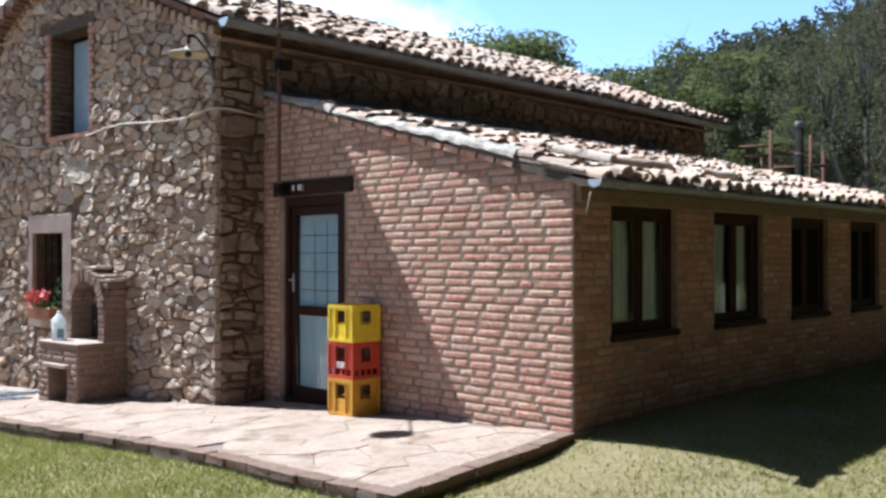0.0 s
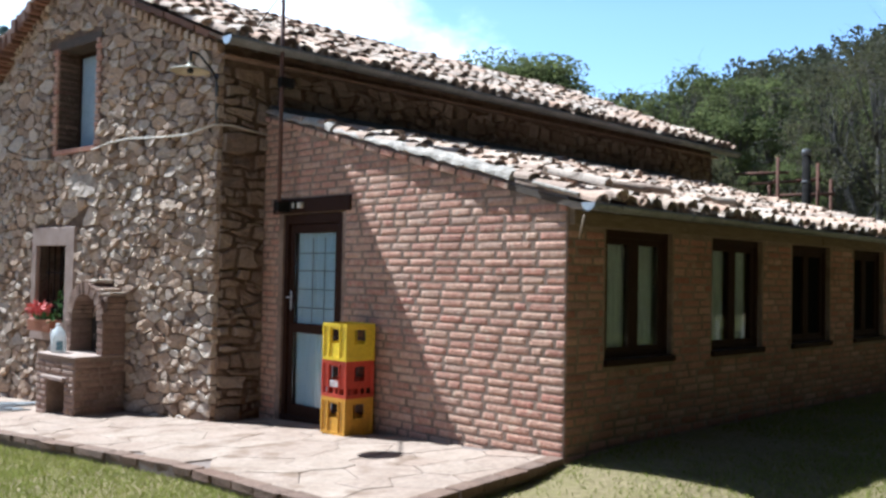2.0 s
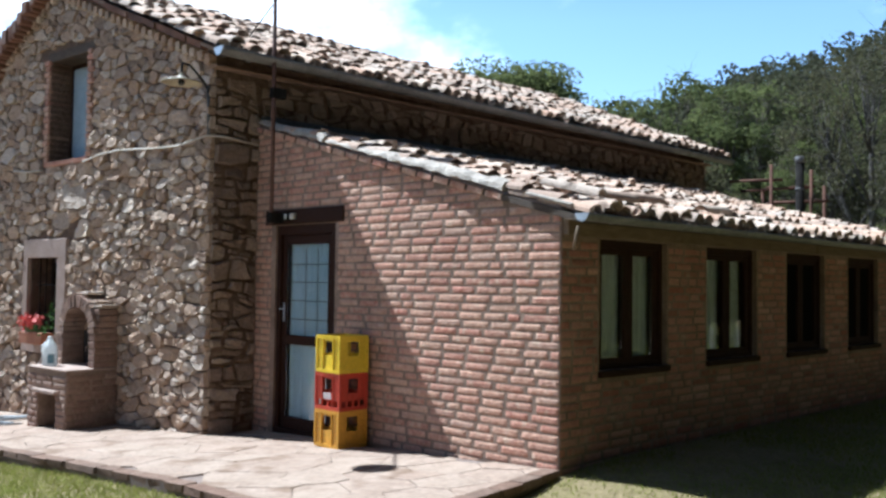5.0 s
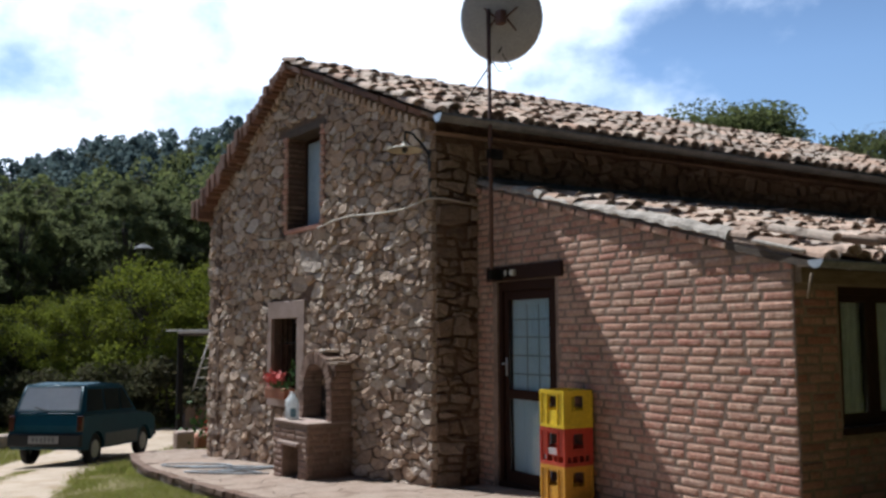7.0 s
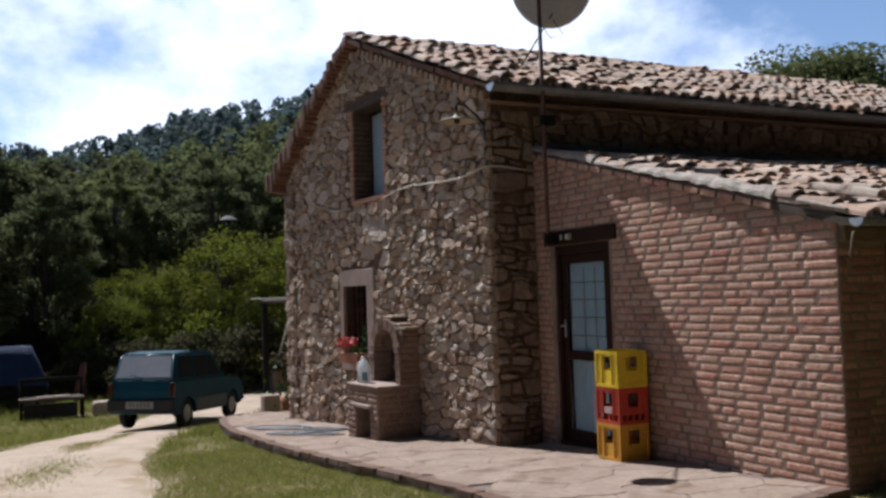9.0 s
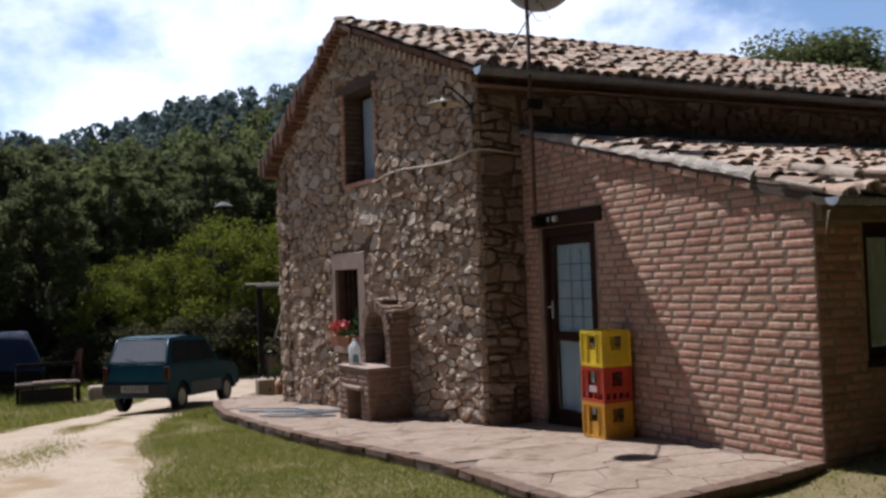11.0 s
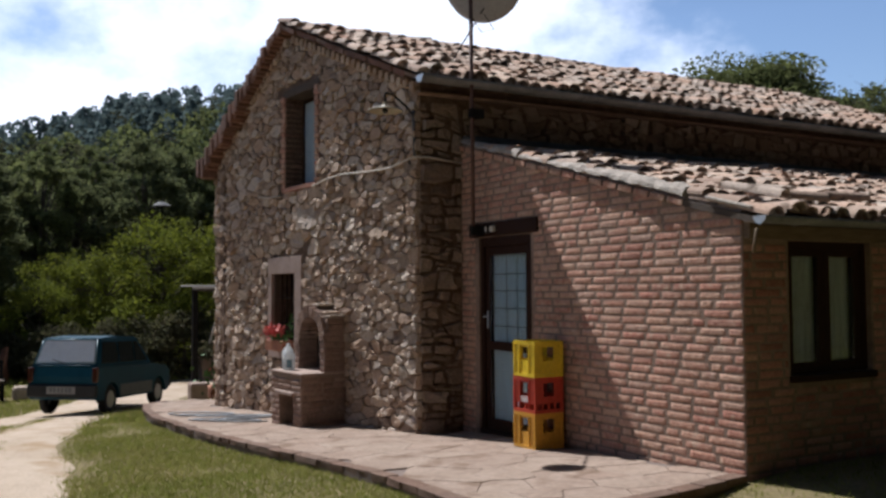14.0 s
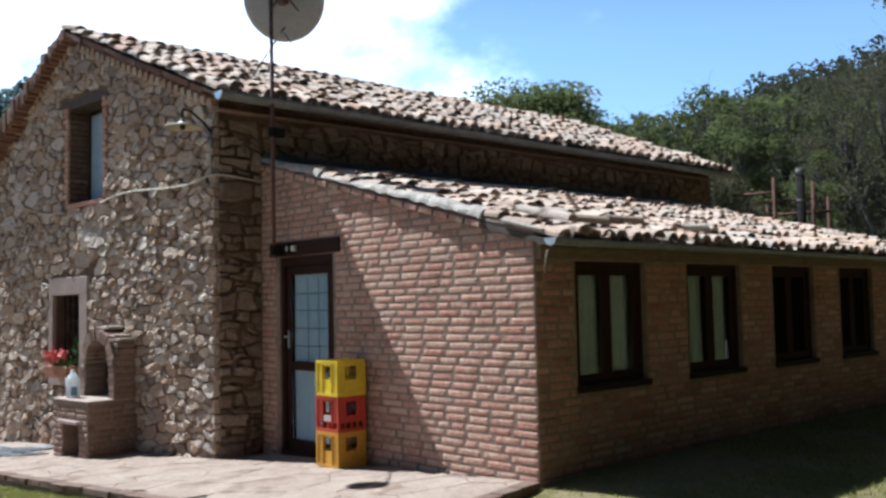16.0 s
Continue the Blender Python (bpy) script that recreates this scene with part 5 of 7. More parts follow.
for a, b in ((HU - HT, HU - HR), (HU + HR, HU + HT)):
    for k in range(5):
        GABLE.box("brick", a, b, 0.03, HD + rng.uniform(-0.008, 0.008), 0.345 + k * 0.071, 0.405 + k * 0.071, M["oven_brick_object"], hood, bevel=0.01)
    GABLE.box("pier", a + 0.008, b - 0.008, 0.02, HD - 0.012, 0.34, HZ, M["mortar"], hood, bevel=0)
for k in range(17):
    a0, a1 = math.pi * k / 17 + 0.016, math.pi * (k + 1) / 17 - 0.016
    dj, dr = rng.uniform(-0.01, 0.01), rng.uniform(-0.012, 0.012)
    vs = []
    for d in (HD + dj, 0.03):
        for rr, aa in ((HR, a0), (HT + dr, a0), (HT + dr, a1), (HR, a1)):
            vs.append(GABLE.at(HU + rr * math.cos(aa), d, HZ + rr * math.sin(aa)))
    mesh("brick", vs, [(0, 1, 2, 3), (7, 6, 5, 4), (0, 4, 5, 1), (1, 5, 6, 2), (2, 6, 7, 3), (3, 7, 4, 0)], M["oven_brick_object"], hood)
GABLE.box("hood_back", HU - HR, HU + HR, 0.02, 0.05, 0.34, HZ + HR, M["dark"], hood, "near-black oven back", 0)
for k in range(4):
    GABLE.box("brick", HU + 0.2 + 0.03 * k * 0.3, HU + HT, 0.03, HD - 0.04 - rng.uniform(0, 0.015), HZ + 0.004 + k * 0.066, HZ + 0.062 + k * 0.066, M["oven_brick_object"], hood, bevel=0.01)
for u, w, z, h in ((-1.64, 0.2, HZ + 0.27, 0.04), (-1.74, 0.17, HZ + 0.315, 0.035), (-1.92, 0.16, HZ + HT + 0.005, 0.035), (-2.05, 0.12, HZ + HT, 0.03)):
    bm = bmesh.new()
    GABLE.block(bm, u - w / 2, u + w / 2, 0.04, 0.25, z, z + h, 0.014)
    part("cap_stone", bm, M["stone_object"], hood, "rough grey cap stone")

bottle = tagged(new("plastic_bottle"), "white plastic bottle with a blue-grey label standing on the oven ledge", "bottle")
bm = bmesh.new()
BC = GABLE.at(-2.2, 0.47, ZL + 0.024)
prof = [(0.0, 0.0), (0.074, 0.0), (0.08, 0.012), (0.08, 0.15), (0.076, 0.19), (0.06, 0.235), (0.036, 0.268), (0.03, 0.285), (0.0, 0.285)]
prev = None
for rr, zz in prof:
    ring = [bm.verts.new(BC + Vector((1.35 * rr * math.cos(2 * math.pi * j / 20), rr * 0.9 * math.sin(2 * math.pi * j / 20), zz))) for j in range(20)] if rr else [bm.verts.new(BC + Vector((0, 0, zz)))]
    for j in range(20):
        k = (j + 1) % 20
        if prev and len(prev) == 1:
            bm.faces.new((prev[0], ring[k], ring[j]))
        elif prev and len(ring) == 1:
            bm.faces.new((prev[j], prev[k], ring[0]))
        elif prev:
            bm.faces.new((prev[j], prev[k], ring[k], ring[j]))
    prev = ring
M["milky"] = leaf_mat("milky_plastic", [(0.8, 0.82, 0.82), (0.88, 0.9, 0.9)], 0.6)
part("body", bm, M["milky"], bottle, smooth=True)
M["blue_grey"] = mat("blue_grey_label", [(0.1, 0.2, 0.26), (0.2, 0.32, 0.38)], 20, 60, 0.5, 0.0)
bm = bmesh.new()
rings = [[bm.verts.new(BC + Vector((0.1095 * math.cos(radians(a)), 0.083 * 0.9 * math.sin(radians(a)), zz))) for a in range(-45, 6, 10)] for zz in (0.03, 0.11, 0.13)]
for p, q in zip(rings, rings[1:]):
    for j in range(len(p) - 1):
        bm.faces.new((p[j], p[j + 1], q[j + 1], q[j]))
part("paper_label", bm, M["blue_grey"], bottle, "blue-grey printed label", smooth=True)
tube("cap", [BC + Vector((0, 0, 0.283)), BC + Vector((0, 0, 0.315))], 0.024, M["white"], bottle, seg=14)
tube("handle", [BC + Vector((-0.055, -0.03, 0.24)), BC + Vector((-0.092, -0.045, 0.21)), BC + Vector((-0.094, -0.045, 0.15)), BC + Vector((-0.07, -0.03, 0.12))], 0.012, M["white"], bottle, seg=8)

# ---- crates ----
def crate_mat(name, c):
    return mat(name, [tuple(v * 0.85 for v in c), c], 5, 50, 0.42, 0.08, spec=0.5, stain=(tuple(v * 0.6 for v in c), 12, 0.66))


def crate(name, material, label, x0, y0, z0, slot):
    """A bottle crate: four walls with a hand hole, ribs, rim and floor."""
    th = tagged(new(name), label, "crate", "stack of crates")
    W, D, H, t = 0.315, 0.29, 0.315, 0.012
    th.matrix_basis = pose(x0, y0, z0, 0, 0, rng.uniform(-1.5, 1.5))

    def side(nm, L, m):
        """One moulded wall as a single grid with its hand hole and slots left open."""
        us = [0.0, L * 0.08, L * 0.29, L * 0.71, L * 0.92, L]
        zs = [0.0, H * 0.1, H * 0.26, H * 0.46, H * 0.84, H]
        open_cells = {(2, 3)}
        if slot:
            us = [0.0, L * 0.08, L * 0.24, L * 0.3, L * 0.46, L * 0.54, L * 0.7, L * 0.76, L * 0.92, L]
            open_cells = {(3, 3), (4, 3), (5, 3), (1, 1), (3, 1), (5, 1), (7, 1)}
        nu, nz = len(us), len(zs)
        rib = {0, nu - 2, 1 if not slot else 2, nu - 3 if not slot else nu - 4}
        bm = bmesh.new()
        front = [[bm.verts.new(m @ Vector((u, -0.003 if k % 2 else 0.0, z))) for k, u in enumerate(us)] for z in zs]
        for j in range(nz - 1):
            for i in range(nu - 1):
                if (i, j) not in open_cells:
                    bm.faces.new((front[j][i], front[j][i + 1], front[j + 1][i + 1], front[j + 1][i]))
        ex = bmesh.ops.extrude_face_region(bm, geom=list(bm.faces))
        bmesh.ops.translate(bm, verts=[v for v in ex["geom"] if isinstance(v, bmesh.types.BMVert)], vec=m.to_3x3() @ Vector((0, t, 0)))
        bmesh.ops.recalc_face_normals(bm, faces=bm.faces)
        part(nm, bm, material, th)
    side("wall", W, Matrix.Identity(4))
    side("wall", D, Matrix.Translation((W, 0, 0)) @ Matrix.Rotation(radians(90), 4, "Z"))
    side("wall", W, Matrix.Translation((W, D, 0)) @ Matrix.Rotation(radians(180), 4, "Z"))
    side("wall", D, Matrix.Translation((0, D, 0)) @ Matrix.Rotation(radians(-90), 4, "Z"))
    for nm, z0, z1 in (("rim", H - 0.03, H), ("foot", 0.0, 0.03)):
        bm = bmesh.new()
        rings = [[bm.verts.new(p) for p in ((-e, -e, z), (W + e, -e, z), (W + e, D + e, z), (-e, D + e, z))] for e, z in ((0.01, z0), (0.01, z1), (-t, z1), (-t, z0))]
        for p, q in zip(rings, rings[1:] + rings[:1]):
            for i in range(4):
                bm.faces.new((p[i], p[(i + 1) % 4], q[(i + 1) % 4], q[i]))
        bmesh.ops.recalc_face_normals(bm, faces=bm.faces)
        part(nm, bm, material, th)
    for x, y in ((0, 0), (W, 0), (W, D), (0, D)):
        bm = bmesh.new()
        block(bm, x - 0.012, x + 0.012, y - 0.012, y + 0.012, 0.028, H - 0.028, 0.004)
        part("corner_post", bm, material, th)
    for x in (W * 0.27, W * 0.73):
        bm = bmesh.new()
        block(bm, x - 0.006, x + 0.006, -0.012, 0.0, 0.03, H - 0.03, 0.002)
        part("rib", bm, material, th)
    bm = bmesh.new()
    block(bm, 0.01, W - 0.01, 0.01, D - 0.01, 0.005, 0.02)
    part("floor", bm, material, th)
    for i in range(1, 4):
        boxpart("divider", (0.012, W - 0.012, D * i / 4 - 0.003, D * i / 4 + 0.003, 0.02, H * 0.5), material, th, bevel=0)
        boxpart("divider", (W * i / 4 - 0.003, W * i / 4 + 0.003, 0.012, D - 0.012, 0.021, H * 0.51), material, th, bevel=0)
    if slot:
        bm = bmesh.new()
        for i in range(3):
            block(bm, W * 0.33, W * 0.67, -0.007, -0.004, H * (0.3 + i * 0.06), H * (0.335 + i * 0.06))
        part("label_bars", bm, M["white"], th, "pale worn printing on the red crate")
    return th, H


cz = slab_z(-2.2) + 0.004
for nm, c, lb, s in (("bottle_crate", (0.7, 0.36, 0.03), "amber plastic bottle crate at the foot of the stack", False), ("bottle_crate", (0.55, 0.06, 0.03), "red plastic bottle crate with worn white printing", True), ("bottle_crate", (0.85, 0.61, 0.02), "bright yellow plastic bottle crate on top of the stack", False)):
    th, h = crate(nm, crate_mat("crate_plastic", c), lb, -2.365 + rng.uniform(-0.006, 0.006), -0.345, cz, s)
    cz += h + 0.001

# ---- hoses on the terrace ----
M["hose"] = mat("grey_blue_hose", [(0.2, 0.22, 0.24), (0.32, 0.34, 0.36)], 8, 60, 0.6, 0.1)
for k, (cx, cy, rx, ry, turn, n) in enumerate(((-8.2, -1.8, 0.6, 0.22, 22, 2), (-7.8, -1.65, 0.8, 0.16, 28, 1), (-7.0, -1.4, 0.42, 0.26, 60, 2), (-6.9, -1.7, 0.6, 0.14, 35, 1))):
    pts = []
    r = random.Random(k)
    c, q = math.cos(radians(turn)), math.sin(radians(turn))
    for i in range(n * 12 + 6):
        a = i / 12 * 2 * math.pi
        f = 1 + 0.3 * math.sin(i * 0.61 + k) * r.uniform(0.5, 1.0)
        du, dv = rx * f * math.cos(a) + r.uniform(-0.03, 0.03), ry * f * math.sin(a * 1.04 + k) + r.uniform(-0.02, 0.02)
        x, y = cx + du * c - dv * q, cy + du * q + dv * c
        pts.append((x, y, slab_z(x) + 0.016 + 0.007 * (i // 12)))
    tagged(tube("garden_hose", pts, 0.0085, M["hose"], seg=6), "thin grey-blue garden hose lying tangled on the terrace", "hose", "hoses on the terrace")

# ---- parked car ----
def car():
    th = tagged(new("car"), "old boxy dark teal hatchback parked on the gravel drive", "car")
    paint = mat("teal_paint", [(0.005, 0.045, 0.075), (0.008, 0.06, 0.098)], 3, 80, 0.45, 0.02, spec=0.12, coat=0.06)
    trim = mat("grey_plastic", [(0.012, 0.013, 0.014), (0.025, 0.026, 0.027)], 8, 80, 0.65, 0.1)
    clad = mat("grey_cladding", [(0.09, 0.1, 0.105), (0.13, 0.14, 0.145)], 8, 80, 0.5, 0.05)
    clad_pale = mat("dusty_plate", [(0.2, 0.2, 0.2), (0.28, 0.28, 0.28)], 8, 80, 0.5, 0.05)
    tyre = mat("tyre_rubber", [(0.012, 0.012, 0.012), (0.02, 0.02, 0.02)], 12, 90, 0.85, 0.2)
    rimm = mat("pale_rim", [(0.42, 0.42, 0.42), (0.52, 0.52, 0.52)], 10, 80, 0.4, 0.05, metallic=0.5)
    red = mat("red_lens", [(0.03, 0.002, 0.002), (0.05, 0.003, 0.003)], 20, 80, 0.15, 0.0, spec=0.6)
    frame_mat = mat("pale_blue_frame", [(0.16, 0.27, 0.33), (0.22, 0.34, 0.4)], 8, 80, 0.35, 0.0, spec=0.5)
    tint = mat("car_glass", [(0.012, 0.016, 0.02), (0.02, 0.024, 0.028)], 3, 60, 0.1, 0.0, spec=0.3)

    def arc(cx, r):
        return [(cx - r * math.cos(math.pi * j / 10), 0.27 + r * math.sin(math.pi * j / 10)) for j in range(11)]
    low = [(-0.55, 0.3)] + [p for p in arc(0.0, 0.31)] + [p for p in arc(2.16, 0.31)] + [(2.62, 0.3), (2.7, 0.45), (2.68, 0.72), (2.55, 0.79), (1.82, 0.86), (-0.55, 0.88), (-0.6, 0.7), (-0.58, 0.45)]
    low = [low[0]] + [(x, z) for x, z in low[1:] if True]
    bm = bmesh.new()
    rows = []
    for y, inset in ((-0.73, 0.0), (0.73, 0.0)):
        rows.append([bm.verts.new((x, y, z)) for x, z in low])
    bm.faces.new(rows[0])
    bm.faces.new(rows[1][::-1])
    n = len(low)
    for i in range(n):
        bm.faces.new((rows[0][i], rows[1][i], rows[1][(i + 1) % n], rows[0][(i + 1) % n]))
    bmesh.ops.recalc_face_normals(bm, faces=bm.faces)
    es = [e for e in bm.edges if abs(e.verts[0].co.y - e.verts[1].co.y) < 0.01 and min(e.verts[0].co.z, e.verts[1].co.z) > 0.6]
    bmesh.ops.bevel(bm, geom=es, offset=0.03, segments=2, affect="EDGES")
    part("body", bm, paint, th)
    # greenhouse
    base = [(-0.56, 0.875), (1.84, 0.855)]
    roof = [(-0.36, 1.36), (1.32, 1.40)]
    bm = bmesh.new()
    q = []
    for s in (-1, 1):
        q.append([bm.verts.new((-0.56, 0.71 * s, 0.872)), bm.verts.new((1.84, 0.7 * s, 0.85)), bm.verts.new((1.25, 0.6 * s, 1.38)), bm.verts.new((0.4, 0.61 * s, 1.41)), bm.verts.new((-0.32, 0.61 * s, 1.37))])
    for s in (0, 1):
        bm.faces.new(q[s] if s == 0 else q[s][::-1])
    for i in range(5):
        bm.faces.new((q[0][i], q[1][i], q[1][(i + 1) % 5], q[0][(i + 1) % 5]))
    bmesh.ops.recalc_face_normals(bm, faces=bm.faces)
    bmesh.ops.bevel(bm, geom=[e for e in bm.edges], offset=0.03, segments=2, affect="EDGES")
    part("cabin", bm, paint, th)

    def slab_quad(name, c, off, material, label="", th_=None):
        """A thin panel on four corners, lifted along its normal."""
        c = [Vector(p) for p in c]
        nrm = (c[1] - c[0]).cross(c[3] - c[0]).normalized()
        vs = [p + nrm * off for p in c] + [p - nrm * 0.01 for p in c]
        return mesh(name, vs, [(0, 1, 2, 3), (7, 6, 5, 4)] + [(i, i + 4, (i + 1) % 4 + 4, (i + 1) % 4) for i in range(4)], material, th_ or th, label)
    # pale base colour stands in for the sky mirrored in the rear window
    rear_sky_tint = mat("rear_glass_sky", [(0.62, 0.7, 0.78), (0.74, 0.8, 0.86)], 2, 60, 0.06, 0.0, spec=0.9, coat=1.0)
    slab_quad("rear_window", [(-0.525, 0.6, 0.95), (-0.525, -0.6, 0.95), (-0.358, -0.54, 1.325), (-0.358, 0.54, 1.325)], 0.006, rear_sky_tint, "sloping rear window with the sky's reflection painted pale")
    for pa, pb in (((-0.53, -0.63, 0.935), (-0.53, 0.63, 0.935)), ((-0.345, -0.57, 1.345), (-0.345, 0.57, 1.345)), ((-0.53, -0.63, 0.935), (-0.345, -0.57, 1.345)), ((-0.53, 0.63, 0.935), (-0.345, 0.57, 1.345))):
        tube("window_trim", [pa, pb], 0.012, frame_mat, th, seg=6)
    slab_quad("windscreen", [(1.76, -0.6, 0.93), (1.76, 0.6, 0.93), (1.32, 0.53, 1.33), (1.32, -0.53, 1.33)], 0.02, tint)
    for s in (-1, 1):
        def yy(z):
            return s * (0.708 - (z - 0.872) * 0.19)
        for a, b, c, d in ((-0.42, 0.3, 0.3, -0.28), (0.36, 1.0, 1.0, 0.36), (1.05, 1.6, 1.2, 1.05)):
            pts = [(a, yy(0.92), 0.92), (b, yy(0.92), 0.92), (c, yy(1.3), 1.3), (d, yy(1.3), 1.3)]
            slab_quad("side_window", pts if s < 0 else pts[::-1], 0.006, tint)
        bm = bmesh.new()
        block(bm, 0.34, 1.8, s * 0.73 - 0.008, s * 0.73 + 0.012, 0.3, 0.52, 0.006)
        part("side_cladding", bm, clad, th, "grey lower door cladding")
        bm = bmesh.new()
        block(bm, -0.625, -0.56, s * 0.68 - 0.055, s * 0.68 + 0.055, 0.6, 0.86, 0.01)
        part("tail_lamp", bm, red, th, "red tail lamp")
        bm = bmesh.new()
        block(bm, 2.66, 2.73, s * 0.55 - 0.1, s * 0.55 + 0.1, 0.55, 0.72, 0.01)
        part("headlight", bm, tint, th)
        for x in (0.0, 2.16):
            wh = new("wheel")
            wh.parent = th
            bm = bmesh.new()
            prof = [(0.16, -0.07), (0.25, -0.075), (0.272, -0.05), (0.272, 0.05), (0.25, 0.075), (0.16, 0.07)]
            rings = [[bm.verts.new((x + r * math.cos(2 * math.pi * j / 28), s * 0.63 + w, 0.272 + r * math.sin(2 * math.pi * j / 28))) for j in range(28)] for r, w in prof]
            for p, qq in zip(rings, rings[1:] + rings[:1]):
                for j in range(28):
                    bm.faces.new((p[j], p[(j + 1) % 28], qq[(j + 1) % 28], qq[j]))
            bmesh.ops.recalc_face_normals(bm, faces=bm.faces)
            part("tyre", bm, tyre, wh, smooth=True)
            bm = bmesh.new()
            for r0, r1, w in ((0.0, 0.05, 0.075), (0.05, 0.13, 0.05), (0.13, 0.165, 0.07)):
                bmesh.ops.create_cone(bm, cap_ends=True, segments=24, radius1=r1, radius2=max(r1 - 0.015, 0.01), depth=0.03, matrix=Matrix.Translation((x, s * (0.63 + w - 0.01), 0.272)) @ Matrix.Rotation(radians(90 if s < 0 else -90), 4, "X"))
            part("rim", bm, rimm, wh, "pale steel wheel rim")
            bm = bmesh.new()
            block(bm, x - 0.3, x + 0.3, min(s * 0.52, s * 0.1), max(s * 0.52, s * 0.1), 0.34, 0.57)
            part("wheel_well", bm, tyre, wh)
    for x0, x1, nm in ((-0.66, -0.56, "rear_bumper"), (2.66, 2.78, "front_bumper")):
        bm = bmesh.new()
        block(bm, x0, x1, -0.735, 0.735, 0.34, 0.56, 0.03)
        part(nm, bm, trim, th, "dark grey plastic bumper")
    bm = bmesh.new()
    block(bm, -0.675, -0.66, -0.3, 0.3, 0.4, 0.53, 0.004)
    plate = part("number_plate", bm, clad_pale, th, "grey plate with plain dark bars")
    for i in range(6):
        y = -0.22 + i * 0.08
        boxpart("bar", (-0.679, -0.675, y, y + 0.045, 0.43, 0.5), clad, plate, bevel=0)
    bm = bmesh.new()
    block(bm, -0.575, -0.56, -0.56, 0.56, 0.86, 0.9, 0.006)
    part("tailgate_trim", bm, paint, th)
    tube("wiper", [(-0.56, 0.0, 0.93), (-0.52, 0.28, 1.0)], 0.008, trim, th, seg=6)
    return th


CAR_X, CAR_Y = -12.72, -2.75
the_car = car()
the_car.matrix_basis = pose(CAR_X, CAR_Y, land(CAR_X, CAR_Y) + 0.03, 0, 2.2, 143.6) @ Matrix.Diagonal((0.876, 0.869, 0.98, 1))

# ---- things at the yard's edge ----
def on_land(x, y, z=0.0):
    return Vector((x, y, land(x, y) + z))


bench = tagged(new("iron_bench"), "dark iron frame bench standing in the long grass", "bench")
bx, by = -16.6, -4.35
bz = land(bx, by)
for dx, dy in ((0, -0.6), (0, 0.6), (-0.5, -0.6), (-0.5, 0.6)):
    tube("leg", [(bx + dx, by + dy, bz - 0.02), (bx + dx, by + dy, bz + (0.85 if dx else 0.45))], 0.035, M["steel"], bench, seg=8)
boxpart("seat", (bx - 0.5, bx + 0.05, by - 0.64, by + 0.64, bz + 0.4, bz + 0.46), M["wood_beam"], bench)
boxpart("backrest", (bx - 0.53, bx - 0.47, by - 0.64, by + 0.64, bz + 0.78, bz + 0.86), M["steel"], bench)
# near-black filler that stands in for the shade under the seat
boxpart("panel", (bx - 0.46, bx + 0.0, by - 0.55, by + 0.5, bz + 0.02, bz + 0.3), M["dark"], bench, "dark panel for the shade under the seat")
boxpart("slat", (bx - 0.3, bx - 0.02, by - 0.3, by + 0.35, bz + 0.465, bz + 0.49), M["plaster"], bench, "pale board lying on the seat")
stone = tagged(boxpart("stone_block", (-17.0, -16.6, -3.55, -3.1, land(-16.8, -3.3) - 0.02, land(-16.8, -3.3) + 0.3), M["stone_object"], bevel=0.08), "pale rounded stone block in the grass", "stone")

M["tarp"] = mat("blue_tarpaulin", [(0.006, 0.018, 0.055), (0.01, 0.028, 0.085)], 3, 40, 0.85, 0.4, size=0.04)
tarp = tagged(new("covered_trailer"), "trailer under a dark blue tarpaulin at the wood's edge", "trailer")
tx, ty = -19.2, -5.6
tz = land(tx, ty)
vs, fs = [], []
NU, NV = 14, 10
for j in range(NV + 1):
    for i in range(NU + 1):
        u, v = i / NU * 2 - 1, j / NV * 2 - 1
        e = max(abs(u), abs(v))
        h = 1.15 * (1 - smooth(0.72, 1.0, e) * 0.75) + 0.06 * noise.noise((u * 3, v * 3, 1)) + 0.1 * (1 - u * u)
        vs.append((tx + v * 0.75, ty + u * 1.25, tz + 0.25 + h))
for j in range(NV):
    for i in range(NU):
        k = j * (NU + 1) + i
        fs.append((k, k + 1, k + NU + 2, k + NU + 1))
mesh("tarpaulin", vs, fs, M["tarp"], tarp, smooth=True)
boxpart("chassis", (tx - 0.68, tx + 0.68, ty - 1.15, ty + 1.15, tz + 0.28, tz + 0.6), M["steel"], tarp)
for dx in (-0.6, 0.6):
    for dy in (-1.0, 1.0):
        tube("prop", [(tx + dx, ty + dy, tz - 0.03), (tx + dx, ty + dy, tz + 0.3)], 0.04, M["steel"], tarp, seg=8)

M["red_log"] = mat("red_brown_log", [(0.16, 0.07, 0.04), (0.3, 0.14, 0.085)], 6, 40, 0.9, 0.6, stretch=(4, 4, 1), size=0.02)
stump = tagged(new("log_stack"), "weathered red-brown logs leaning together by the trees", "logs")
for k, (dx, dy, lx, ly, h) in enumerate(((0, 0, 0.1, 0.12, 1.0), (0.1, -0.15, -0.1, 0.2, 0.85), (-0.1, 0.15, 0.1, -0.1, 0.95))):
    a = on_land(-20.2 + dx, -3.6 + dy, -0.03)
    tube("log", [a, a + Vector((lx, ly, h))], [0.07, 0.05], M["red_log"], stump, seg=8)

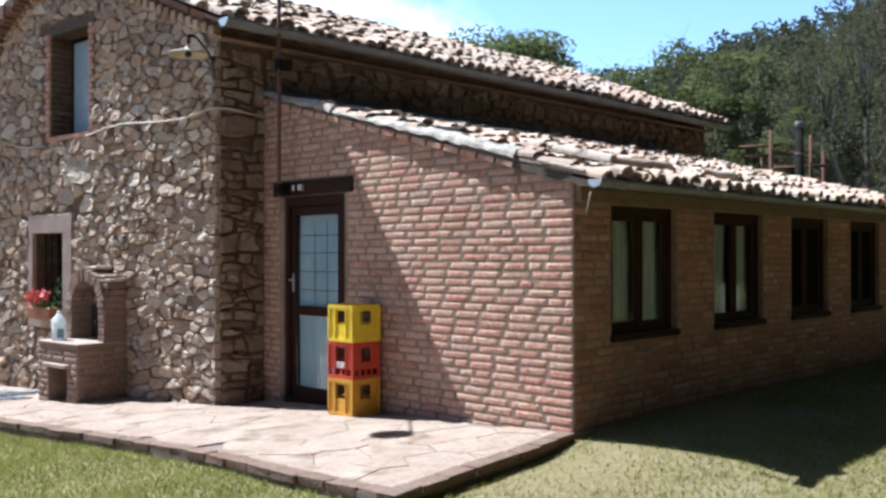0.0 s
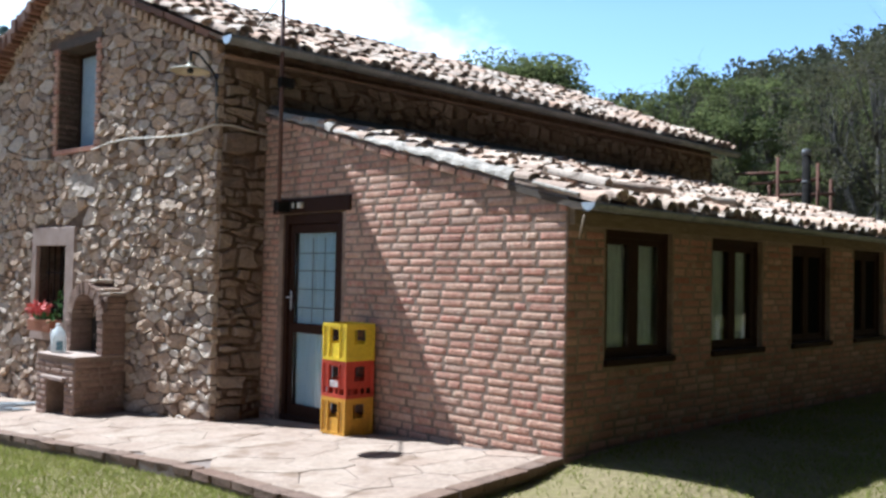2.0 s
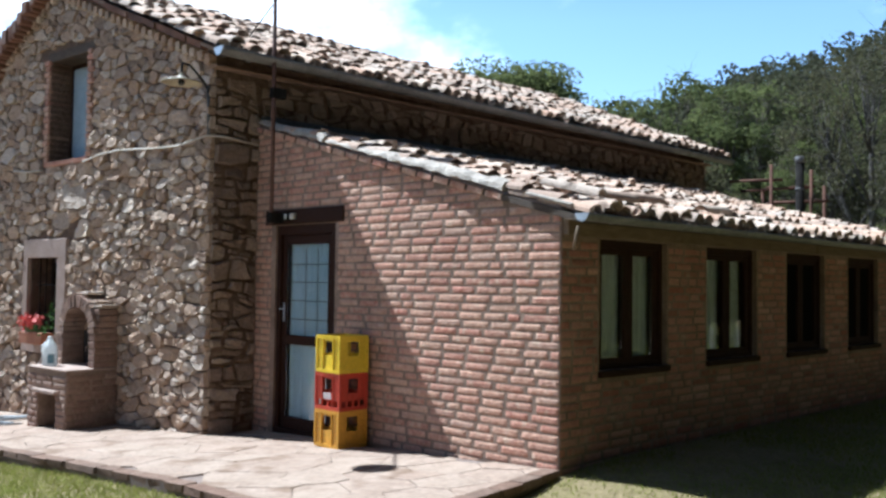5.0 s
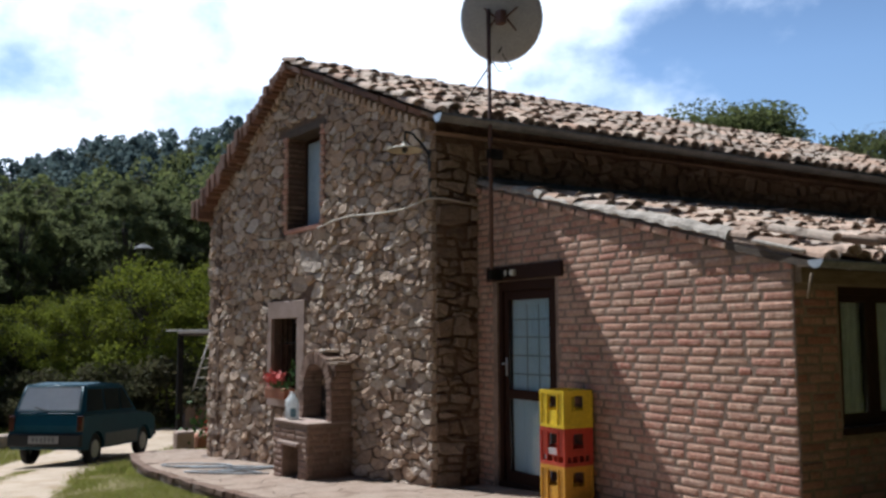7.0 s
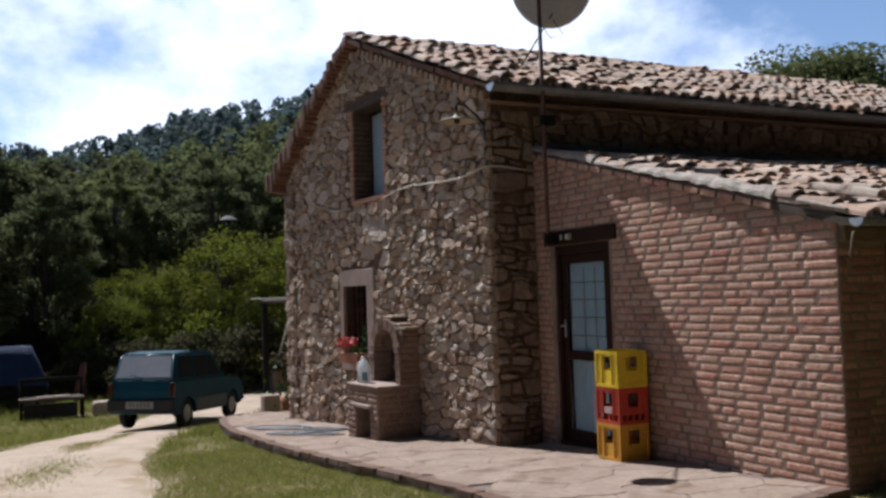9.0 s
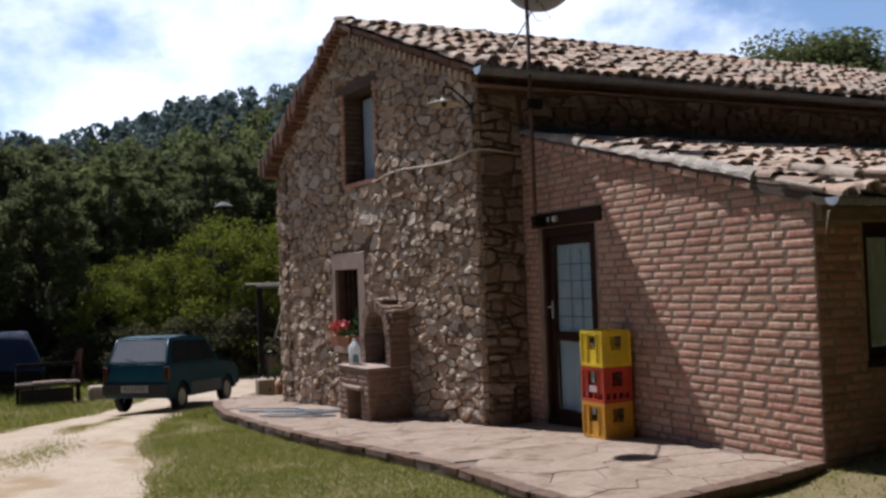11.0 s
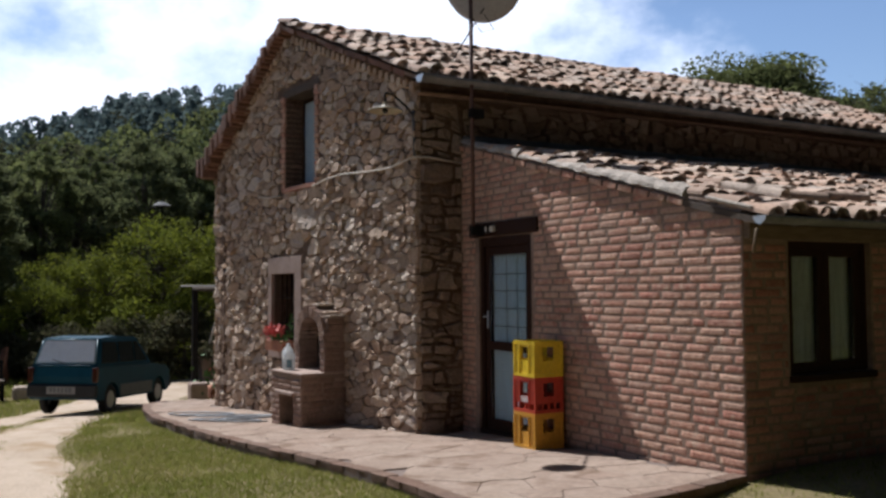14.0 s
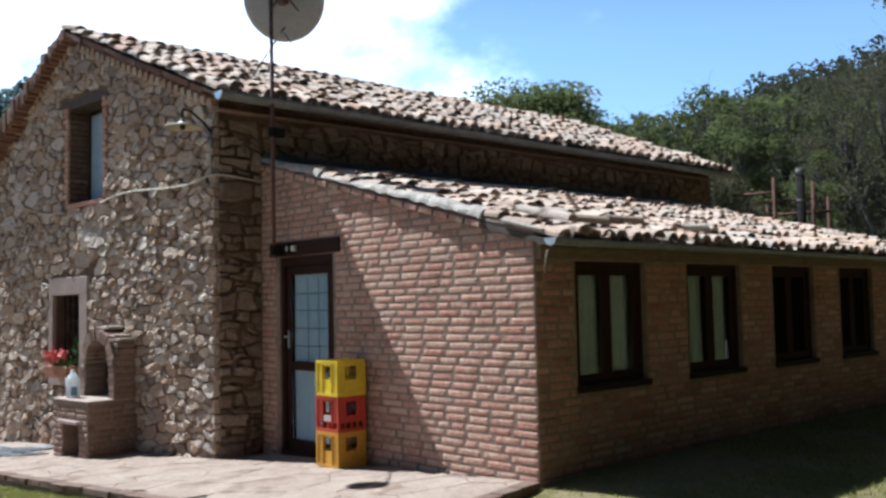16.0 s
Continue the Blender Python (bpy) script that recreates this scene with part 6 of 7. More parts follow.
M["fence_wood"] = mat("grey_paling", [(0.26, 0.24, 0.21), (0.36, 0.34, 0.3)], 7, 60, 0.9, 0.4, stretch=(5, 5, 1))
pergola = tagged(new("pergola"), "simple weathered timber pergola behind the house corner", "pergola")
for x, y in ((-16.6, 0.25), (-14.4, 2.6)):
    boxpart("post", (x - 0.06, x + 0.06, y - 0.06, y + 0.06, land(x, y) - 0.05, 1.37), M["steel"], pergola)
tube("beam", [(-16.9, 0.0, 1.42), (-15.5, 1.4, 1.42), (-14.0, 3.0, 1.42)], 0.022, M["fence_wood"], pergola, "pale peeled pole laid across the posts", seg=8)
tube("beam", [(-16.6, 0.2, 1.35), (-14.4, 2.6, 1.35)], 0.05, M["wood_beam"], pergola, seg=8)

plinth = tagged(boxpart("stone_plinth", (-19.45, -18.7, 0.95, 1.85, land(-19, 1.4) - 0.03, -0.42), M["dark_stone_object"], bevel=0.05), "low dark stone plinth at the drive's edge", "plinth")
ladder = tagged(new("ladder"), "old pale wooden ladder leaning on a stone plinth", "ladder")
LA, LB, LW = Vector((-19.0, 1.1, -0.42)), Vector((-18.95, 1.66, 1.44)), Vector((0.12, 0.3, 0))
for off in (0.0, 1.0):
    tube("rail", [LA + LW * off, LB + LW * off], 0.026, M["cable"], ladder, seg=7)
for i in range(7):
    p = LA.lerp(LB, (i + 0.7) / 7.6)
    tube("rung", [p, p + LW], 0.016, M["cable"], ladder, seg=6)

shelf = tagged(new("flower_stand"), "rough stand of red flowers in tubs near the house corner", "flower stand")
sx, sy = -14.6, 0.55
sz = land(sx, sy)
boxpart("tub", (sx - 0.3, sx + 0.3, sy - 0.5, sy + 0.5, sz, sz + 0.3), M["terracotta"], shelf, bevel=0.05)
boxpart("basin", (sx + 0.05, sx + 0.4, sy - 0.95, sy - 0.6, sz, sz + 0.42), M["plaster"], shelf, "pale stone basin", 0.04)
sprig_mesh("leaves", Vector((sx, sy, sz + 0.45)), (0.2, 0.3, 0.14), 340, 0.1, M["leaf_pot"], shelf, 11, Matrix.Identity(3))
sprig_mesh("blossom", Vector((sx + 0.1, sy, sz + 0.55)), (0.16, 0.26, 0.15), 90, 0.09, M["petal"], shelf, 12, Matrix.Identity(3))

street = tagged(new("street_lamp"), "grey yard lamp with a flat saucer head on a slim post", "street lamp")
lx, ly = -25.8, 1.39
tube("post", [on_land(lx, ly, -0.05), (lx, ly, 4.1)], [0.05, 0.035], M["steel"], street, seg=8)
bm = bmesh.new()
bmesh.ops.create_cone(bm, cap_ends=True, segments=20, radius1=0.32, radius2=0.1, depth=0.14, matrix=Matrix.Translation((lx, ly, 4.18)))
part("head", bm, M["lead"], street, "pale saucer lamp head", smooth=False)

# ---- behind the lean-to ----
flue = tagged(new("flue_pipe"), "dark steel stove flue with a pale cap", "flue")
tube("pipe", [(-2.0, 8.45, 0.0), (-2.0, 8.45, 3.2)], 0.062, M["steel"], flue, seg=14)
tube("cap", [(-2.0, 8.45, 3.2), (-2.0, 8.45, 3.3)], 0.066, M["lead"], flue, "grey metal cap", seg=14)
tube("collar", [(-2.0, 8.45, 2.78), (-2.0, 8.45, 2.82)], 0.067, M["lead"], flue, seg=14)
scaff = tagged(new("scaffold"), "rusty tube scaffold standing behind the lean-to", "scaffold")
for x, y, top in ((-2.57, 8.7, 3.25), (-1.95, 8.75, 3.12), (-3.0, 9.3, 2.95), (-2.1, 9.6, 2.95)):
    tube("upright", [(x, y, -0.05), (x, y, top)], 0.027, M["rust"], scaff, seg=8)
for a, b in (((-3.3, 8.72, 3.03), (-2.4, 8.72, 3.0)), ((-3.1, 8.74, 2.86), (-1.9, 8.76, 2.86)), ((-3.0, 9.3, 2.7), (-2.0, 9.5, 2.7)), ((-2.57, 8.7, 2.9), (-3.0, 9.3, 2.9))):
    tube("ledger", [a, b], 0.024, M["rust"], scaff, seg=8)

# ---- garden fence ----
fence = tagged(new("fence"), "grey weathered paling fence at the meadow's edge", "fence")
fr_ = random.Random(5)
f0, f1 = Vector((-2.4, 12.7, 0)), Vector((4.6, 10.9, 0))
for i in range(34):
    p = f0.lerp(f1, i / 33)
    z = land(p.x, p.y)
    h, lean_ = fr_.uniform(0.62, 0.85), fr_.uniform(-0.06, 0.06)
    bm = bmesh.new()
    w = fr_.uniform(0.03, 0.05)
    block(bm, -w, w, -0.012, 0.012, -0.06, h, 0.004, Matrix.Translation((p.x, p.y, z)) @ Matrix.Rotation(radians(-14), 4, "Z") @ Matrix.Rotation(lean_, 4, "Y"))
    part("paling", bm, M["fence_wood"], fence)
for h in (0.2, 0.5):
    tube("rail", [f0 + Vector((0, 0.03, land(f0.x, f0.y) + h)), f1 + Vector((0, 0.03, land(f1.x, f1.y) + h))], 0.022, M["fence_wood"], fence, seg=6)
rag = tagged(sprig_mesh("white_cloth", Vector((-1.45, 12.3, 0.62)), (0.05, 0.03, 0.09), 30, 0.16, M["white"], None, 8, Matrix.Identity(3)), "white cloth hung on the fence end", "cloth")
wire = tagged(tube("overhead_wire", [(-3.6, 13.0, 2.2), (0.5, 17.0, 3.2), (6.0, 22.0, 5.2)], 0.006, M["fence_wood"], seg=5), "thin pale wire strung towards the trees", "wire")

# ---- trees ----
M["leaf_bright"] = leaf_mat("bright_leaf", [(0.14, 0.175, 0.02), (0.24, 0.265, 0.03), (0.085, 0.115, 0.018), (0.19, 0.195, 0.03)])
M["leaf_mid"] = leaf_mat("green_leaf", [(0.11, 0.135, 0.05), (0.18, 0.2, 0.07), (0.075, 0.1, 0.038), (0.15, 0.155, 0.065)], 0.5)
M["leaf_dark"] = leaf_mat("dark_leaf", [(0.11, 0.13, 0.06), (0.17, 0.19, 0.08), (0.075, 0.095, 0.045), (0.145, 0.15, 0.065)], 0.5)
# darkened leaf colour: puts the shade at the wood's foot into the paint
M["leaf_shade"] = leaf_mat("shade_dark_leaf", [(0.03, 0.045, 0.02), (0.045, 0.062, 0.026), (0.022, 0.034, 0.016), (0.05, 0.05, 0.026)], 0.2)
M["leaf_olive"] = leaf_mat("olive_leaf", [(0.085, 0.088, 0.042), (0.11, 0.112, 0.052), (0.055, 0.06, 0.03), (0.1, 0.082, 0.052)])
M["bark"] = mat("bark", [(0.05, 0.04, 0.03), (0.11, 0.09, 0.07)], 5, 30, 0.95, 0.8, stretch=(3, 3, 1), size=0.03)
M["bark_pale"] = mat("pale_bark", [(0.06, 0.052, 0.045), (0.12, 0.105, 0.09)], 4, 30, 0.95, 0.6, stretch=(3, 3, 1), size=0.02)


def leaves(lumps, count, leaf, seed):
    """Leaf quads scattered in lumps (x, y, z, radius, flatness): verts and faces."""
    g = np.random.default_rng(seed)
    w = np.array([l[3] ** 2 for l in lumps])
    idx = g.choice(len(lumps), count, p=w / w.sum())
    L = np.array(lumps)[idx]
    d = g.normal(size=(count, 3))
    d /= np.linalg.norm(d, axis=1)[:, None]
    rad = L[:, 3] * np.clip(np.abs(g.normal(0.62, 0.3, count)), 0, 1.06)
    p = L[:, :3] + d * rad[:, None] * np.stack([np.ones(count), np.ones(count), L[:, 4]], 1)
    a = g.normal(size=(count, 3))
    a[:, 2] *= 0.6
    a /= np.linalg.norm(a, axis=1)[:, None]
    b = np.cross(a, g.normal(size=(count, 3)))
    b /= np.linalg.norm(b, axis=1)[:, None]
    s = leaf * (0.55 + 0.9 * g.random(count))[:, None]
    return np.stack([p - a * s, p - b * s * 0.55, p + a * s, p + b * s * 0.55], 1).reshape(-1, 3)


def tree(height, spread, count, leaf, material, seed, first=0.3, trunk=0.16, bark="bark", twigs=0, tall=1.0, label="", lumps_n=16, lump=(0.3, 0.5)):
    """A tapering trunk with limbs that carry lumps of leaves."""
    r = random.Random(seed)
    th = new("tree")
    tagged(th, label, "tree")
    bm = bmesh.new()
    lean_x, lean_y = r.uniform(-0.04, 0.04) * height, r.uniform(-0.04, 0.04) * height
    spine = [Vector((lean_x * t * t + 0.06 * r.uniform(-1, 1) * (t > 0), lean_y * t * t + 0.06 * r.uniform(-1, 1) * (t > 0), height * 0.92 * t)) for t in (0, 0.15, 0.3, 0.5, 0.7, 0.85, 1.0)]
    tube_bm(bm, spine, [trunk * 1.25, trunk, trunk * 0.85, trunk * 0.62, trunk * 0.4, trunk * 0.22, trunk * 0.08], 8)
    lumps = []
    for i in range(lumps_n):
        t = first + (1 - first) * (i + 0.5) / lumps_n
        a = i * 2.4 + r.uniform(-0.5, 0.5)
        shape = math.sin(math.pi * min(1, max(0.05, (t - first) / (1 - first) * 0.82 + 0.16))) ** tall
        R = spread * shape * r.uniform(0.55, 1.0)
        k = t * 6
        o = spine[min(6, int(k))]
        c = Vector((o.x + R * math.cos(a), o.y + R * math.sin(a), height * t + r.uniform(-0.05, 0.05) * height))
        lumps.append((c.x, c.y, c.z, spread * r.uniform(*lump), r.uniform(0.55, 0.85)))
        s = spine[max(0, min(6, int(k) - 1))]
        mid = s.lerp(c, 0.55) + Vector((0, 0, -0.08 * R))
        tube_bm(bm, [s, mid, c], [trunk * 0.3, trunk * 0.17, trunk * 0.05], 5)
        for _ in range(twigs):
            e = c + Vector((r.gauss(0, 1), r.gauss(0, 1), r.gauss(0.5, 0.8))) * spread * 0.3
            tube_bm(bm, [mid.lerp(c, r.uniform(0.3, 1)), (c + e) / 2 + Vector((0, 0, 0.04)), e], [trunk * 0.05, trunk * 0.035, trunk * 0.012], 3, False)
    part("trunk", bm, M[bark], th, "", smooth=True)
    mesh_np("crown", leaves(lumps, count, leaf, seed), 4, material, th)
    return th


def place(th, x, y, scale=1.0, turn=0.0, sink=0.1):
    th.matrix_basis = Matrix.Translation((x, y, land(x, y) - sink)) @ Matrix.Rotation(radians(turn), 4, "Z") @ Matrix.Diagonal((scale, scale, scale, 1))


def again(th, x, y, scale, turn, sz=1.0):
    return copy_thing(th, Matrix.Translation((x, y, land(x, y) - 0.1)) @ Matrix.Rotation(radians(turn), 4, "Z") @ Matrix.Diagonal((scale / th.scale[0], scale / th.scale[1], scale * sz / th.scale[2], 1)))


fruit = tree(4.4, 2.3, 17000, 0.05, M["leaf_bright"], 3, 0.1, 0.08, twigs=3, label="airy yellow-green leafy fruit tree beyond the drive", tall=0.6, lumps_n=60, lump=(0.12, 0.32))
place(fruit, -22.5, 0.8, 1.0, 20)
tagged(again(fruit, -21.0, 3.4, 1.08, 140), group="fruit trees by the drive")
tagged(fruit, group="fruit trees by the drive")
for x, y, k in ((-25.5, -1.6, 0.78), (-22.9, -2.5, 0.6), (-23.4, -0.7, 0.78)):
    tagged(again(fruit, x, y, k, x * 90), group="fruit trees by the drive")
bush = tree(1.5, 1.1, 7000, 0.055, M["leaf_olive"], 8, 0.05, 0.05, label="low reddish-olive bush behind the parked car", tall=0.5, lumps_n=12)
place(bush, -20.4, -0.6, 1.0, 0)
for x, y, s in ((-20.8, -2.2, 0.9), (-20.0, 0.8, 1.1), (-19.8, 2.4, 1.15), (-21.5, -3.4, 0.8)):
    tagged(again(bush, x, y, s, x * 70), group="bushes behind the drive")
tagged(bush, group="bushes behind the drive")

thicket = tree(3.0, 1.7, 12000, 0.07, M["leaf_shade"], 9, 0.04, 0.06, label="dense thicket at the wood's foot, shade painted into its dark leaves", tall=0.4, lumps_n=50, lump=(0.16, 0.34))
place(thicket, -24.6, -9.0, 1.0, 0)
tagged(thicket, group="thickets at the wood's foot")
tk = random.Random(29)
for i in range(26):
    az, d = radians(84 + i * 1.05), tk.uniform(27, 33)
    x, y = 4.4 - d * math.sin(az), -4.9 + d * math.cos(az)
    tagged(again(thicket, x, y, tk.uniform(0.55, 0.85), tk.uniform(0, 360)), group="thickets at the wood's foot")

alder = tree(8.4, 2.1, 26000, 0.075, M["leaf_dark"], 11, 0.24, 0.16, twigs=2, label="tall olive-green alder at the wood's edge", tall=0.8, lumps_n=60, lump=(0.14, 0.34))
place(alder, -33.0, -4.5, 0.9, 0)
alder_b = tree(8.8, 1.9, 20000, 0.075, M["leaf_mid"], 12, 0.3, 0.14, twigs=2, label="slim mid-green poplar at the wood's edge", tall=0.7, lumps_n=50, lump=(0.14, 0.36))
place(alder_b, -35.0, 0.5, 0.9, 0)
tr = random.Random(17)
for i in range(52):
    az, d = radians(66 + i), tr.uniform(33, 40) if i % 2 else tr.uniform(42, 56)
    x, y = 4.4 - d * math.sin(az), -4.9 + d * math.cos(az)
    src = alder if tr.random() < 0.7 else alder_b
    tagged(again(src, x, y, tr.uniform(0.76, 0.98) * (0.78 + d / 180), tr.uniform(0, 360), tr.uniform(0.9, 1.1)), group="trees at the wood's edge")
# nearer alders, mostly out of view, added to shade the trailer and bench
for x, y, k in ((-22.6, -6.6, 0.74), (-22.0, -9.2, 0.78), (-23.6, -4.3, 0.7), (-24.5, -7.8, 0.8), (-21.5, -11.5, 0.8)):
    tagged(again(alder, x, y, k, x * 60), group="trees at the wood's edge")
tagged(alder, group="trees at the wood's edge")
tagged(alder_b, group="trees at the wood's edge")

dome = tree(11.2, 3.6, 120000, 0.085, M["leaf_mid"], 21, 0.4, 0.25, label="broad round-headed green tree behind the roof", tall=0.5, lumps_n=72, lump=(0.28, 0.42))
place(dome, -22.5, 25.0, 1.0, 0)
dome.scale = (1.4, 1.4, 0.985)
tagged(copy_thing(dome, pose(-19.7, 28.0, land(-19.7, 28.0) - 0.2, 0, 0, 120) @ Matrix.Diagonal((0.45, 0.45, 0.84, 1))), group="round trees behind the roof")
tagged(dome, group="round trees behind the roof")

feather = tree(8.6, 1.9, 8000, 0.06, M["leaf_mid"], 31, 0.3, 0.13, twigs=4, label="feathery green tree in young leaf on the meadow's edge", tall=0.8, lumps_n=36, lump=(0.16, 0.36))
place(feather, -14.0, 28.5, 1.0, 0)
bare = tree(8.8, 2.0, 4500, 0.05, M["leaf_olive"], 41, 0.32, 0.15, bark="bark_pale", twigs=9, label="half-bare tree with pale twigs and few leaves", tall=0.7, lumps_n=26)
place(bare, -5.8, 22.0, 1.0, 0)
olive = tree(7.4, 2.2, 12000, 0.07, M["leaf_olive"], 51, 0.25, 0.14, twigs=3, label="olive-green tree in thin spring leaf", tall=0.8, lumps_n=22)
place(olive, -9.0, 26.5, 1.0, 0)
giant = tree(9.6, 2.1, 42000, 0.05, M["leaf_dark"], 61, 0.22, 0.2, twigs=2, label="large leafy green tree beside the fence", tall=0.5, lumps_n=64, lump=(0.18, 0.4))
place(giant, -0.3, 15.2, 1.2, 0)
tr = random.Random(23)
for i in range(46):
    az, d = radians(tr.uniform(-12, 40)), tr.uniform(27, 46)
    x, y = 4.0 - d * math.sin(az), -5.0 + d * math.cos(az)
    src = (feather, olive, bare, feather, olive, feather, olive)[tr.randrange(7)]
    tagged(again(src, x, y, tr.uniform(0.6, 0.86) * (0.8 + d / 200), tr.uniform(0, 360)), group="trees past the meadow")
for az, d, s in ((36.4, 39, 1.1), (34.2, 37, 1.15), (32.5, 36, 1.12), (31, 39, 1.3), (29.2, 37, 1.2), (27.5, 36, 1.15), (25.5, 38, 1.2), (23.5, 37, 1.1), (21.5, 38, 1.15)):
    x, y = 4.0 - d * math.sin(radians(az)), -5.0 + d * math.cos(radians(az))
    tagged(again(feather, x, y, s, az * 40), group="trees past the meadow")
for x, y, s in ((-3.6, 20.5, 0.95), (-7.6, 23.5, 1.0), (2.0, 19.0, 0.9)):
    tagged(again(bare, x, y, s, x * 50), group="half-bare trees")
tagged(bare, group="half-bare trees")
tagged(giant, group="trees round the meadow")
tagged(again(giant, 4.5, 16.0, 0.9, 180), group="trees round the meadow")
# unseen trees, added to keep sky light and bounce off the shaded walls
hedge = tree(10.0, 2.4, 30000, 0.085, M["leaf_shade"], 62, 0.03, 0.2, label="unseen tall dark tree added to hold back sky light", tall=0.3, lumps_n=50, lump=(0.26, 0.46))
place(hedge, 8.6, -1.0, 1.15, 0)
for i in range(11):
    y = -9.0 + i * 2.5
    tagged(again(hedge, (9.6 if y < -2.0 else 8.4) + 0.5 * (i % 2), y, 1.15 + 0.1 * (i % 3), i * 63), group="trees closing the meadow")
for i in range(11):
    tagged(again(hedge, 12.8 + (i % 2), -12.0 + i * 3.0, 1.5, i * 47), group="trees closing the meadow")
for i in range(13):
    tagged(again(hedge, -15.0 + i * 2.1, -14.5 - 1.2 * (i % 2), (0.4 if i < 8 else 0.8) + 0.06 * (i % 3), i * 77), group="trees closing the meadow")
tagged(hedge, group="trees closing the meadow")
for x, y, s in ((-2.2, 15.2, 0.95), (-3.6, 15.8, 1.1), (-5.2, 16.4, 1.0), (-6.8, 17.0, 1.1), (1.2, 14.4, 1.0)):
    tagged(again(bush, x, y, s, x * 50), group="bushes by the fence")


# ---- woods on the hills ----
def woods(name, az0, az1, r0, r1, count, size, material, seed, label, conifer=0.4, per=100, clump=0.42):
    g = np.random.default_rng(seed)
    V = []
    for i in range(count):
        az, r = radians(g.uniform(az0, az1)), math.sqrt(g.uniform(r0 * r0, r1 * r1))
        x, y = -r * math.sin(az), r * math.cos(az)
        z = land(x, y)
        h = g.uniform(5.5, 9.5) * size
        pine = g.random() < conifer
        t = g.random(per) ** (0.8 if pine else 1.0)
        wid = (h * 0.27 * np.clip(1.02 - t, 0, 1) ** 0.62) if pine else (h * 0.33 * np.sin(np.pi * np.clip(0.12 + 0.84 * t, 0, 1)))
        a = g.uniform(0, 2 * np.pi, per)
        wid = wid * g.random(per) ** 0.4
        p = np.stack([x + wid * np.cos(a), y + wid * np.sin(a), z + h * (0.12 + 0.88 * t)], 1)
        u = g.normal(size=(per, 3))
        u /= np.linalg.norm(u, axis=1)[:, None]
        w = np.cross(u, g.normal(size=(per, 3)))
        w /= np.linalg.norm(w, axis=1)[:, None]
        s = (clump * size * (0.6 + 0.7 * g.random(per)))[:, None]
        V.append(np.stack([p - u * s, p - w * s * 0.7, p + u * s, p + w * s * 0.7], 1).reshape(-1, 3))
    V = np.concatenate(V)
    ob = mesh_np(name, V, 4, material)
    return tagged(ob, label, "woods", kind="stuff")


# the blue in these leaves stands in for the haze of distance
M["wood_far"] = leaf_mat("hazed_far_leaf", [(0.095, 0.13, 0.135), (0.11, 0.15, 0.145), (0.08, 0.115, 0.125), (0.125, 0.155, 0.135)], 0.55)
M["wood_far_b"] = leaf_mat("far_leaf_light", [(0.06, 0.066, 0.036), (0.085, 0.09, 0.044), (0.046, 0.054, 0.032), (0.078, 0.072, 0.044)], 0.35)
woods("woods", 58, 122, 112, 200, 1050, 1.45, M["wood_far"], 3, "conifer woods covering the hillside, haze painted into the bluish leaves", 0.6, 330, 0.26)
woods("woods", 58, 122, 64, 130, 620, 1.3, M["leaf_mid"], 14, "mixed green woods on the lower hillside", 0.1, 280, 0.24)
woods("woods", 58, 122, 60, 160, 260, 1.35, M["wood_far_b"], 4, "lighter broadleaf trees scattered in the hillside woods", 0.0, 240, 0.22)
woods("woods", -25, 58, 50, 200, 2000, 1.25, M["wood_far_b"], 5, "olive spring woods covering the far hillside", 0.1, 140, 0.28)
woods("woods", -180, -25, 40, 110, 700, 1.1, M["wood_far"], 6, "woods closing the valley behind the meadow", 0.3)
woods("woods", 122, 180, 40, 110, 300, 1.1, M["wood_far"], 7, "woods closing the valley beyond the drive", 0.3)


# ---- grass ----
def inside_poly(x, y, poly):
    c = np.zeros(len(x), bool)
    for (ax, ay), (bx, by) in zip(poly, poly[1:] + poly[:1]):
        if ay != by:
            c ^= ((ay > y) != (by > y)) & (x < (bx - ax) * (y - ay) / (by - ay) + ax)
    return c


def off_drive(x, y, gap):
    d = np.full(len(x), 99.0)
    for (ax, ay), (bx, by), w in zip(DRIVE, DRIVE[1:], (1.75, 1.75, 1.75, 1.8, 1.55, 1.25, 1.15, 1.2, 1.25, 1.3, 1.3)):
        L2 = (bx - ax) ** 2 + (by - ay) ** 2
        t = np.clip(((x - ax) * (bx - ax) + (y - ay) * (by - ay)) / L2, 0, 1)
        d = np.minimum(d, np.hypot(x - ax - t * (bx - ax), y - ay - t * (by - ay)) - w)
    return d > gap


M["grass"] = leaf_mat("grass_blade", [(0.16, 0.2, 0.03), (0.22, 0.26, 0.045), (0.38, 0.32, 0.14), (0.19, 0.225, 0.035), (0.3, 0.28, 0.085)], 0.4)


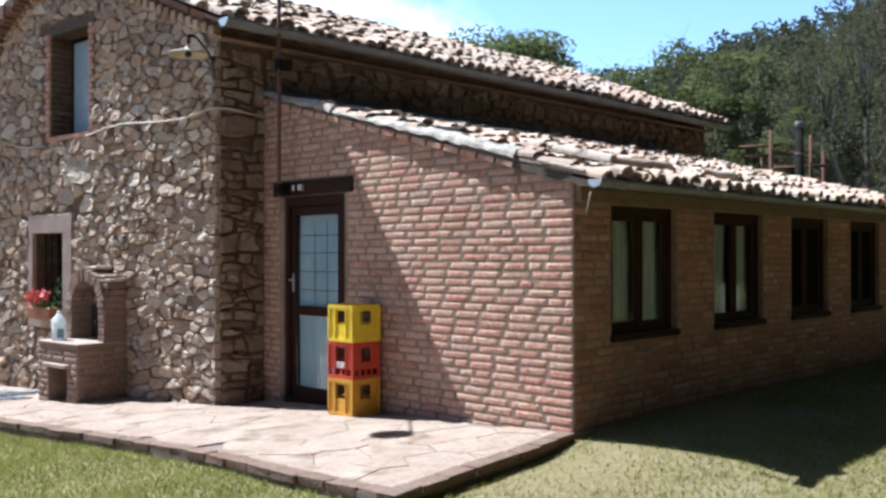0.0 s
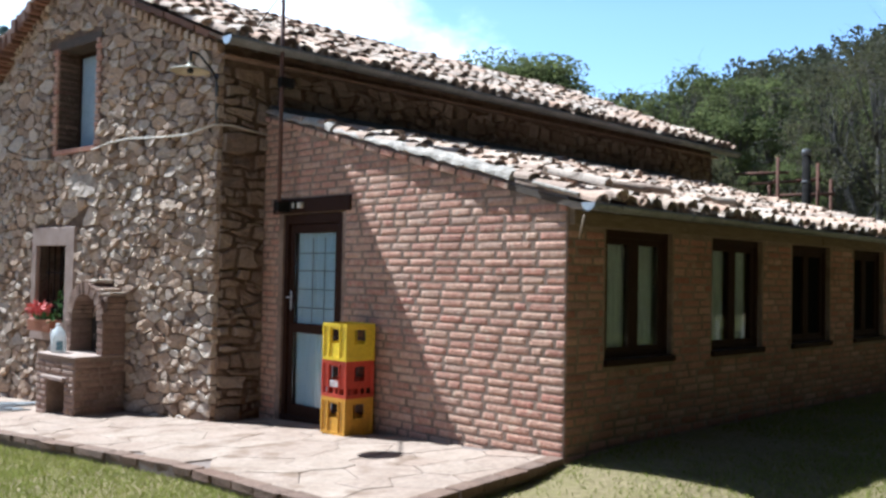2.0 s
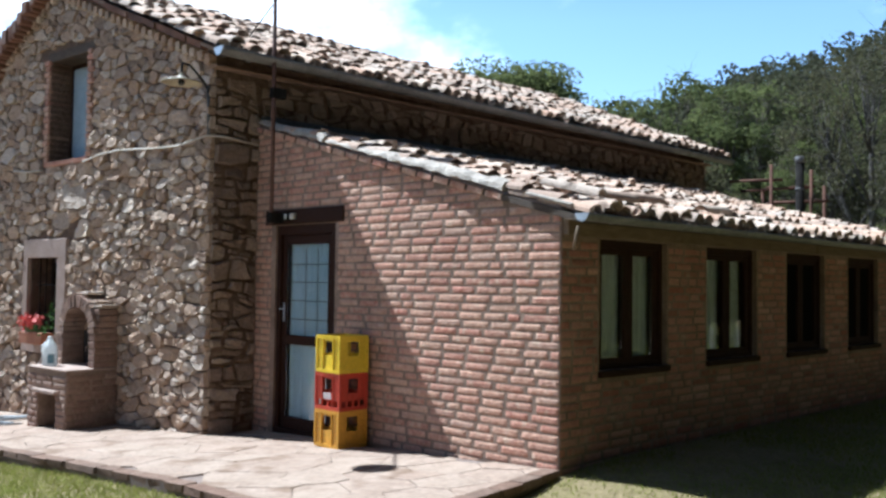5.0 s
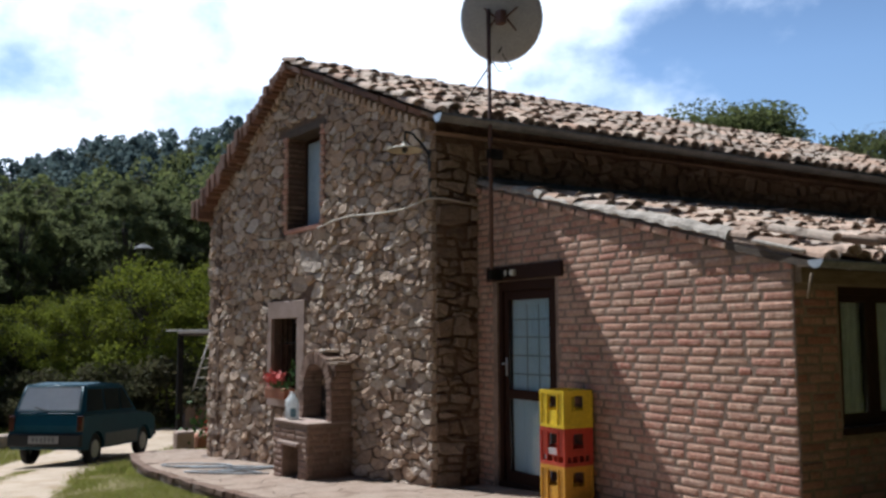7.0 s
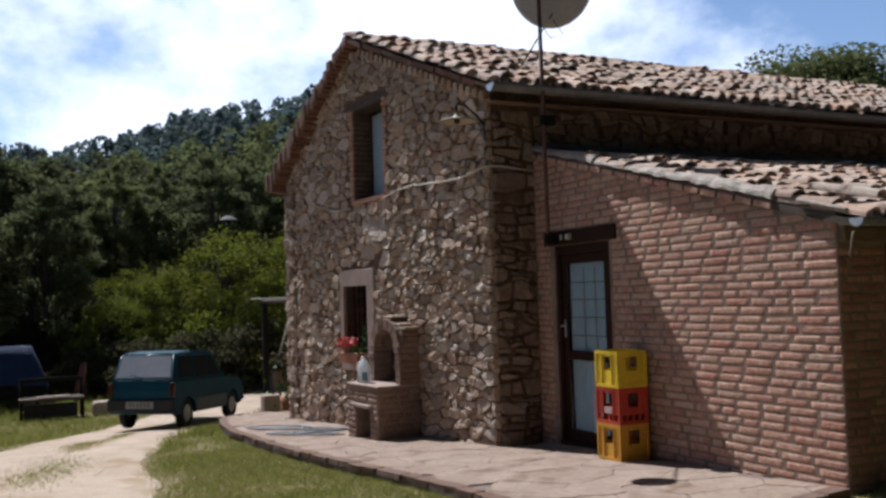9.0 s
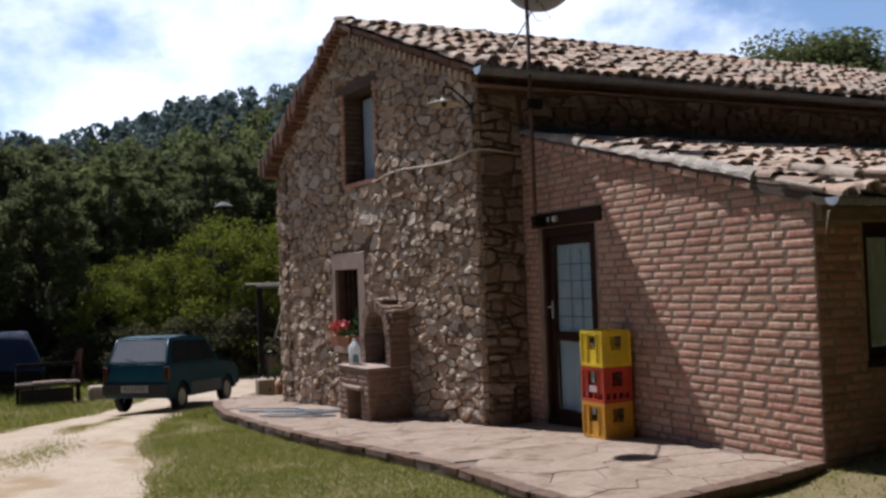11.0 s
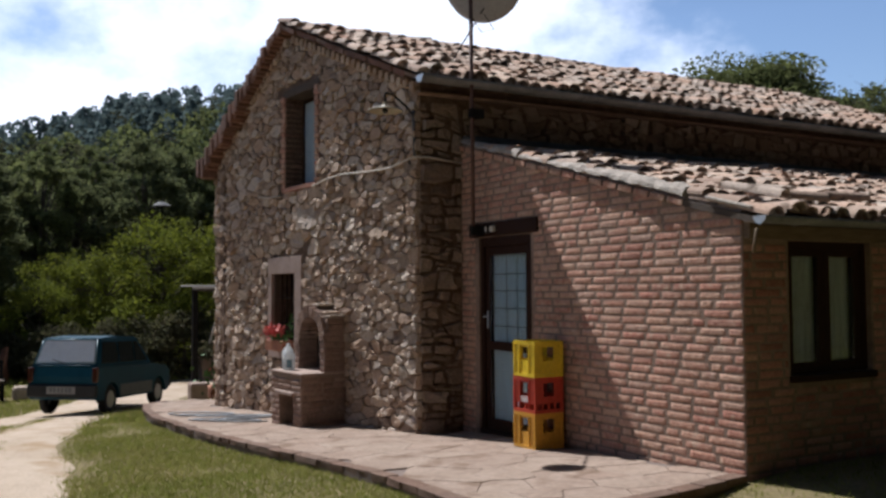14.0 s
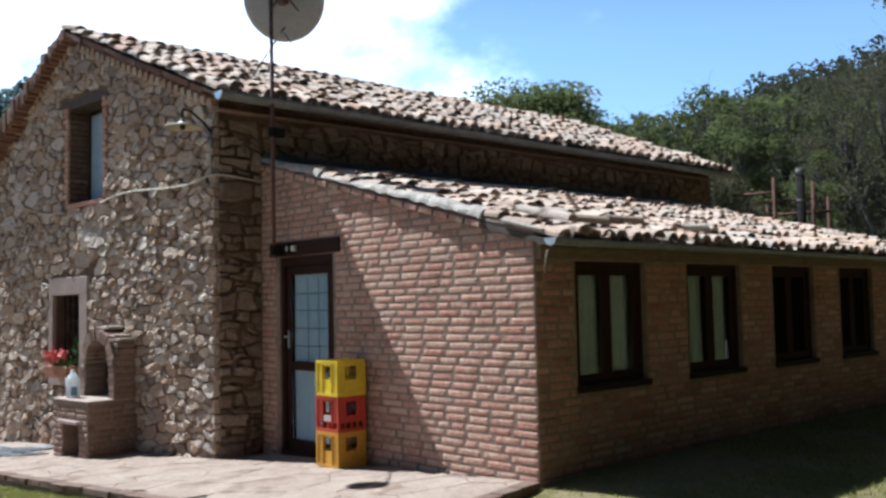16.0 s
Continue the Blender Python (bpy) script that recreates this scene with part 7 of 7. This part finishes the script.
def grass(name, x0, x1, y0, y1, count, h, seed, label, patchy=0.0):
    g = np.random.default_rng(seed)
    x, y = g.uniform(x0, x1, count), g.uniform(y0, y1, count)
    ok = ~inside_poly(x, y, TERRACE) & off_drive(x, y, -0.2 + 0.3 * g.random(count)) & ~((x < 0.03) & (x > -9.9) & (y > -0.9) & (y < 9.1))
    x, y = x[ok], y[ok]
    if patchy:
        keep = np.array([noise.noise((a * 0.9, b * 0.9, 7.0)) + g.normal(0, 0.2) > -patchy for a, b in zip(x, y)])
        x, y = x[keep], y[keep]
    n = len(x)
    z = np.array([land(a, b) for a, b in zip(x, y)]) - 0.01
    a = g.uniform(0, 2 * np.pi, n)
    hh = h * (0.4 + 0.9 * g.random(n))
    w = hh * 0.08 + 0.0025
    tilt = g.normal(0, 0.55, (n, 2)) * hh[:, None]
    p = np.stack([x, y, z], 1)
    e = np.stack([np.cos(a) * w, np.sin(a) * w, np.zeros(n)], 1)
    tip = p + np.stack([tilt[:, 0], tilt[:, 1], hh], 1)
    V = np.stack([p - e, p + e, tip], 1).reshape(-1, 3)
    return tagged(mesh_np(name, V, 3, M["grass"]), label, "grass", kind="stuff")


grass("grass", -10.5, 5.5, -5.4, -1.9, 260000, 0.04, 1, "short green and straw-coloured meadow grass", 0.42)
grass("grass", 5.5, 12.0, -9.0, 14.0, 90000, 0.05, 12, "meadow grass under the trees", 0.4)
grass("grass", -10.5, 5.5, -13.0, -5.4, 90000, 0.05, 13, "meadow grass beyond the drive", 0.4)
grass("grass", 0.0, 5.5, -1.9, 12.0, 200000, 0.038, 2, "short meadow grass beside the lean-to", 0.25)
grass("grass", -19.0, -9.0, -8.5, 0.5, 45000, 0.11, 3, "longer grass beside the drive", 0.3)
grass("grass", -32.0, -17.0, -12.0, 8.0, 40000, 0.2, 4, "long grass in front of the trees", 0.4)
grass("grass", -6.0, 12.0, 10.5, 24.0, 40000, 0.14, 5, "long meadow grass by the fence", 0.4)


def tufts(x0, y0, rx, ry, turn, count, h, seed):
    g = np.random.default_rng(seed)
    q = g.normal(size=(count, 2)) * (rx, ry)
    c, s = math.cos(radians(turn)), math.sin(radians(turn))
    x, y = x0 + q[:, 0] * c - q[:, 1] * s, y0 + q[:, 0] * s + q[:, 1] * c
    z = np.array([land(a, b) for a, b in zip(x, y)]) + 0.025
    a, hh = g.uniform(0, 2 * np.pi, count), h * (0.4 + 0.9 * g.random(count))
    w = hh * 0.09 + 0.003
    p = np.stack([x, y, z], 1)
    e = np.stack([np.cos(a) * w, np.sin(a) * w, np.zeros(count)], 1)
    t = g.normal(0, 0.55, (count, 2)) * hh[:, None]
    V = np.stack([p - e, p + e, p + np.stack([t[:, 0], t[:, 1], hh], 1)], 1).reshape(-1, 3)
    return tagged(mesh_np("grass", V, 3, M["grass"]), "low grass tuft growing between the wheel tracks", "grass", kind="stuff")


tufts(-9.3, -4.15, 0.5, 0.13, -18, 1200, 0.028, 31)
tufts(-6.4, -4.75, 0.7, 0.2, -12, 1900, 0.028, 32)
tufts(-11.0, -3.5, 0.35, 0.08, -20, 600, 0.025, 33)
